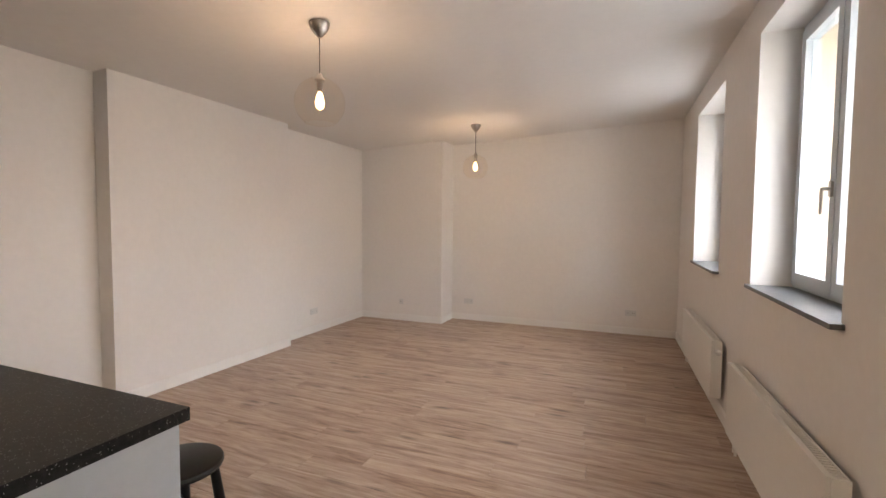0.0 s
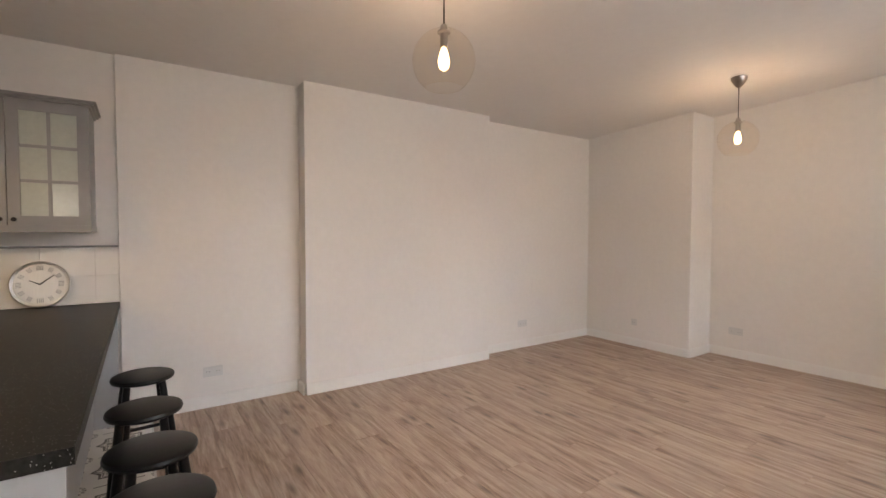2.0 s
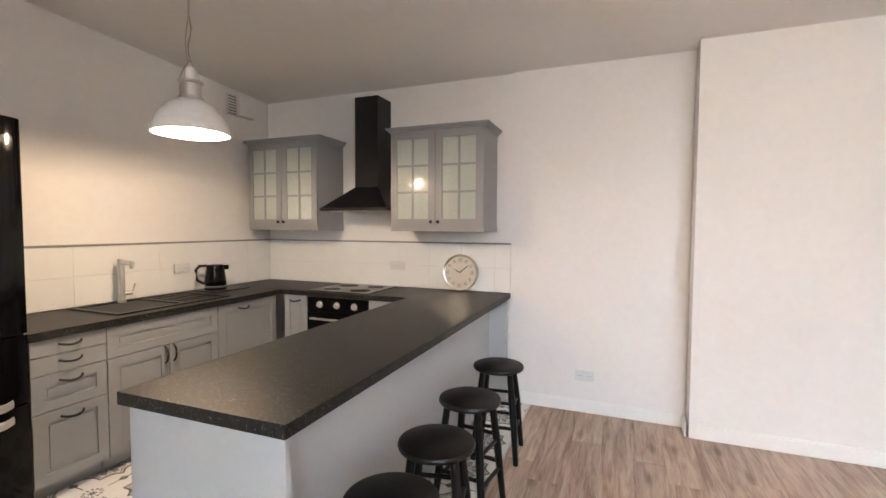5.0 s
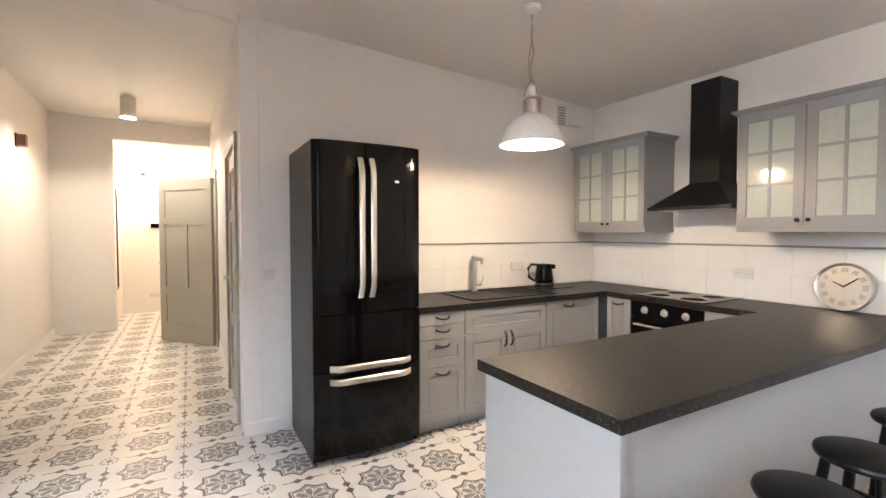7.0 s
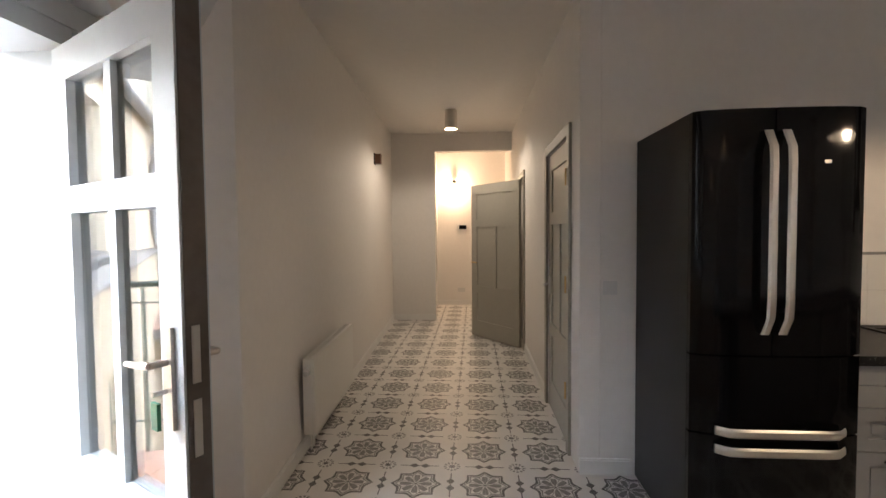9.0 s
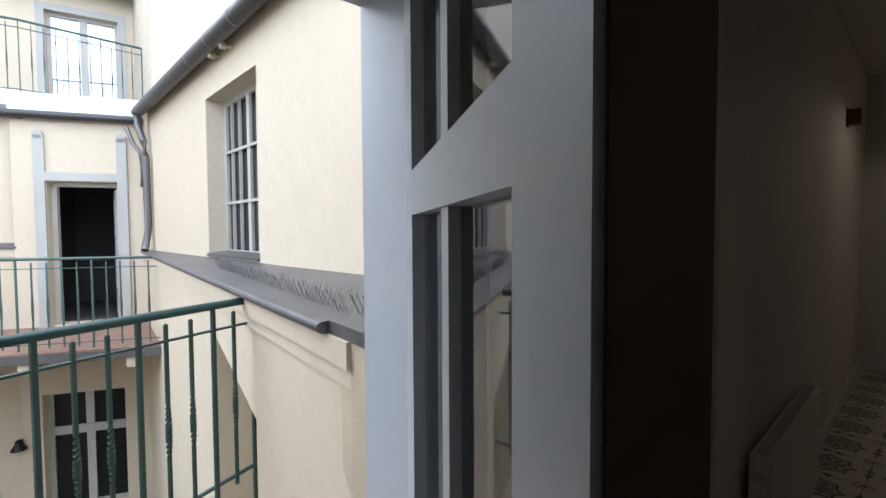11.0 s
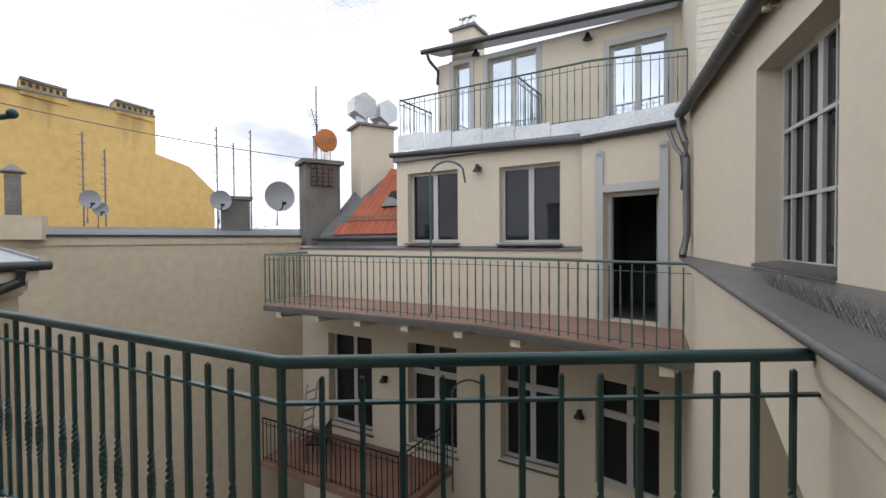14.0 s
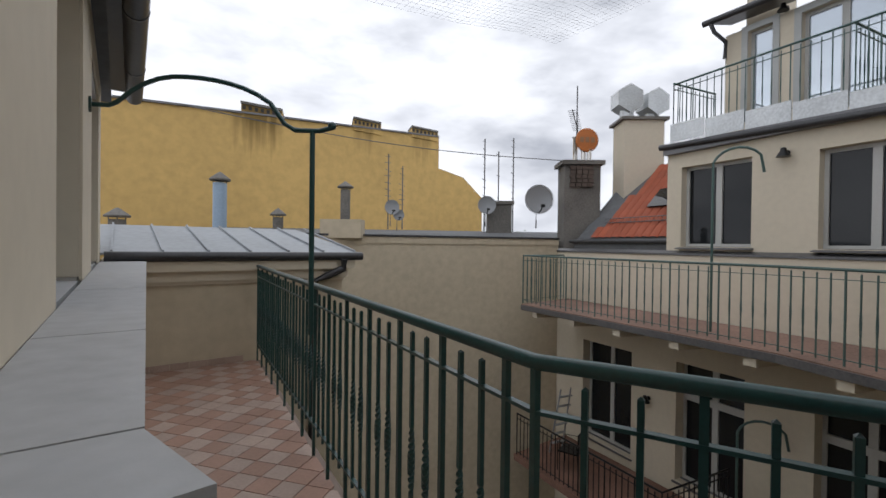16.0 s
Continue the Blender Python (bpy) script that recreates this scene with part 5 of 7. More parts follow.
# own balcony: slab, railing, ledge on the house wall, end wall with tin roof
RC, RE, RL = (3.02, 1.40), (3.71, -0.16), (3.56, 6.41)
bm = bmesh.new()
prism(bm, ((2.0, -0.08), (3.78, -0.08), (3.09, 1.40), (3.63, 6.56), (2.0, 6.56)), B - 0.16, B - 0.012)
structure("balcony_slab", bm, TILEGROUT, "concrete balcony slab with mortar bed", "balcony floor")
railing("balcony_railing", "dark green iron balcony railing with twisted bars", (RL, RC, RE), B, GREENIRON, tall=1.18, low=0.24, wind=(0.50, 0.76), gap=0.118, posts=3, half=0.0075)
bm = bmesh.new()
prism(bm, ((2.0, 1.06), (2.22, 1.08), (2.175, 1.25), (2.40, 6.56), (2.0, 6.56)), B - 0.1, 1.115)
structure("house_wall_base", bm, STUCCO, "cream stucco wall under the stone ledge", "wall")
lg = thing("stone_ledge", "grey stone ledge slabs along the house wall", "ledge", (0, 0, 0), 0, "", "structure")
edges = (1.25, 1.94, 3.13, 4.60, 6.54)
bm = bmesh.new()
prism(bm, ((2.017, 1.045), (2.245, 1.07), (2.197, 1.247), (2.017, 1.247)), 1.1155, 1.145)
soft_edges(bm, 0.004)
part("slab", bm, LEDGE, lg)
for a, b in zip(edges, edges[1:]):
    bm = bmesh.new()
    prism(bm, ((2.017, a + 0.003), (2.146 + 0.042 * a, a + 0.003), (2.146 + 0.042 * b, b - 0.003), (2.017, b - 0.003)), 1.1155, 1.145)
    soft_edges(bm, 0.004)
    part("slab", bm, LEDGE, lg)
bm = bmesh.new()
for y0, y1 in WINS:
    prism(bm, ((1.575, y0 + 0.004), (1.998, y0 + 0.004), (1.998, y1 - 0.004), (1.575, y1 - 0.004)), SILL + 0.004, [1.165, 1.143, 1.143, 1.165])
structure("outer_sill", bm, LEDGE, "grey sloping outer window sills", "sill")
# stucco skin of the house outside
bm = bmesh.new()
ys = (1.012, WINS[0][0], WINS[0][1], WINS[1][0], WINS[1][1], 6.56)
for a, b in ((ys[0], ys[1]), (ys[2], ys[3]), (ys[4], ys[5])):
    box(bm, 2.002, 2.016, a, b, 1.146, EAVE)
for a, b in WINS:
    box(bm, 2.002, 2.016, a, b, HEAD, EAVE)
    for y in (a + 0.002, b - 0.014):
        box(bm, 1.575, 2.0015, y, y + 0.012, 1.166, HEAD - 0.002)
box(bm, 2.11, 2.124, -0.14, 1.01, 2.22, EAVE)
structure("house_stucco", bm, STUCCO, "cream stucco face of the house", "wall")
hg = thing("house_gutter", "dark round eaves gutter of the house", "gutter", (0, 0, 0))
bm = bmesh.new()
tube(bm, ((2.20, 1.1, 2.88), (2.30, 6.4, 2.87)), 0.075, 14)
part("gutter", bm, DARKGUTTER, hg, "", True)
bm = bmesh.new()
prism(bm, ((2.018, -0.2), (2.18, -0.2), (2.28, 6.56), (2.018, 6.56)), 2.955, 3.02)
part("eaves_board", bm, DARKGUTTER, hg)
for y in (1.8, 3.0, 4.2, 5.4):
    bm = bmesh.new()
    lathe(bm, ((0.079, -0.012), (0.079, 0.012)), 14, (2.18 + 0.0189 * y, y, 2.88 - 0.0019 * y), "y")
    part("gutter_strap", bm, ZINC, hg)
structure("house_roof_slab", bx(-3.45, 2.1, -0.3, 7.1, 2.95, 3.035), BITUMEN, "roof deck over the flat", "roof")

# unseen block under the flat, added to darken the courtyard's lower storeys
structure("house_wall_below", bx(-3.4, 1.985, -7.5, 7.1, -7.0, -0.42), STUCCO2, "added unseen stucco block below the flat, shuts out stray light", "wall")

# end wall with cornice, tin roof and downpipe
ew = thing("end_annex", "cream annex wall with a tin roof at the balcony end", "annex", (0, 0, 0))
bm = bmesh.new()
box(bm, 2.0, 4.72, 6.56, 8.6, -7.0, 1.13)
part("wall", bm, STUCCO2, ew)
for z0, z1, o in ((0.86, 0.90, 0.03), (0.90, 1.02, 0.06), (1.02, 1.13, 0.13)):
    part("cornice_course", bx(2.05, 4.72 + o, 6.56 - o, 6.559, z0, z1, 0.006), STUCCO, ew)
bm = bmesh.new()
prism(bm, ((1.9, 6.46), (4.92, 6.46), (4.62, 8.3), (1.9, 8.3)), [1.21, 1.21, 1.56, 1.56], [1.235, 1.235, 1.585, 1.585])
rf = part("roof", bm, TIN, ew, "pale tin standing-seam roof")
for i in range(7):
    x = 2.1 + i * 0.46
    bm = bmesh.new()
    prism(bm, ((x, 6.47), (x + 0.022, 6.47), (x + 0.022 - 0.02 * i, 8.28), (x - 0.02 * i, 8.28)), [1.235, 1.235, 1.585, 1.585], [1.265, 1.265, 1.612, 1.612])
    part("seam", bm, TIN, rf)
bm = bmesh.new()
tube(bm, ((2.05, 6.42, 1.195), (4.95, 6.42, 1.185)), 0.055, 12)
part("gutter", bm, DARKGUTTER, ew, "", True)
bm = bmesh.new()
tube(bm, ((4.66, 6.36, 1.15), (4.66, 6.38, 1.02), (4.45, 6.45, 0.92), (4.30, 6.49, 0.85), (4.26, 6.50, -3.0)), 0.05, 12)
part("downpipe", bm, DARKGUTTER, ew, "", True)
for i in range(6):
    part("skirting_tile", bx(2.26 + i * 0.195, 2.45 + i * 0.195, 6.548, 6.5595, B + 0.001, B + 0.075), PALETILE, ew)

# bent steel pole carrying the bird net
pl = thing("net_pole", "dark green bent steel pole on the railing", "pole", (0, 0, 0))
bm = bmesh.new()
px, py = 3.145, 3.37
tube(bm, ((px, py, B + 0.9), (px, py, 2.06)), 0.017, 10)
part("upright", bm, GREENIRON, pl, "", True)
arc = [(2.02, 4.24, 2.22), (2.12, 4.17, 2.215)]
for i in range(13):
    s = i / 12
    arc.append((2.16 + (3.01 - 2.16) * s, 4.14 + (3.49 - 4.14) * s, 2.06 + 0.335 * math.sqrt(max(0.0, 1 - ((s - 0.35) / 0.655) ** 2)) if s > 0.35 else 2.235 + 0.16 * (1 - ((0.35 - s) / 0.35) ** 2)))
arc += [(3.06, 3.44, 2.06), (3.18, 3.34, 2.055), (3.24, 3.29, 2.075)]
bm = bmesh.new()
tube(bm, arc, 0.015, 10)
part("arm", bm, GREENIRON, pl, "", True)
bm = bmesh.new()
lathe(bm, ((0.05, 2.0165), (0.05, 2.03), (0.012, 2.034)), 14, (0, 4.24, 2.22), "x")
part("wall_plate", bm, GREENIRON, pl, "", True)
bm = bmesh.new()
bmesh.ops.create_uvsphere(bm, u_segments=14, v_segments=8, radius=0.026, matrix=Matrix.Translation((3.24, 3.29, 2.085)))
part("end_ball", bm, GREENIRON, pl, "", True)

# ---- neighbouring wing with the grilled window ----
LP, LQ = Vector((2.16, -0.075)), Vector((10.6, -0.465))


def lower_y(x):
    return LP.y + (LQ.y - LP.y) * (x - LP.x) / (LQ.x - LP.x)


def upper_y(x):
    return -0.50 - 0.062 * (10.3 - x)


nw = thing("neighbour_wing", "cream stucco wing with ledge, cornice and window", "building", (0, 0, 0))
AX0, AX1 = 3.62, 4.75
for x0, x1, inset, z0, z1 in ((2.16, AX0, 0, -7.0, 1.09), (AX1, 10.9, 0, -7.0, 1.09), (AX0, AX1, 0, [0.42, 0.72, 0.72, 0.42], 1.09), (AX0, AX1, 0.35, -7.0, 0.75)):
    bm = bmesh.new()
    prism(bm, ((x0, lower_y(x0) - inset), (x1, lower_y(x1) - inset), (x1, -3.0), (x0, -3.0)), z0, z1)
    part("wall", bm, STUCCO, nw)
for z0, z1, o in ((0.93, 1.0, 0.02), (1.0, 1.089, 0.04)):
    bm = bmesh.new()
    prism(bm, ((2.40, lower_y(2.40) + 0.001), (10.6, lower_y(10.6) + 0.001), (10.6, lower_y(10.6) + o), (2.40, lower_y(2.40) + o)), z0, z1)
    part("cornice_course", bm, STUCCO, nw)
bm = bmesh.new()
prism(bm, ((2.165, lower_y(2.165) + 0.001), (2.52, lower_y(2.52) + 0.001), (2.40, lower_y(2.40) + 0.022), (2.165, lower_y(2.165) + 0.022)), [0.25, 0.62, 0.62, 0.25], 1.089)
part("plaster_patch", bm, STUCCO2, nw, "greyer rough plaster patch")
bm = bmesh.new()
prism(bm, ((2.56, lower_y(2.56) + 0.055), (10.4, lower_y(10.4) + 0.055), (10.4, upper_y(10.4) - 0.05), (2.165, upper_y(2.165) - 0.1), (2.165, lower_y(2.165) + 0.028), (2.56, lower_y(2.56) + 0.028)), 1.091, [1.135, 1.135, 1.16, 1.16, 1.137, 1.137])
part("ledge", bm, ZINC, nw, "grey zinc-covered ledge")
bm = bmesh.new()
tube(bm, ((2.56, lower_y(2.56) + 0.055, 1.115), (10.4, lower_y(10.4) + 0.055, 1.115)), 0.02, 10)
part("ledge_roll", bm, ZINC, nw, "", True)
WX0, WX1, WZ0, WZ1 = 5.51, 7.04, 1.165, 3.02
for x0, x1, z0, z1 in ((2.16, WX0, 1.0, 3.55), (WX1, 10.5, 1.0, 3.55), (WX0, WX1, WZ1, 3.55), (WX0, WX1, 1.0, WZ0)):
    bm = bmesh.new()
    prism(bm, ((x0, upper_y(x0)), (x1, upper_y(x1)), (x1, -3.0), (x0, -3.0)), z0, z1)
    part("wall", bm, STUCCO, nw)
win = new("window")
win.parent = nw
win.empty_display_size = 0.1
fw = lambda x, o: upper_y(x) - 0.20 + o
bm = bmesh.new()
for x0, x1, z0, z1 in ((WX0, WX0 + 0.07, WZ0, WZ1), (WX1 - 0.07, WX1, WZ0, WZ1), (WX0 + 0.07, WX1 - 0.07, WZ0, WZ0 + 0.07), (WX0 + 0.07, WX1 - 0.07, WZ1 - 0.07, WZ1), (6.24, 6.32, WZ0 + 0.07, WZ1 - 0.07)):
    prism(bm, ((x0, fw(x0, 0)), (x1, fw(x1, 0)), (x1, fw(x1, -0.06)), (x0, fw(x0, -0.06))), z0, z1)
part("window_frame", bm, OUTFRAME, win)
for x in (5.76, 6.0, 6.52, 6.76):
    bm = bmesh.new()
    prism(bm, ((x, fw(x, 0.012)), (x + 0.02, fw(x, 0.012)), (x + 0.02, fw(x, -0.02)), (x, fw(x, -0.02))), WZ0 + 0.07, WZ1 - 0.07)
    part("glazing_bar", bm, OUTFRAME, win)
for z in (1.78, 2.38):
    bm = bmesh.new()
    prism(bm, ((WX0 + 0.07, fw(WX0, 0.010)), (WX1 - 0.07, fw(WX1, 0.010)), (WX1 - 0.07, fw(WX1, -0.022)), (WX0 + 0.07, fw(WX0, -0.022))), z, z + 0.03)
    part("glazing_bar", bm, OUTFRAME, win)
bm = bmesh.new()
prism(bm, ((WX0, fw(WX0, -0.03)), (WX1, fw(WX1, -0.03)), (WX1, fw(WX1, -0.04)), (WX0, fw(WX0, -0.04))), WZ0 + 0.02, WZ1 - 0.02)
part("pane", bm, DARKPANE, win)
bm = bmesh.new()
prism(bm, ((WX0, fw(WX0, -0.12)), (WX1, fw(WX1, -0.12)), (WX1, fw(WX1, -0.14)), (WX0, fw(WX0, -0.14))), WZ0 + 0.02, WZ1 - 0.02)
part("curtain", bm, CURTAIN, win)
bm = bmesh.new()
prism(bm, ((WX0, upper_y(WX0) + 0.03), (WX1, upper_y(WX1) + 0.03), (WX1, fw(WX1, 0)), (WX0, fw(WX0, 0))), WZ0 + 0.001, [WZ0 + 0.03, WZ0 + 0.03, WZ0 + 0.06, WZ0 + 0.06])
part("sill", bm, ZINC, win)
ng = thing("neighbour_gutter", "dark eaves gutter and downpipe of the wing", "gutter", (0, 0, 0))
bm = bmesh.new()
tube(bm, ((2.4, upper_y(2.4) + 0.14, 3.46), (10.15, upper_y(10.15) + 0.14, 3.44)), 0.085, 14)
part("gutter", bm, DARKGUTTER, ng, "", True)
for i in range(11):
    x = 2.8 + i * 0.7
    bm = bmesh.new()
    lathe(bm, ((0.09, -0.012), (0.09, 0.012)), 14, (x, upper_y(x) + 0.14, 3.46 - 0.0026 * (x - 2.4)), "x")
    part("gutter_strap", bm, ZINC, ng)
bm = bmesh.new()
tube(bm, ((10.1, -0.36, 3.38), (10.05, -0.36, 3.2), (9.95, -0.42, 2.95), (9.93, -0.44, 2.7), (9.93, -0.45, 1.5), (9.9, -0.40, 1.25), (9.85, -0.38, 1.16)), 0.055, 12)
part("downpipe", bm, ZINC, ng, "", True)
bm = bmesh.new()
tube(bm, ((10.25, -0.22, 3.2), (10.1, -0.30, 2.9), (9.97, -0.38, 2.75), (9.96, -0.39, 2.2)), 0.035, 10)
part("side_pipe", bm, ZINC, ng, "", True)
bm = bmesh.new()
prism(bm, ((2.2, upper_y(2.2) + 0.16), (10.4, upper_y(10.4) + 0.16), (10.4, -3), (2.2, -3)), 3.551, [3.57, 3.57, 4.4, 4.4])
part("roof", bm, DARKGUTTER, ng)
tw = thing("brick_tower", "pale painted brick corner tower above the roofs", "building", (0, 0, 0))
part("wall", bx(10.35, 13.5, -3.0, -0.62, -7.0, 9.0), mat("pale_painted_brick", (0.62, 0.57, 0.47), 0.8, scale=3, vary=0.06, bump=0.1), tw)
TOWERBRICK = mat("pale_painted_brick_face", (0.64, 0.59, 0.49), 0.8, scale=3, vary=0.08, bump=0.1)
for k in range(46):
    z = 3.6 + k * 0.115
    part("brick_course", bx(10.343, 10.3495, -2.9, -0.63, z, z + 0.10), TOWERBRICK, tw)
    part("brick_course", bx(10.36, 13.4, -0.6195, -0.613, z, z + 0.10), TOWERBRICK, tw)
for x in (6.48, 6.13):
    bk = thing("wall_insulator", "small cream insulator bracket under the eaves", "bracket", (x, upper_y(x), 3.36))
    bm = bmesh.new()
    lathe(bm, ((0.03, 0.0), (0.03, 0.02), (0.012, 0.024), (0.012, 0.09)), 12, (0, 0, 0), "y")
    lathe(bm, ((0.035, 0.0), (0.035, 0.05), (0.02, 0.07), (0.0, 0.075)), 12, (0, 0.09, -0.03))
    part("body", bm, STUCCO, bk, "", True)
# bird spikes along the ledge
random.seed(5)
bm = bmesh.new()
for i in range(150):
    x = 2.45 + i * 0.019
    y = (lower_y(x) + 0.03) if x > 2.6 else lower_y(x)
    y = y - 0.10 - 0.10 * (x - 2.45) / 2.8
    for k in range(2):
        dx, dy = random.uniform(-0.018, 0.018), (-0.04 if k else 0.04) + random.uniform(-0.012, 0.012)
        tube(bm, ((x, y, 1.125), (x + dx, y + dy, 1.222 + random.uniform(-0.008, 0.008))), 0.0011, 3)
tagged(new("bird_spikes", to_mesh("bird_spikes", bm, ZINC)), "thin steel bird spikes along the zinc ledge", "bird spikes", kind="stuff")

# ---- building across the courtyard ----
OA, OT = (11.2, 1.15), 80.42
ob_ = thing("apartment_building", "cream stucco courtyard building with balconies", "building", (OA[0], OA[1], 0), OT)


def wall_with_holes(bm, s0, s1, z0, z1, y0, y1, holes):
    """Wall between s0 and s1 along x with rectangular openings."""
    cuts = sorted({s0, s1, *(h[0] for h in holes), *(h[1] for h in holes)})
    for a, b in zip(cuts, cuts[1:]):
        hs = sorted((h[2], h[3]) for h in holes if h[0] <= a + 1e-6 and h[1] >= b - 1e-6)
        z = z0
        for c, d in hs:
            if c > z + 1e-6:
                box(bm, a, b, y0, y1, z, c)
            z = d
        if z1 > z + 1e-6:
            box(bm, a, b, y0, y1, z, z1)


def flat_window(parent, s0, s1, z0, z1, y, mull=1, transom=0.0, pane=None, sill=True, curtain=True):
    """A recessed window facing +y with frame, mullion, pane and sill."""
    w = new("window")
    w.parent = parent
    w.empty_display_size = 0.1
    bm = bmesh.new()
    t = 0.065
    for a, b, c, d in ((s0, s0 + t, z0, z1), (s1 - t, s1, z0, z1), (s0 + t, s1 - t, z0, z0 + t), (s0 + t, s1 - t, z1 - t, z1)):
        box(bm, a, b, y - 0.07, y, c, d)
    if mull:
        m = (s0 + s1) / 2
        box(bm, m - 0.06, m + 0.06, y - 0.06, y + 0.005, z0 + t, z1 - t)
    if transom:
        box(bm, s0 + t, s1 - t, y - 0.05, y + 0.02, transom - 0.07, transom + 0.07)
    part("frame", bm, OUTFRAME, w)
    part("pane", bx(s0 + 0.03, s1 - 0.03, y - 0.045, y - 0.035, z0 + 0.03, z1 - 0.03), pane or DARKPANE, w)
    if sill:
        bm = bmesh.new()
        prism(bm, ((s0 - 0.05, 0.0 + y + 0.02), (s1 + 0.05, y + 0.02), (s1 + 0.05, y + 0.30), (s0 - 0.05, y + 0.30)), z0 - 0.05, [z0 + 0.01, z0 + 0.01, z0 - 0.03, z0 - 0.03])
        part("sill", bm, ZINC, w)
    return w


UP = [(0.54, 1.90, 1.36, 3.02), (2.95, 4.38, 1.38, 3.08)]
LOW = [(0.55, 1.87, -3.40, -1.03), (2.98, 4.39, -3.65, -1.10), (5.56, 7.16, -3.70, -1.15)]
bm = bmesh.new()
wall_with_holes(bm, -0.02, 8.35, -7.0, 1.20, -0.4, 0.0, LOW)
wall_with_holes(bm, -0.02, 4.72, 1.20, 3.38, -0.45, -0.05, UP)
pieces("wall", bm, STUCCO, ob_)
bm = bmesh.new()
prism(bm, ((-0.02, -0.06), (8.35, -0.06), (8.35, 0.07), (-0.02, 0.07)), 1.201, [1.30, 1.30, 1.24, 1.24])
part("parapet_cap", bm, ZINC, ob_, "grey zinc cap")
part("cornice_band", bx(-0.02, 8.35, 0.001, 0.04, 1.06, 1.19), STUCCO, ob_)
for s0, s1, z0, z1 in UP:
    flat_window(ob_, s0, s1, z0, z1, -0.22, 1)
for s0, s1, z0, z1 in LOW:
    flat_window(ob_, s0, s1, z0, z1, -0.25, 1, z1 - 0.75)
bm = bmesh.new()
box(bm, 0.4, 7.4, -0.36, -0.33, -3.8, -0.9)
part("curtain", bm, CURTAIN, ob_, "grey net curtains behind the windows")
# terrace: eaves, zinc upstand, setback storey
bm = bmesh.new()
tube(bm, ((-0.1, 0.10, 3.36), (4.80, 0.10, 3.56)), 0.065, 12)
part("gutter", bm, DARKGUTTER, ob_, "", True)
bm = bmesh.new()
prism(bm, ((-0.1, -2.5), (4.74, -2.5), (4.74, 0.08), (-0.1, 0.08)), 3.381, [3.5, 3.62, 3.62, 3.5])
part("terrace_floor", bm, ZINC, ob_)
for i in range(6):
    a, b = -0.06 + i * 0.78, 0.70 + i * 0.78
    part("zinc_upstand", bx(a, b, 0.03, 0.045, 3.44 + 0.04 * i, 3.76 + 0.055 * i), ZINCBRIGHT, ob_, "bright zinc sheet")
PH = [(-1.25, -0.1, 3.95, 5.75), (1.60, 2.92, 4.0, 6.1), (3.45, 3.95, 4.3, 6.15)]
bm = bmesh.new()
wall_with_holes(bm, -2.0, 4.45, 3.3, 6.25, -2.0, -1.6, PH)
pieces("setback_wall", bm, STUCCO, ob_)
for s0, s1, z0, z1 in PH:
    flat_window(ob_, s0, s1, z0, z1, -1.72, 1 if s1 - s0 > 1 else 0, 0, SKYPANE, False)
    bm = bmesh.new()
    for a, b, c, d in ((s0 - 0.13, s0 - 0.002, z0, z1 + 0.13), (s1 + 0.002, s1 + 0.13, z0, z1 + 0.13), (s0 - 0.002, s1 + 0.002, z1 + 0.002, z1 + 0.13)):
        box(bm, a, b, -1.599, -1.575, c, d)
    part("surround", bm, STUCCOTRIM, ob_, "pale grey painted surround")
bm = bmesh.new()
prism(bm, ((-2.0, -2.2), (4.7, -2.2), (4.7, -1.25), (-2.0, -1.25)), [6.45, 6.75, 6.55, 6.25], [6.55, 6.85, 6.65, 6.35])
part("roof", bm, DARKGUTTER, ob_)
bm = bmesh.new()
tube(bm, ((-2.0, -1.2, 6.22), (4.72, -1.2, 6.55)), 0.07, 12)
tube(bm, ((4.55, -1.2, 6.5), (4.5, -1.25, 6.3), (4.35, -1.45, 6.05), (4.4, -1.5, 5.7)), 0.045, 10)
part("roof_gutter", bm, DARKGUTTER, ob_, "", True)
ch = thing("chimney", "cream chimney with three steel flues", "chimney", (OA[0], OA[1], 0), OT)
part("shaft", bx(3.7, 4.4, -3.0, -2.3, 6.0, 7.45, 0.01), STUCCO, ch)
part("cap", bx(3.62, 4.48, -3.08, -2.22, 7.45, 7.53), ZINC, ch)
for x in (3.85, 4.05, 4.25):
    bm = bmesh.new()
    lathe(bm, ((0.07, 7.53), (0.07, 7.85), (0.10, 7.87), (0.10, 7.93), (0.0, 7.96)), 14, (x, -2.6, 0))
    part("flue", bm, STEEL, ch, "", True)


def local_railing(name, label, pts, base, **kw):
    m = pose(OA[0], OA[1], 0, 0, 0, OT)
    return railing(name, label, [tuple((m @ Vector((x, y, 0))).xy) for x, y in pts], base, PALEGREEN, **kw)


local_railing("terrace_railing", "weathered green iron terrace railing", ((-1.7, -0.45), (-0.05, -0.05), (4.6, -0.05)), 3.70, gap=0.15, tall=1.22, posts=4)
local_railing("terrace_railing", "weathered green iron terrace side railing", ((4.6, -0.05), (4.6, -1.5)), 3.75, gap=0.14, tall=1.2)
local_railing("terrace_railing", "weathered green iron divider railing on the terrace", ((1.45, -0.05), (1.45, -1.5)), 3.70, gap=0.14, tall=1.2)

# angled bay with the open door
o2 = thing("angled_bay", "cream stucco bay with a grey-framed open door", "building", (10.50, -0.36, 0), 67.9)
bm = bmesh.new()
wall_with_holes(bm, -0.15, 1.727, -7.0, 3.35, -0.4, 0.0, [(0.27, 1.27, -0.10, 2.30), (0.27, 1.45, -3.3, -1.25)])
pieces("wall", bm, STUCCO, o2)
bm = bmesh.new()
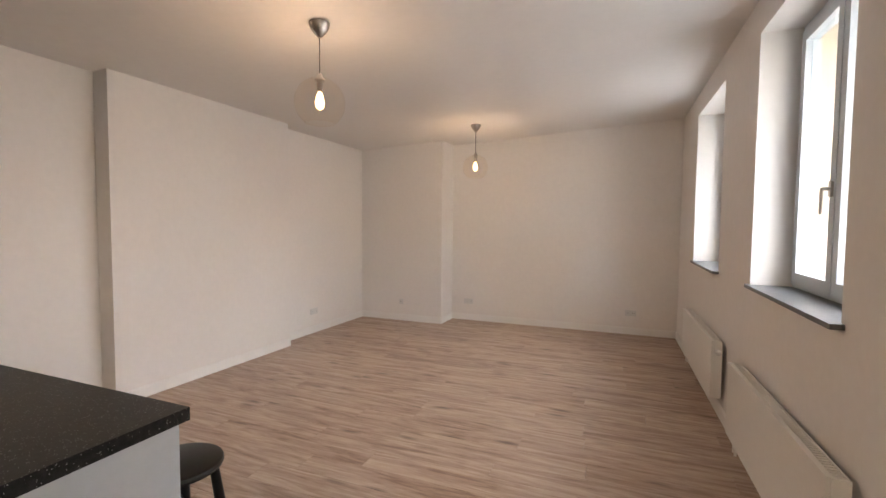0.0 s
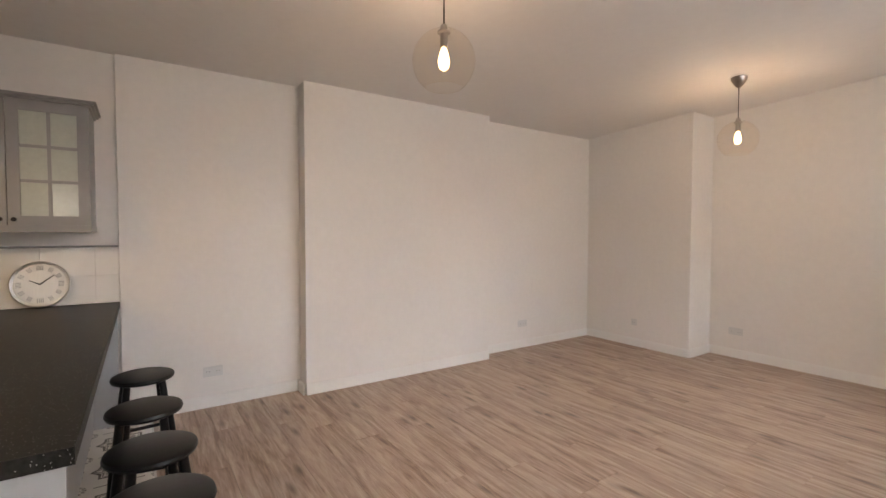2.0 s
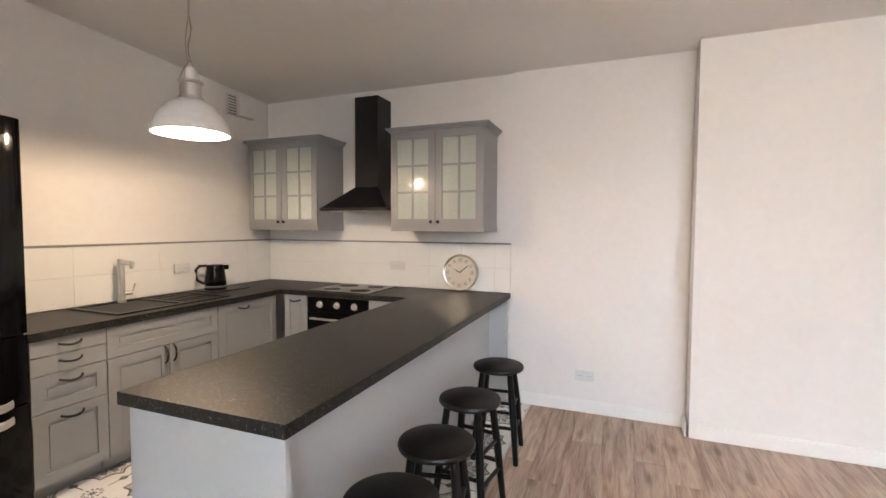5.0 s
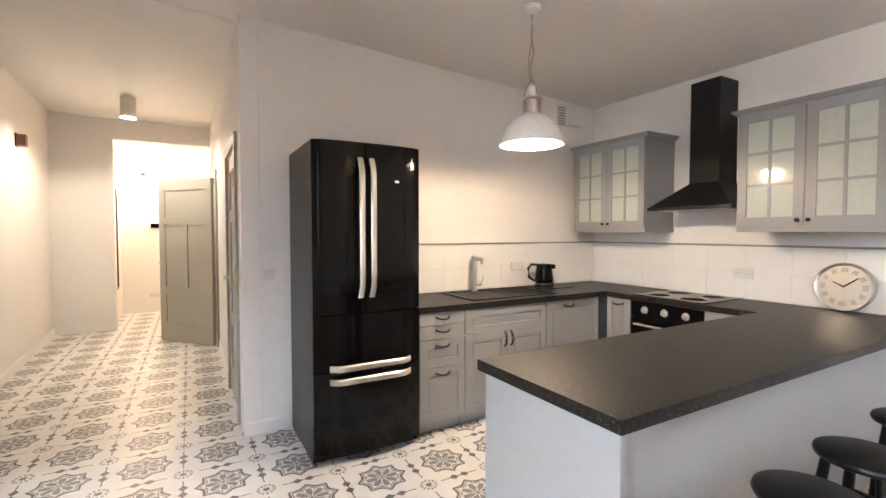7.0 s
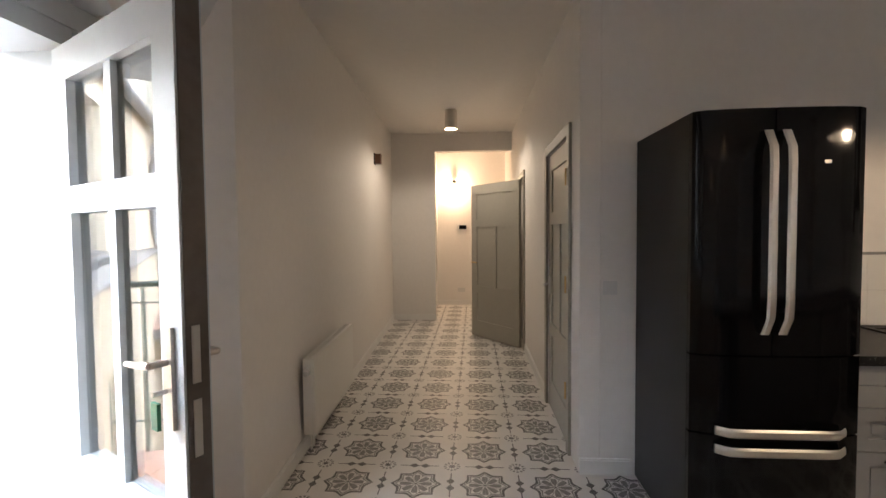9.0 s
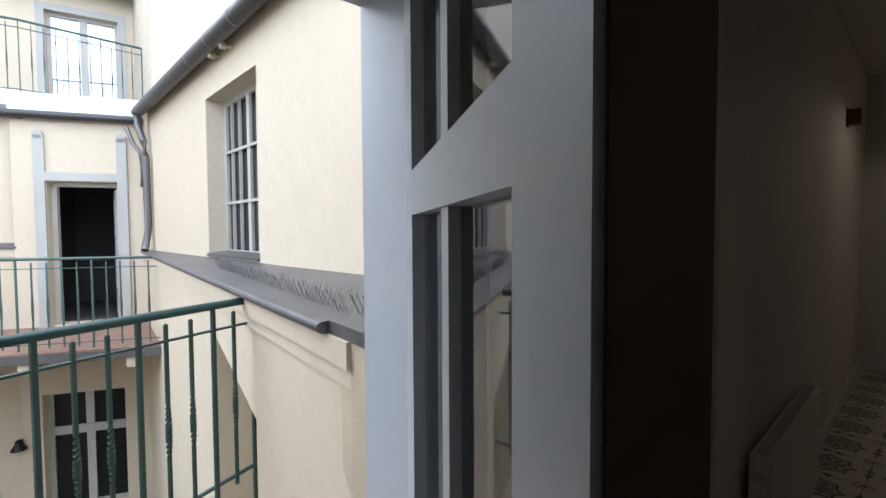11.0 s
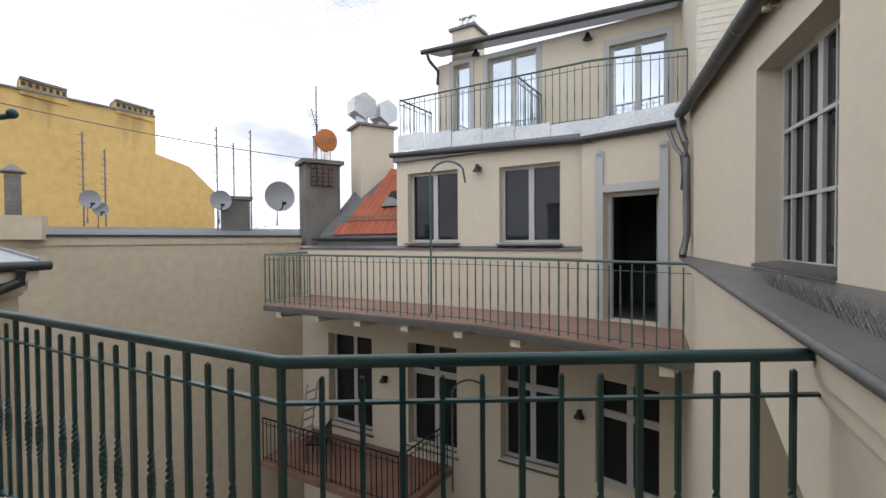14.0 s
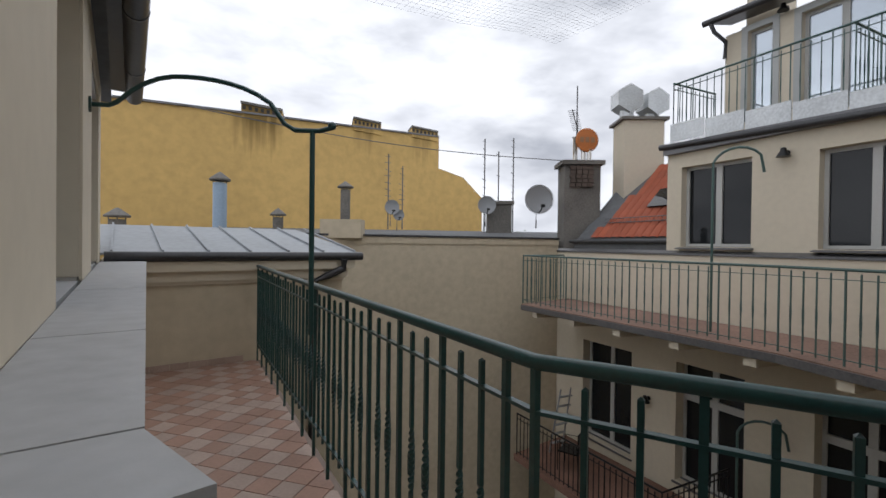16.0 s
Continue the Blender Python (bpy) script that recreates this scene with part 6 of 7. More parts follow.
box(bm, 0.12, 0.265, 0.0005, 0.05, B, 3.05)
box(bm, 1.275, 1.42, 0.0005, 0.05, B, 3.05)
box(bm, 0.265, 1.275, 0.0005, 0.05, 2.31, 2.45)
for x in (0.1925, 1.3475):
    lathe(bm, ((0.0725, 0.0), (0.0725, 0.05)), 20, (x, 0, 3.05), "y")
part("door_surround", bm, STUCCOTRIM, o2, "pale grey painted surround with round tops")
for x in (0.1925, 1.3475):
    for k in range(3):
        part("surround_groove", bx(x - 0.06, x + 0.06, 0.0505, 0.056, 2.0 + k * 0.03, 2.012 + k * 0.03), STUCCOTRIM, o2)
bm = bmesh.new()
for a, b, c, d in ((0.27, 0.34, -0.1, 2.3), (1.20, 1.27, -0.1, 2.3), (0.34, 1.20, 2.23, 2.3)):
    box(bm, a, b, -0.25, -0.15, c, d)
part("door_frame", bm, OUTFRAME, o2)
dlf = new("door_leaf")
dlf.parent = o2
dlf.matrix_basis = pose(0.35, -0.26, -0.06, 0, 0, -70)
bm = bmesh.new()
for a, b, c, d in ((0, 0.1, 0, 2.26), (0.62, 0.72, 0, 2.26), (0.1, 0.62, 0, 0.5), (0.1, 0.62, 2.14, 2.26), (0.1, 0.62, 1.35, 1.45)):
    box(bm, a, b, 0, 0.05, c, d)
part("leaf_frame", bm, OUTFRAME, dlf)
part("pane", bx(0.1, 0.62, 0.02, 0.03, 0.5, 2.14), DARKPANE, dlf)
# room shell behind the door; its colour carries the indoor shade
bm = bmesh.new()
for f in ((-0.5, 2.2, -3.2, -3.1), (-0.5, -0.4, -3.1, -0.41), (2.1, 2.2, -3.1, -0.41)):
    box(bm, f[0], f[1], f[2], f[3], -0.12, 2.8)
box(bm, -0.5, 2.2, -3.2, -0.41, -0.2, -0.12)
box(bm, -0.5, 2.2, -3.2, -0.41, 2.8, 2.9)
pieces("room_behind", bm, ROOMSHADE, o2, "room behind the open door, its shade put into dark grey")
flat_window(o2, 0.27, 1.45, -3.3, -1.25, -0.2, 1, -1.95, None, False)
bm = bmesh.new()
tube(bm, ((-0.1, 0.10, 3.36), (1.75, 0.10, 3.36)), 0.065, 12)
part("gutter", bm, DARKGUTTER, o2, "", True)
part("zinc_upstand", bx(-0.1, 1.73, 0.03, 0.045, 3.42, 3.72), ZINCBRIGHT, o2, "bright zinc sheet")
bm = bmesh.new()
box(bm, -0.1, 1.73, -1.5, 0.028, 3.36, 3.45)
part("terrace_floor", bm, ZINC, o2)

# opposite balcony slab, brackets, railing
BE = ((8.33, -0.40), (9.14, 1.42), (9.70, 2.98), (10.42, 8.62))
bb_ = thing("far_balcony", "long balcony slab across the courtyard", "balcony", (0, 0, 0))
bm = bmesh.new()
prism(bm, (BE[0], (10.5, -0.45), (11.15, 1.15), (12.45, 8.8), BE[3], BE[2], BE[1]), B - 0.15, B)
part("slab", bm, mat("stained_terracotta_slab", (0.24, 0.15, 0.115), 0.8, scale=5, vary=0.3), bb_)
bm = bmesh.new()
for p, q in zip(BE, BE[1:]):
    d = (Vector(q) - Vector(p)).normalized()
    nn = Vector((-d.y, d.x)) * 0.02
    prism(bm, [p, q, tuple(Vector(q) + nn), tuple(Vector(p) + nn)], B - 0.14, B - 0.02)
part("edge_strip", bm, ZINC, bb_)
for i in range(8):
    s = 0.04 + i * 0.13
    seg = BE
    L = [(Vector(b) - Vector(a)).length for a, b in zip(BE, BE[1:])]
    d = s * sum(L)
    k = 0
    while d > L[k]:
        d -= L[k]
        k += 1
    p = Vector(BE[k]).lerp(Vector(BE[k + 1]), d / L[k])
    ux = Vector((0.985, -0.17))
    uy = Vector((0.17, 0.985))
    bm = bmesh.new()
    c = [p + ux * 0.03 - uy * 0.09, p + ux * 1.5 - uy * 0.09, p + ux * 1.5 + uy * 0.09, p + ux * 0.03 + uy * 0.09]
    prism(bm, [tuple(v) for v in c], [B - 0.28, B - 0.36, B - 0.36, B - 0.28], B - 0.151)
    part("bracket", bm, STUCCO, bb_)
railing("far_railing", "weathered green iron railing of the far balcony", [(x + 0.05, y) for x, y in BE], B, PALEGREEN, gap=0.165, tall=1.22, posts=5, half=0.008, rail=0.02)
railing("far_railing_end", "short end railing of the far balcony", ((10.47, 8.63), (12.2, 8.75)), B, PALEGREEN, gap=0.16, tall=1.22)

# lower balcony with a chair
lb = thing("lower_balcony", "small balcony with brick floor a storey below", "balcony", (0, 0, 0))
bm = bmesh.new()
prism(bm, ((9.7, 4.5), (11.7, 4.2), (12.3, 8.7), (10.3, 8.7)), -4.05, -3.9)
part("slab", bm, mat("brick_red_slab", (0.2, 0.11, 0.08), 0.85, scale=8, vary=0.3), lb)
railing("lower_railing", "dark iron railing of the lower balcony", ((10.3, 8.6), (9.75, 4.6), (11.6, 4.3)), -3.9, BLACKMATT, gap=0.14, tall=1.05, posts=5, half=0.008, twisted=False)
cs = thing("garden_chair", "dark tubular garden chair on the lower balcony", "chair", (10.9, 7.4, -3.9), 200)
part("seat", bx(-0.24, 0.24, -0.24, 0.24, 0.42, 0.45, 0.01), BLACKMATT, cs)
bm = bmesh.new()
prism(bm, ((-0.24, 0.22), (0.24, 0.22), (0.24, 0.25), (-0.24, 0.25)), 0.45, 0.9)
part("backrest", bm, BLACKMATT, cs)
for x in (-0.26, 0.26):
    bm = bmesh.new()
    tube(bm, ((x, -0.24, 0.0), (x, -0.24, 0.66), (x, 0.2, 0.68), (x, 0.26, 0.0)), 0.012, 8)
    part("leg", bm, BLACKMATT, cs, "", True)
lad = thing("step_ladder", "grey step ladder leaning on the lower balcony wall", "ladder", (11.3, 8.2, -3.9), 170)
for x in (-0.2, 0.2):
    bm = bmesh.new()
    tube(bm, ((x, 0, 0), (x * 0.8, 0.35, 1.7)), 0.02, 6)
    part("rail", bm, DISH, lad)
for k in range(6):
    part("step", bx(-0.19, 0.19, 0.03 + 0.055 * k, 0.11 + 0.055 * k, 0.25 + k * 0.25, 0.275 + k * 0.25), DISH, lad)


def wall_lantern(at, turn, label):
    """A small dark gooseneck lamp on a wall facing local +y."""
    l = thing("wall_lantern", label, "lamp", at, turn, "courtyard lanterns")
    bm = bmesh.new()
    lathe(bm, ((0.05, 0.0), (0.05, 0.02), (0.015, 0.025), (0.015, 0.1)), 12, (0, 0, 0.04), "y")
    part("bracket", bm, BLACKMATT, l, "", True)
    bm = bmesh.new()
    lathe(bm, ((0.11, -0.04), (0.10, -0.02), (0.05, 0.06), (0.045, 0.11), (0.0, 0.13)), 18, (0, 0.13, 0))
    part("shade", bm, BLACKMATT, l, "", True)
    return l


om = pose(OA[0], OA[1], 0, 0, 0, OT)
for s, z, y in ((2.37, 3.0, -0.05), (5.07, -2.14, 0.0), (0.12, -2.05, 0.0), (0.35, 6.0, -1.6), (3.2, 6.28, -1.6)):
    p = om @ Vector((s, y, z))
    wall_lantern((p.x, p.y, p.z), OT, "small dark wall lantern on the courtyard building")
for s, z0, z1, y in ((2.95, 0.0, 2.85, 1.1), (2.75, -4.0, -1.9, 0.6)):
    g = thing("net_pole", "weathered green bent pole for the bird net", "pole", (OA[0], OA[1], 0), OT)
    bm = bmesh.new()
    pts = [(s, y, z0 + B), (s, y, z1)]
    for i in range(9):
        a = math.pi * i / 8
        pts.append((s - 0.28 + 0.28 * math.cos(a), y - 0.5 * i / 8, z1 + 0.25 * math.sin(a) + (-0.2 if i == 8 else 0)))
    tube(bm, pts, 0.022, 8)
    part("tube", bm, PALEGREEN, g, "", True)

# side pieces between courtyard building and party wall
rb = thing("red_roof", "clay-tiled roof slope with snow guard and dormer window", "roof", (OA[0], OA[1], 0), OT)
bm = bmesh.new()
prism(bm, ((4.72, -0.3), (7.9, -0.3), (7.9, -2.6), (4.72, -2.6)), 1.2, [1.45, 1.45, 3.7, 3.7])
part("deck", bm, BITUMEN, rb)
cm = bmesh.new()
tube(cm, ((4.75, -0.25, 1.50), (8.0, -0.25, 1.50)), 0.06, 10)
part("gutter", cm, DARKGUTTER, rb, "", True)
part("roof_window", bx(5.15, 6.1, -1.75, -1.05, 2.15, 2.2), DARKPANE, rb, "dark roof window").matrix_basis = Matrix.Translation((0, -1.4, 2.6)) @ pose(0, 0, 0, -44) @ Matrix.Translation((0, 1.4, -2.17)) @ Matrix.Translation((0, 0, 0.06))
bm = bmesh.new()
tube(bm, ((4.85, -0.75, 2.02), (7.2, -0.75, 2.02)), 0.012, 6)
tube(bm, ((4.85, -0.75, 2.13), (7.2, -0.75, 2.13)), 0.012, 6)
for k in range(20):
    x = 4.9 + k * 0.118
    tube(bm, ((x, -0.75, 1.98), (x, -0.75, 2.15)), 0.006, 4)
part("snow_guard", bm, ZINC, rb, "grey snow guard")
tile_me = None
for row in range(9):
    for col in range(13):
        x = 4.76 + col * 0.24
        if x > 7.2 - 0.12 * row * 0.5:
            continue
        if tile_me is None:
            bm = bmesh.new()
            for i in range(6):
                a0, a1 = math.pi * i / 6, math.pi * (i + 1) / 6
                vs = [bm.verts.new((0.12 - 0.12 * math.cos(a), y, 0.035 * math.sin(a) + (0.02 if y > 0 else 0))) for a in (a0, a1) for y in (0.0, 0.40)]
                bm.faces.new((vs[0], vs[2], vs[3], vs[1]))
            tile_me = to_mesh("roof_tile", bm, CLAY)
        t = new("roof_tile", tile_me)
        t.parent = rb
        t.matrix_basis = pose(x, -0.42 - row * 0.235, 1.60 + row * 0.230, -44.4, 0, 0) @ pose(0, 0, 0, 0, 0, 180) @ Matrix.Translation((-0.24, 0, 0))

# party wall, flat roofs, chimneys, dishes, ochre building
pw = thing("party_wall", "grey-cream rendered party wall with metal coping", "wall", (0, 0, 0), 0, "", "structure")
P0, P1 = Vector((12.55, 9.25)), Vector((2.6, 12.25))
dd = (P1 - P0).normalized()
nn = Vector((-dd.y, dd.x))
nn = nn if nn.y > 0 else -nn
bm = bmesh.new()
prism(bm, [tuple(P0), tuple(P1), tuple(P1 + nn * 0.4), tuple(P0 + nn * 0.4)], -7.0, 1.55)
part("wall", bm, STUCCO2, pw)
bm = bmesh.new()
prism(bm, [tuple(P0 - nn * 0.06), tuple(P1 - nn * 0.06), tuple(P1 + nn * 0.5), tuple(P0 + nn * 0.5)], 1.551, 1.60)
part("coping", bm, DARKGUTTER, pw)
bm = bmesh.new()
prism(bm, [tuple(P0 - nn * 0.03), tuple(P1 - nn * 0.03), tuple(P1 - nn * 0.001), tuple(P0 - nn * 0.001)], 1.38, 1.55)
part("string_course", bm, STUCCO2, pw)
bm = bmesh.new()
prism(bm, [tuple(P0 + nn * 0.45), tuple(P1 + nn * 0.45), (2.0, 24.0), (22.0, 20.0), (20, 10)], 1.0, [1.56, 1.56, 2.0, 2.0, 1.9])
structure("flat_roofs", bm, BITUMEN, "grey felt roofs of the neighbouring houses", "roof")


def bearing(px, dist, z):
    """A place seen from the door in the direction (x, y) at a distance."""
    return 2.15 + px[0] * dist, 0.42 + px[1] * dist, z


# ochre gable wall far behind
oc = thing("ochre_building", "large ochre rendered fire wall with stepped top", "building", (0, 0, 0))
a, b = Vector(bearing((-0.05, 0.999), 20.5, 0)[:2]), Vector(bearing((0.573, 0.819), 26.0, 0)[:2])
c = Vector(bearing((0.65, 0.76), 27.5, 0)[:2])
bk = Vector((0.35, 1.0)) * 3
bm = bmesh.new()
prism(bm, [tuple(a), tuple(b), tuple(b + bk), tuple(a + bk)], -7.0, [6.5, 7.5, 7.5, 6.5])
part("wall", bm, OCHRE, oc)
bm = bmesh.new()
m_ = b.lerp(c, 0.55)
prism(bm, [tuple(b), tuple(m_), tuple(m_ + bk), tuple(b + bk)], -7.0, [5.75, 5.35, 5.35, 5.75])
prism(bm, [tuple(m_), tuple(c), tuple(c + bk), tuple(m_ + bk)], -7.0, [5.35, 4.2, 4.2, 5.35])
part("wall", bm, OCHRE, oc)
for s0, s1, h in ((0.33, 0.44, 0.35), (0.66, 0.76, 0.35), (0.88, 0.995, 0.30)):
    p, q = a.lerp(b, s0), a.lerp(b, s1)
    z = 6.5 + (s0 + s1) / 2
    bm = bmesh.new()
    o = Vector((-0.03, -0.06))
    prism(bm, [tuple(p + o), tuple(q + o), tuple(q + bk * 0.3), tuple(p + bk * 0.3)], z - 0.2, z + h)
    chs = part("chimney", bm, OCHRE, oc)
    bm = bmesh.new()
    o = o * 2.5
    prism(bm, [tuple(p + o), tuple(q + o), tuple(q + bk * 0.32), tuple(p + bk * 0.32)], z + h, z + h + 0.10)
    part("cap", bm, OLDBRICK, chs)
    # dark plates on the chimney face paint the shade of its flue mouths
    for k in range(7):
        u = p.lerp(q, (k + 0.2) / 7)
        v = p.lerp(q, (k + 0.75) / 7)
        bm = bmesh.new()
        prism(bm, [tuple(u + o * 0.45), tuple(v + o * 0.45), tuple(v + o * 0.41), tuple(u + o * 0.41)], z + h - 0.22, z + h - 0.05)
        part("flue_opening", bm, HOLESHADE, chs)


def soot_streaks(m, spots):
    """Brown runs of soot down a wall under its chimneys; spots are (centre x, half width, top z, length, depth)."""
    n, l = m.node_tree.nodes, m.node_tree.links
    b = n["Principled BSDF"]
    base = b.inputs["Base Color"].links[0].from_socket
    g, sp, mp, noise = n.new("ShaderNodeNewGeometry"), n.new("ShaderNodeSeparateXYZ"), n.new("ShaderNodeMapping"), n.new("ShaderNodeTexNoise")
    l.new(g.outputs["Position"], sp.inputs["Vector"])
    mp.inputs["Scale"].default_value = (3.2, 3.2, 0.22)
    l.new(g.outputs["Position"], mp.inputs["Vector"])
    noise.inputs["Scale"].default_value, noise.inputs["Detail"].default_value = 1.4, 4
    l.new(mp.outputs["Vector"], noise.inputs["Vector"])
    total = None
    for cx, half, top, long, deep in spots:
        dx = n.new("ShaderNodeMath")
        dx.operation = "SUBTRACT"
        dx.inputs[1].default_value = cx
        l.new(sp.outputs["X"], dx.inputs[0])
        ab = n.new("ShaderNodeMath")
        ab.operation = "ABSOLUTE"
        l.new(dx.outputs[0], ab.inputs[0])
        side, down, streak = n.new("ShaderNodeMapRange"), n.new("ShaderNodeMapRange"), n.new("ShaderNodeMapRange")
        for r, lo, hi, v0, v1 in ((side, half * 0.7, half * 1.15, 1, 0), (down, top - long, top, -0.35, 0.45)):
            r.inputs["From Min"].default_value, r.inputs["From Max"].default_value = lo, hi
            r.inputs["To Min"].default_value, r.inputs["To Max"].default_value = v0, v1
        l.new(ab.outputs[0], side.inputs["Value"])
        l.new(sp.outputs["Z"], down.inputs["Value"])
        add = n.new("ShaderNodeMath")
        add.operation = "ADD"
        l.new(down.outputs["Result"], add.inputs[0])
        l.new(noise.outputs["Fac"], add.inputs[1])
        streak.inputs["From Min"].default_value, streak.inputs["From Max"].default_value = 0.42, 0.95
        streak.inputs["To Max"].default_value = deep
        l.new(add.outputs[0], streak.inputs["Value"])
        mul = n.new("ShaderNodeMath")
        mul.operation = "MULTIPLY"
        l.new(side.outputs["Result"], mul.inputs[0])
        l.new(streak.outputs["Result"], mul.inputs[1])
        if total:
            mxm = n.new("ShaderNodeMath")
            mxm.operation = "MAXIMUM"
            l.new(total, mxm.inputs[0])
            l.new(mul.outputs[0], mxm.inputs[1])
            total = mxm.outputs[0]
        else:
            total = mul.outputs[0]
    mix = n.new("ShaderNodeMix")
    mix.data_type = "RGBA"
    mix.inputs[7].default_value = (0.16, 0.10, 0.025, 1)
    l.new(total, mix.inputs[0])
    l.new(base, mix.inputs[6])
    l.new(mix.outputs[2], b.inputs["Base Color"])


soot_streaks(OCHRE, [(a.lerp(b, s).x, half * (b.x - a.x), 6.5 + s, long, deep) for s, half, long, deep in ((0.385, 0.065, 2.6, 0.9), (0.71, 0.035, 1.8, 0.55), (0.937, 0.04, 2.2, 0.5))])
bm = bmesh.new()
o = Vector((-0.05, -0.1))
prism(bm, [tuple(a + o), tuple(b + o), tuple(b + bk), tuple(a + bk)], [6.501, 7.501, 7.501, 6.501], [6.58, 7.58, 7.58, 6.58])
part("coping", bm, ZINC, oc)


def flue(px, dist, z0, z1, r, material, label, brick=False, square=False):
    x, y, _ = bearing(px, dist, 0)
    f = thing("roof_flue", label, "chimney", (x, y, 0))
    bm = bmesh.new()
    lathe(bm, ((r, z0), (r, z1), (r * 0.9, z1 + 0.01)), 4 if square else 16)
    part("pipe", bm, material, f, "", not square)
    bm = bmesh.new()
    lathe(bm, ((r * 1.5, z1 + 0.05), (r * 1.55, z1 + 0.08), (r * 0.2, z1 + 0.22), (0, z1 + 0.23)), 16)
    part("cowl", bm, OLDBRICK, f, "", True)
    bm = bmesh.new()
    for k in range(4):
        tube(bm, ((r * 0.9 * math.cos(k * 1.57), r * 0.9 * math.sin(k * 1.57), z1 - 0.02), (r * 0.95 * math.cos(k * 1.57), r * 0.95 * math.sin(k * 1.57), z1 + 0.08)), 0.012, 4)
    pieces("cowl_stay", bm, OLDBRICK, f)
    return f


BLUEPIPE = mat("pale_blue_flue_paint", (0.30, 0.40, 0.52), 0.5, vary=0.1)
flue((0.162, 0.987), 10.2, 1.6, 2.53, 0.13, BLUEPIPE, "pale blue steel flue with dark cowl")
flue((0.395, 0.919), 12.5, 1.6, 2.80, 0.14, OLDBRICK, "dark square brick flue with pointed cowl", True, True)
flue((0.267, 0.964), 11.5, 1.5, 1.95, 0.12, OLDBRICK, "short sooty flue with metal cowl")
flue((-0.0, 1.0), 10.5, 1.5, 1.75, 0.14, OLDBRICK, "low sooty roof flue")

# chimney group beside the red roof
cg = thing("old_chimney", "sooty rendered chimney with crumbling brick top", "chimney", (0, 0, 0))


def oriented(px, dist, wide, deep):
    """Plan corners of a block facing the courtyard."""
    c = Vector(bearing(px, dist, 0)[:2])
    ux, uy = Vector((0.80, -0.60)), Vector((0.60, 0.80))
    return [tuple(c + ux * i * wide / 2 + uy * j * deep / 2) for i, j in ((-1, -1), (1, -1), (1, 1), (-1, 1))]


bm = bmesh.new()
prism(bm, oriented((0.788, 0.616), 14.3, 1.05, 0.8), 0.8, 3.75)
part("shaft", bm, OLDBRICK, cg)
bm = bmesh.new()
prism(bm, oriented((0.788, 0.616), 14.25, 1.25, 1.0), 3.75, 3.87)
part("cap", bm, OLDBRICK, cg)
random.seed(11)
for r_ in range(5):
    for k in range(4):
        w_ = oriented((0.792 + 0.0, 0.611), 13.86, 0.72, 0.05)
        p, q = Vector(w_[0]), Vector(w_[1])
        u, v = p.lerp(q, (k + 0.05 + 0.1 * (r_ % 2)) / 4.2), p.lerp(q, (k + 0.92 + 0.1 * (r_ % 2)) / 4.2)
        o = Vector((-0.60, -0.80)) * random.uniform(0.0, 0.03)
        bm = bmesh.new()
        prism(bm, [tuple(u + o), tuple(v + o), tuple(v - Vector((-0.06, -0.08))), tuple(u - Vector((-0.06, -0.08)))], 3.1 + r_ * 0.125, 3.21 + r_ * 0.125)
        part("brick", bm, mat("sooty_brick", (0.10, 0.075, 0.06), 0.9, vary=0.3) if r_ + k == 0 else bpy.data.materials["sooty_brick"], cg)
c2 = thing("duct_chimney", "cream chimney block with two angled steel ducts", "chimney", (0, 0, 0))
bm = bmesh.new()
prism(bm, oriented((0.853, 0.522), 14.8, 1.15, 0.9), 1.2, 5.05)
part("block", bm, STUCCO, c2)
bm = bmesh.new()
prism(bm, oriented((0.853, 0.522), 14.8, 1.35, 1.1), 5.05, 5.13)
part("cap", bm, OLDBRICK, c2)
for k, (px, d_) in enumerate((((0.841, 0.541), 14.6), ((0.866, 0.500), 15.2))):
    x, y, _ = bearing(px, d_, 0)
    bm = bmesh.new()
    bmesh.ops.create_cone(bm, cap_ends=True, segments=6, radius1=0.42, radius2=0.42, depth=0.60, matrix=Matrix.Translation((x, y, 5.72)) @ pose(0, 0, 0, 90, 0, -35 + 12 * k))
    bmesh.ops.create_cone(bm, cap_ends=True, segments=8, radius1=0.2, radius2=0.2, depth=0.4, matrix=Matrix.Translation((x, y, 5.28)))
    part("duct", bm, ZINCBRIGHT, c2, "hexagonal zinc duct")


def dish(px, dist, z, r, turn, label):
    x, y, _ = bearing(px, dist, 0)
    d = thing("satellite_dish", label, "satellite dish", (x, y, z), turn, "satellite dishes")
    bm = bmesh.new()
    lathe(bm, [(r * k / 6, 0.16 * r * (k / 6) ** 2) for k in range(1, 7)] + [(r, 0.16 * r - 0.02), (r * 0.5, 0.0), (0.02, -0.03)], 28, (0, 0, 0), "y")
    part("reflector", bm, DISH, d, "", True)
    bm = bmesh.new()
    tube(bm, ((0, 0, -r * 0.95), (0, 0.55 * r, -r * 0.8), (0, 0.9 * r, -0.5 * r)), 0.018, 6)
    box(bm, -0.05, 0.05, 0.85 * r, 1.05 * r, -0.62 * r, -0.42 * r)
    part("feed_arm", bm, BLACKMATT, d)
    bm = bmesh.new()
    tube(bm, ((0, -0.03, 0), (0, -0.2, 0), (0, -0.22, -r - 0.4)), 0.025, 8)
    part("mast", bm, ZINC, d)
    return d


dish((0.734, 0.679), 13.4, 2.70, 0.42, 150, "grey satellite dish on the sooty chimney")
dish((0.655, 0.756), 15.0, 2.68, 0.30, 150, "grey satellite dish on a low stack")
dish((0.485, 0.874), 16.0, 2.65, 0.26, 165, "small white satellite dish on the flat roof")
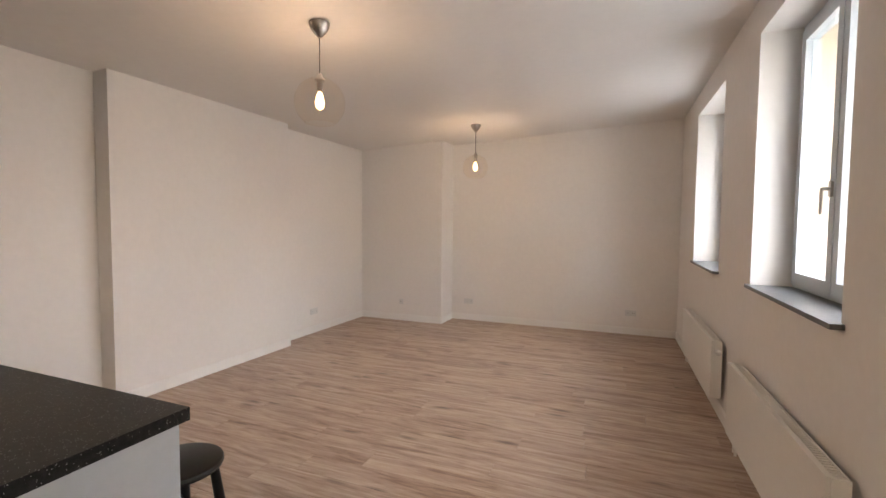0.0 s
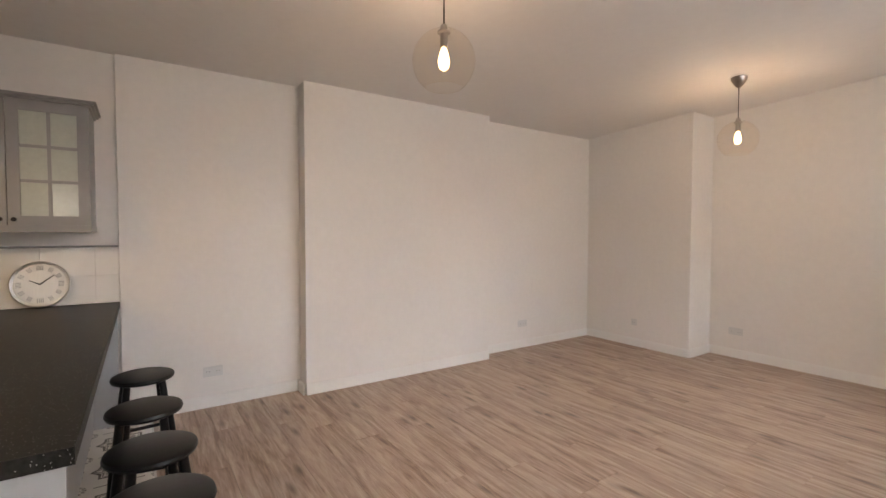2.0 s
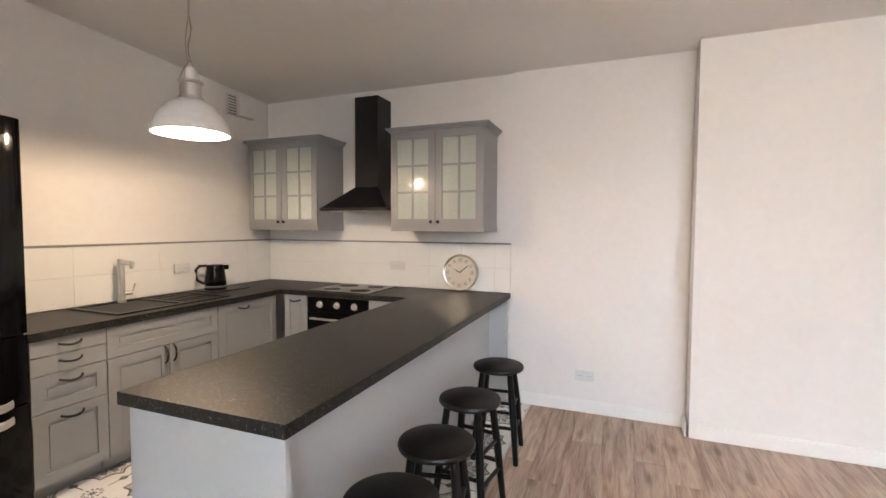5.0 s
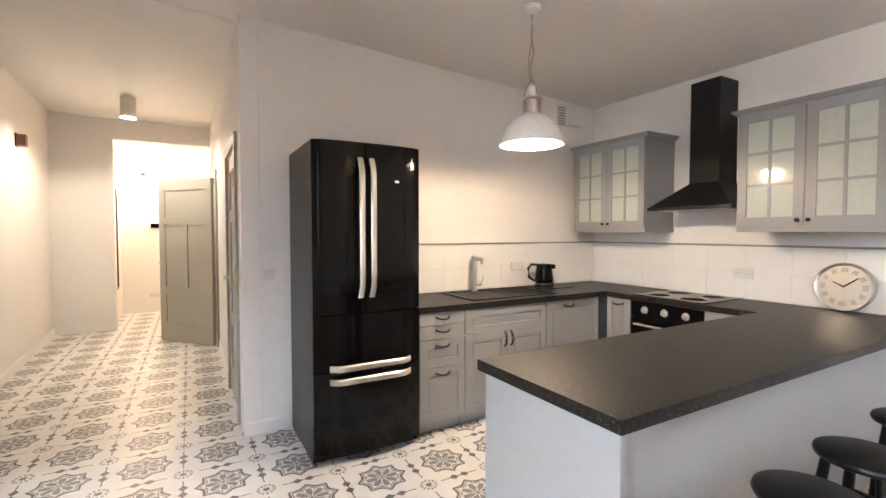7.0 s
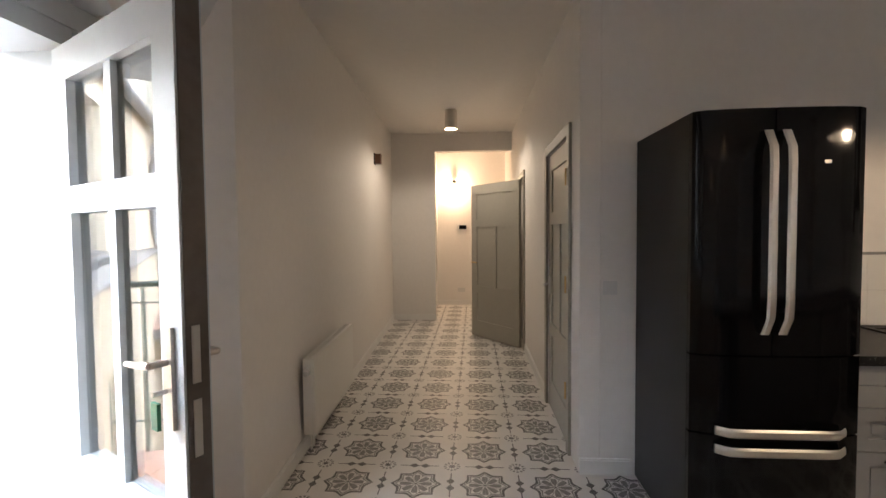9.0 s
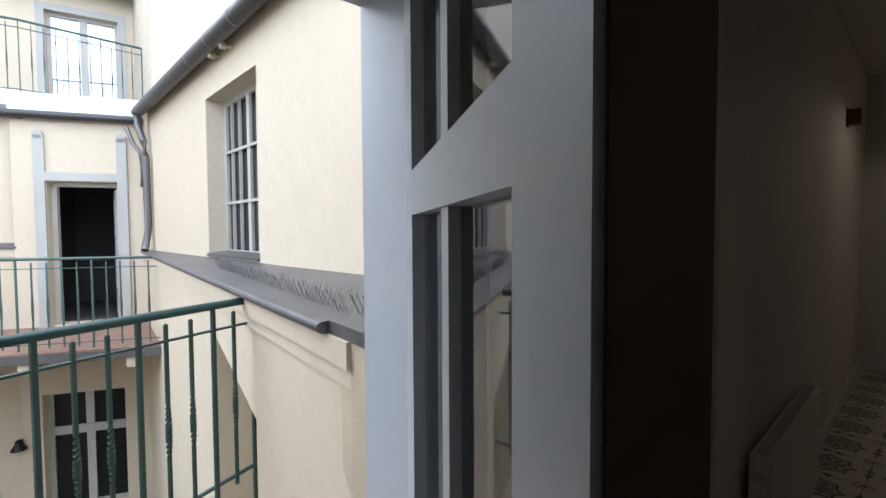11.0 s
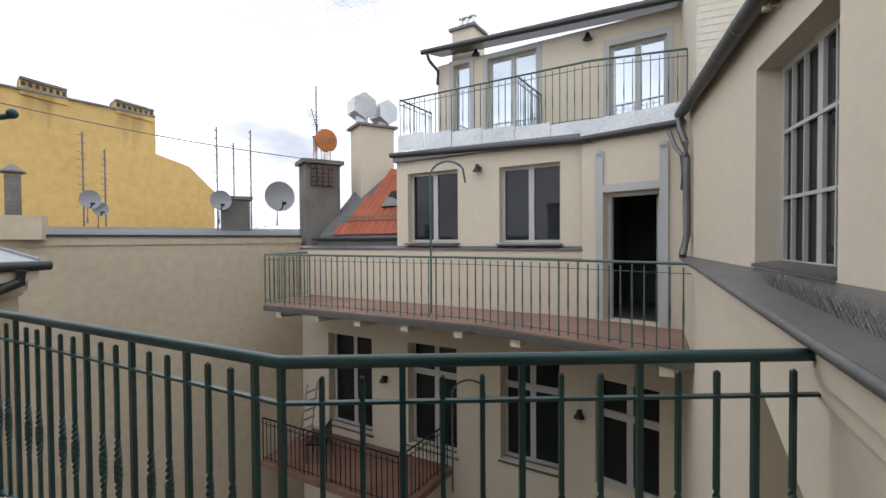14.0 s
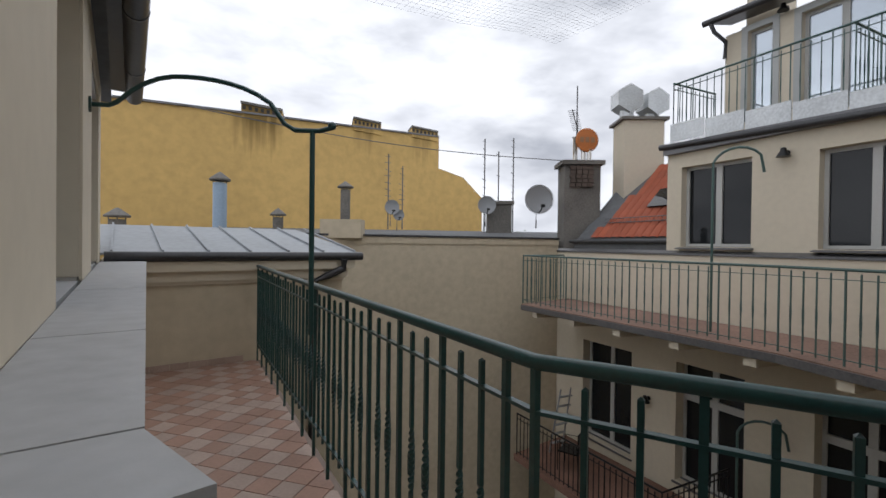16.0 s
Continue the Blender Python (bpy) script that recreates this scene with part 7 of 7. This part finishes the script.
dish((0.498, 0.867), 16.2, 2.40, 0.20, 165, "small white satellite dish on the flat roof")
sk = thing("low_stack", "low sooty chimney stack on the flat roof", "chimney", (0, 0, 0))
bm = bmesh.new()
prism(bm, oriented((0.675, 0.738), 15.6, 0.8, 0.6), 1.2, 2.75)
part("shaft", bm, OLDBRICK, sk)
bm = bmesh.new()
prism(bm, oriented((0.675, 0.738), 15.6, 0.95, 0.75), 2.75, 2.85)
part("cap", bm, OLDBRICK, sk)
sk2 = thing("low_stack", "pale rendered hump on the party wall", "parapet", (0, 0, 0))
bm = bmesh.new()
prism(bm, oriented((0.39, 0.921), 11.6, 1.0, 0.5), 1.5, 1.95)
soft_edges(bm, 0.12, 3)
part("hump", bm, STUCCO2, sk2)

random.seed(3)


def antenna(px, dist, z0, z1, bars, label, boom=False):
    x, y, _ = bearing(px, dist, 0)
    an = thing("tv_antenna", label, "antenna", (x, y, 0), 30, "roof antennas")
    bm = bmesh.new()
    tube(bm, ((0, 0, z0), (0, 0, z1)), 0.022, 6)
    part("mast", bm, ZINC, an)
    bm = bmesh.new()
    if boom:
        tube(bm, ((-1.0, 0, z1 - 1.0), (0.25, 0, z1 - 1.35)), 0.015, 5)
        for k in range(12):
            u = -0.95 + k * 0.1
            zz = z1 - 1.0 - (u + 1.0) * 0.28
            tube(bm, ((u, -0.14, zz), (u, 0.14, zz)), 0.008, 4)
        tube(bm, ((0.1, 0, z1 - 1.6), (0.1, 0, z1 - 1.1)), 0.012, 4)
        tube(bm, ((0.2, 0, z1 - 1.65), (0.2, 0, z1 - 1.15)), 0.012, 4)
    for k in range(bars):
        zz = z1 - 0.1 - k * (z1 - z0 - 0.6) / max(bars, 1)
        w = random.uniform(0.08, 0.22)
        tube(bm, ((-w, 0.02, zz), (w, 0.02, zz + random.uniform(-0.05, 0.05))), 0.011, 4)
    pieces("element", bm, ZINC, an)
    return an


antenna((0.785, 0.62), 14.6, 3.6, 6.3, 0, "rooftop television antenna on a tall mast", True)
antenna((0.651, 0.759), 15.6, 1.8, 5.0, 10, "ladder-like rooftop antenna mast")
antenna((0.674, 0.739), 15.8, 1.8, 4.6, 3, "thin rooftop antenna mast")
antenna((0.697, 0.717), 15.8, 1.8, 5.05, 12, "ladder-like rooftop antenna mast")
antenna((0.478, 0.878), 16.5, 1.9, 4.6, 9, "rusty rooftop antenna mast before the ochre wall")
antenna((0.505, 0.863), 16.6, 1.9, 4.2, 9, "rusty rooftop antenna mast before the ochre wall")
# orange round reflector and steel flues on the old chimney
od = thing("orange_reflector", "faded orange round reflector on the chimney", "reflector", (*bearing((0.797, 0.604), 14.3, 0)[:2], 4.55), 150)
bm = bmesh.new()
lathe(bm, ((0.0, -0.03), (0.34, -0.03), (0.36, 0.02), (0.33, 0.05), (0.0, 0.07)), 24, (0, 0, 0), "y")
part("disc", bm, ORANGE, od, "", True)
bm = bmesh.new()
for k in range(3):
    box(bm, -0.22 + k * 0.17, -0.10 + k * 0.17, 0.071, 0.075, -0.08, 0.08)
part("faded_bars", bm, mat("faded_print", (0.30, 0.16, 0.08), 0.6), od)
for px in ((0.783, 0.622), (0.800, 0.600), (0.793, 0.609)):
    x, y, _ = bearing(px, 14.35, 0)
    f = thing("steel_flue", "thin steel flue pipe on the old chimney", "chimney", (x, y, 0), 0, "steel flues")
    bm = bmesh.new()
    lathe(bm, ((0.07, 3.86), (0.07, 4.62 if px[0] < 0.79 else 4.25), (0.10, 4.66 if px[0] < 0.79 else 4.27), (0.0, 4.72 if px[0] < 0.79 else 4.30)), 14)
    part("pipe", bm, STEEL, f, "", True)

# overhead wire and bird net
wr = thing("overhead_wire", "thin dark overhead cable across the courtyard", "cable", (0, 0, 0))
bm = bmesh.new()
p, q = Vector(bearing((0.10, 0.99), 13.0, 4.7)), Vector(bearing((0.79, 0.61), 14.0, 3.85))
tube(bm, [p.lerp(q, i / 16) - Vector((0, 0, 0.25 * math.sin(math.pi * i / 16))) for i in range(17)], 0.012, 5)
part("cable", bm, ZINC, wr)
NET = mat("pale_nylon_net", (0.42, 0.43, 0.44), 0.8)
bm = bmesh.new()
net_z = lambda x, y: 6.3 + 0.06 * (x - 5) - 0.5 * math.sin(math.pi * min(1.0, max(0.0, (x - 2) / 8))) * 0.6
for i in range(58):
    y = 0.3 + i * 0.145
    tube(bm, [(x, y + 0.05 * math.sin(x + i), net_z(x, y)) for x in (2.2, 4.2, 6.2, 8.2, 10.2, 11.5)], 0.0018, 3)
for i in range(62):
    x = 2.3 + i * 0.15
    tube(bm, [(x, y, net_z(x, y)) for y in (0.2, 3.0, 6.0, 8.6)], 0.0018, 3)
tagged(new("bird_net", to_mesh("bird_net", bm, NET)), "fine nylon bird net stretched over the courtyard", "bird net", kind="stuff")
# far trees behind the roofs
random.seed(21)
for px, d_, h in (((0.715, 0.699), 34.0, 3.2), ((0.700, 0.714), 35.0, 2.9), ((0.73, 0.683), 36.0, 3.0)):
    x, y, _ = bearing(px, d_, 0)
    tr = thing("tree", "far leafy tree showing above the roofs", "tree", (x, y, -6.9), 0, "far trees")
    bm = bmesh.new()
    tube(bm, ((0, 0, 0), (0.1, 0, 4), (0.0, 0.1, 7.5)), [0.22, 0.16, 0.08], 8)
    part("trunk", bm, OLDBRICK, tr)
    bm = bmesh.new()
    for k in range(420):
        a_, r_ = random.uniform(0, 6.28), random.uniform(0.1, 1.0) ** 0.5 * 1.7
        zz = 6.2 + random.uniform(0, h + 0.3) * (1.15 - r_ / 2.4)
        c_ = Vector((r_ * math.cos(a_), r_ * math.sin(a_), zz))
        u = Vector((random.uniform(-1, 1), random.uniform(-1, 1), random.uniform(-1, 1))).normalized() * 0.16
        v = u.cross(Vector((random.uniform(-1, 1), random.uniform(-1, 1), 1))).normalized() * 0.10
        bm.faces.new([bm.verts.new(c_ + w) for w in (u, v, -u, -v)])
    part("crown", bm, LEAF, tr)
structure("ground", bx(-600, 600, -600, 600, -7.1, -6.95), COBBLE, "grey courtyard paving far below", "ground")

# the courtyard is laid out on axes of its own
for ob in bpy.data.objects:
    if ob not in indoors and ob.parent is None and ob.name != "ground":
        ob.matrix_world = Matrix.Translation((OX, 0, OZ)) @ ob.matrix_basis

# ---- pieces of floors and walls ----
fl = thing("floor", "greyed oak laminate floor of the living room", "floor", (0, 0, -0.012), 0, "", "structure")
PW, PLN = 0.19, 1.28
WOOD_Y = 1.50


def plank_mesh(length, wide):
    bm = bmesh.new()
    g = 0.0008
    box(bm, g, length - g, g, wide - g, 0.0, 0.0105)
    prism(bm, ((g + 0.001, g + 0.001), (length - g - 0.001, g + 0.001), (length - g - 0.001, wide - g - 0.001), (g + 0.001, wide - g - 0.001)), 0.0105, 0.012)
    return to_mesh("plank", bm, OAK)


random.seed(7)
plank_cache = {}
y = WOOD_Y
while y < NY2 - 0.005:
    wide = min(PW, NY2 - y)
    x = LX - random.uniform(0.0, PLN * 0.9)
    while x < 1.53:
        a, b = max(x, LX), min(x + PLN, 1.53)
        if b - a > 0.03:
            k = (round(b - a, 2), round(wide, 3))
            if k not in plank_cache:
                plank_cache[k] = plank_mesh(*k)
            o = new("plank", plank_cache[k])
            o.parent = fl
            o.location = (a, y, 0)
        x += PLN
    y += PW

ft = thing("floor_tiled", "patterned grey and white cement tile floor", "floor", (0, 0, -0.012), 0, "", "structure")
TS = 0.20
bm = bmesh.new()
box(bm, 0.0006, TS - 0.0006, 0.0006, TS - 0.0006, 0.0, 0.0118)
tile_mesh = to_mesh("tile", bm, STARTILE)
rest = bmesh.new()
gx0, gy0 = 0.70 - 20 * TS, -1.07 - 34 * TS
for i in range(40):
    for j in range(64):
        x, y = gx0 + i * TS, gy0 + j * TS
        cx, cy = x + TS / 2, y + TS / 2
        if cy > WOOD_Y - 0.02 and y > WOOD_Y - 0.12:
            continue
        inside = (KW < cx + 0.1 and cx < 1.6 and BY - 0.05 < cy < WOOD_Y) or (HX - 0.06 < cx < 2.15 and -7.45 < cy <= BY - 0.05) or (1.55 < cx < 2.0 and BY - 0.05 < cy < 0.9)
        if not inside:
            continue
        x1, y1 = x + TS, min(y + TS, WOOD_Y - 0.002)
        near = -0.7 < cx < 1.5 and -4.4 < cy < 0.9 or (-1.4 < cx < 0.0 and -0.4 < cy < 0.8)
        if near and y1 - y > TS - 0.001:
            o = new("tile", tile_mesh)
            o.parent = ft
            o.location = (x, y, 0)
        else:
            box(rest, x + 0.0006, x1 - 0.0006, y + 0.0006, y1 - 0.0006, 0.0, 0.0118)
rs = part("tile_field", rest, STARTILE, ft)
tagged(rs, kind="stuff")
structure("floor_trim", bx(LX, 1.53, WOOD_Y - 0.006, WOOD_Y + 0.006, -0.004, 0.003), STEEL, "thin metal strip between wood and tile", "trim")

# white wall tiles behind the worktop, with a slim border on top
bs = thing("backsplash", "white glazed wall tiles with a slim border", "wall tiles", (0, 0, 0), 0, "", "structure")
tiles = {}


def wall_tile(x, y, z, along, length, high, depth=0.008):
    k = (along, round(length, 3), round(high, 3))
    if k not in tiles:
        bm = bmesh.new()
        if along == "x":
            box(bm, 0.0008, length - 0.0008, 0.0005, depth, 0.0008, high - 0.0008)
        else:
            box(bm, 0.0005, depth, 0.0008, length - 0.0008, 0.0008, high - 0.0008)
        tiles[k] = to_mesh("wall_tile", bm, WHITETILE)
    o = new("wall_tile", tiles[k])
    o.parent = bs
    o.location = (x, y, z)


TL, THH = 0.30, 0.20
for r in range(2):
    z = 0.908 + r * THH
    n = 9
    for i in range(n):
        x = KW + 0.01 + i * TL
        L = min(TL, -0.88 - x)
        if L > 0.02:
            wall_tile(x, BY, z, "x", L, THH)
    for i in range(9):
        y = BY + 0.009 + i * TL
        L = min(TL, 1.315 - y)
        if L > 0.02:
            wall_tile(KW, y, z, "y", L, THH)
bm = bmesh.new()
box(bm, KW + 0.01, -0.88, BY + 0.0005, BY + 0.016, 1.3085, 1.323)
box(bm, KW + 0.0005, KW + 0.016, BY + 0.02, 1.315, 1.3085, 1.323)
part("border", bm, GREYPRINT, bs, "slim grey border")

# diagonal balcony tiles
bt = thing("balcony_tiles", "terracotta and pale balcony tiles laid diagonally", "floor tiles", (OX, 0, B + OZ - 0.012), 0, "", "structure")
ZONES = (((2.14, 1.40), (3.05, 1.40), (3.59, 6.55), (2.40, 6.55)), ((2.12, -0.07), (3.74, -0.07), (3.05, 1.40), (2.12, 1.40)))


def clip(poly, zone):
    out = [Vector(p) for p in poly]
    for i in range(len(zone)):
        a, b = Vector(zone[i]), Vector(zone[(i + 1) % len(zone)])
        e = b - a
        side = lambda p: e.x * (p.y - a.y) - e.y * (p.x - a.x)
        src, out = out, []
        for k, p in enumerate(src):
            q = src[(k + 1) % len(src)]
            sp, sq = side(p), side(q)
            if sp >= 0:
                out.append(p)
            if sp * sq < 0:
                out.append(p + (q - p) * (sp / (sp - sq)))
        if len(out) < 3:
            return []
    return out


random.seed(9)
TB = 0.165
u, v = Vector((math.cos(radians(38)), math.sin(radians(38)))), Vector((-math.sin(radians(38)), math.cos(radians(38))))
for i in range(-6, 44):
    for j in range(-20, 36):
        c = Vector((2.1, -0.1)) + u * TB * i + v * TB * j
        h = TB / 2 - 0.003
        sq = [c - u * h - v * h, c + u * h - v * h, c + u * h + v * h, c - u * h + v * h]
        for zone in ZONES:
            p = clip(sq, zone)
            if len(p) < 3:
                continue
            area = abs(sum(p[k].x * p[(k + 1) % len(p)].y - p[(k + 1) % len(p)].x * p[k].y for k in range(len(p)))) / 2
            if area < 0.0008:
                continue
            bm = bmesh.new()
            prism(bm, [tuple(q) for q in p], 0.0, 0.011 + random.uniform(0, 0.0012))
            part("tile", bm, PALETILE if random.random() < (0.75 if (i + j) % 2 == 0 else 0.2) else TERRACOTTA, bt)
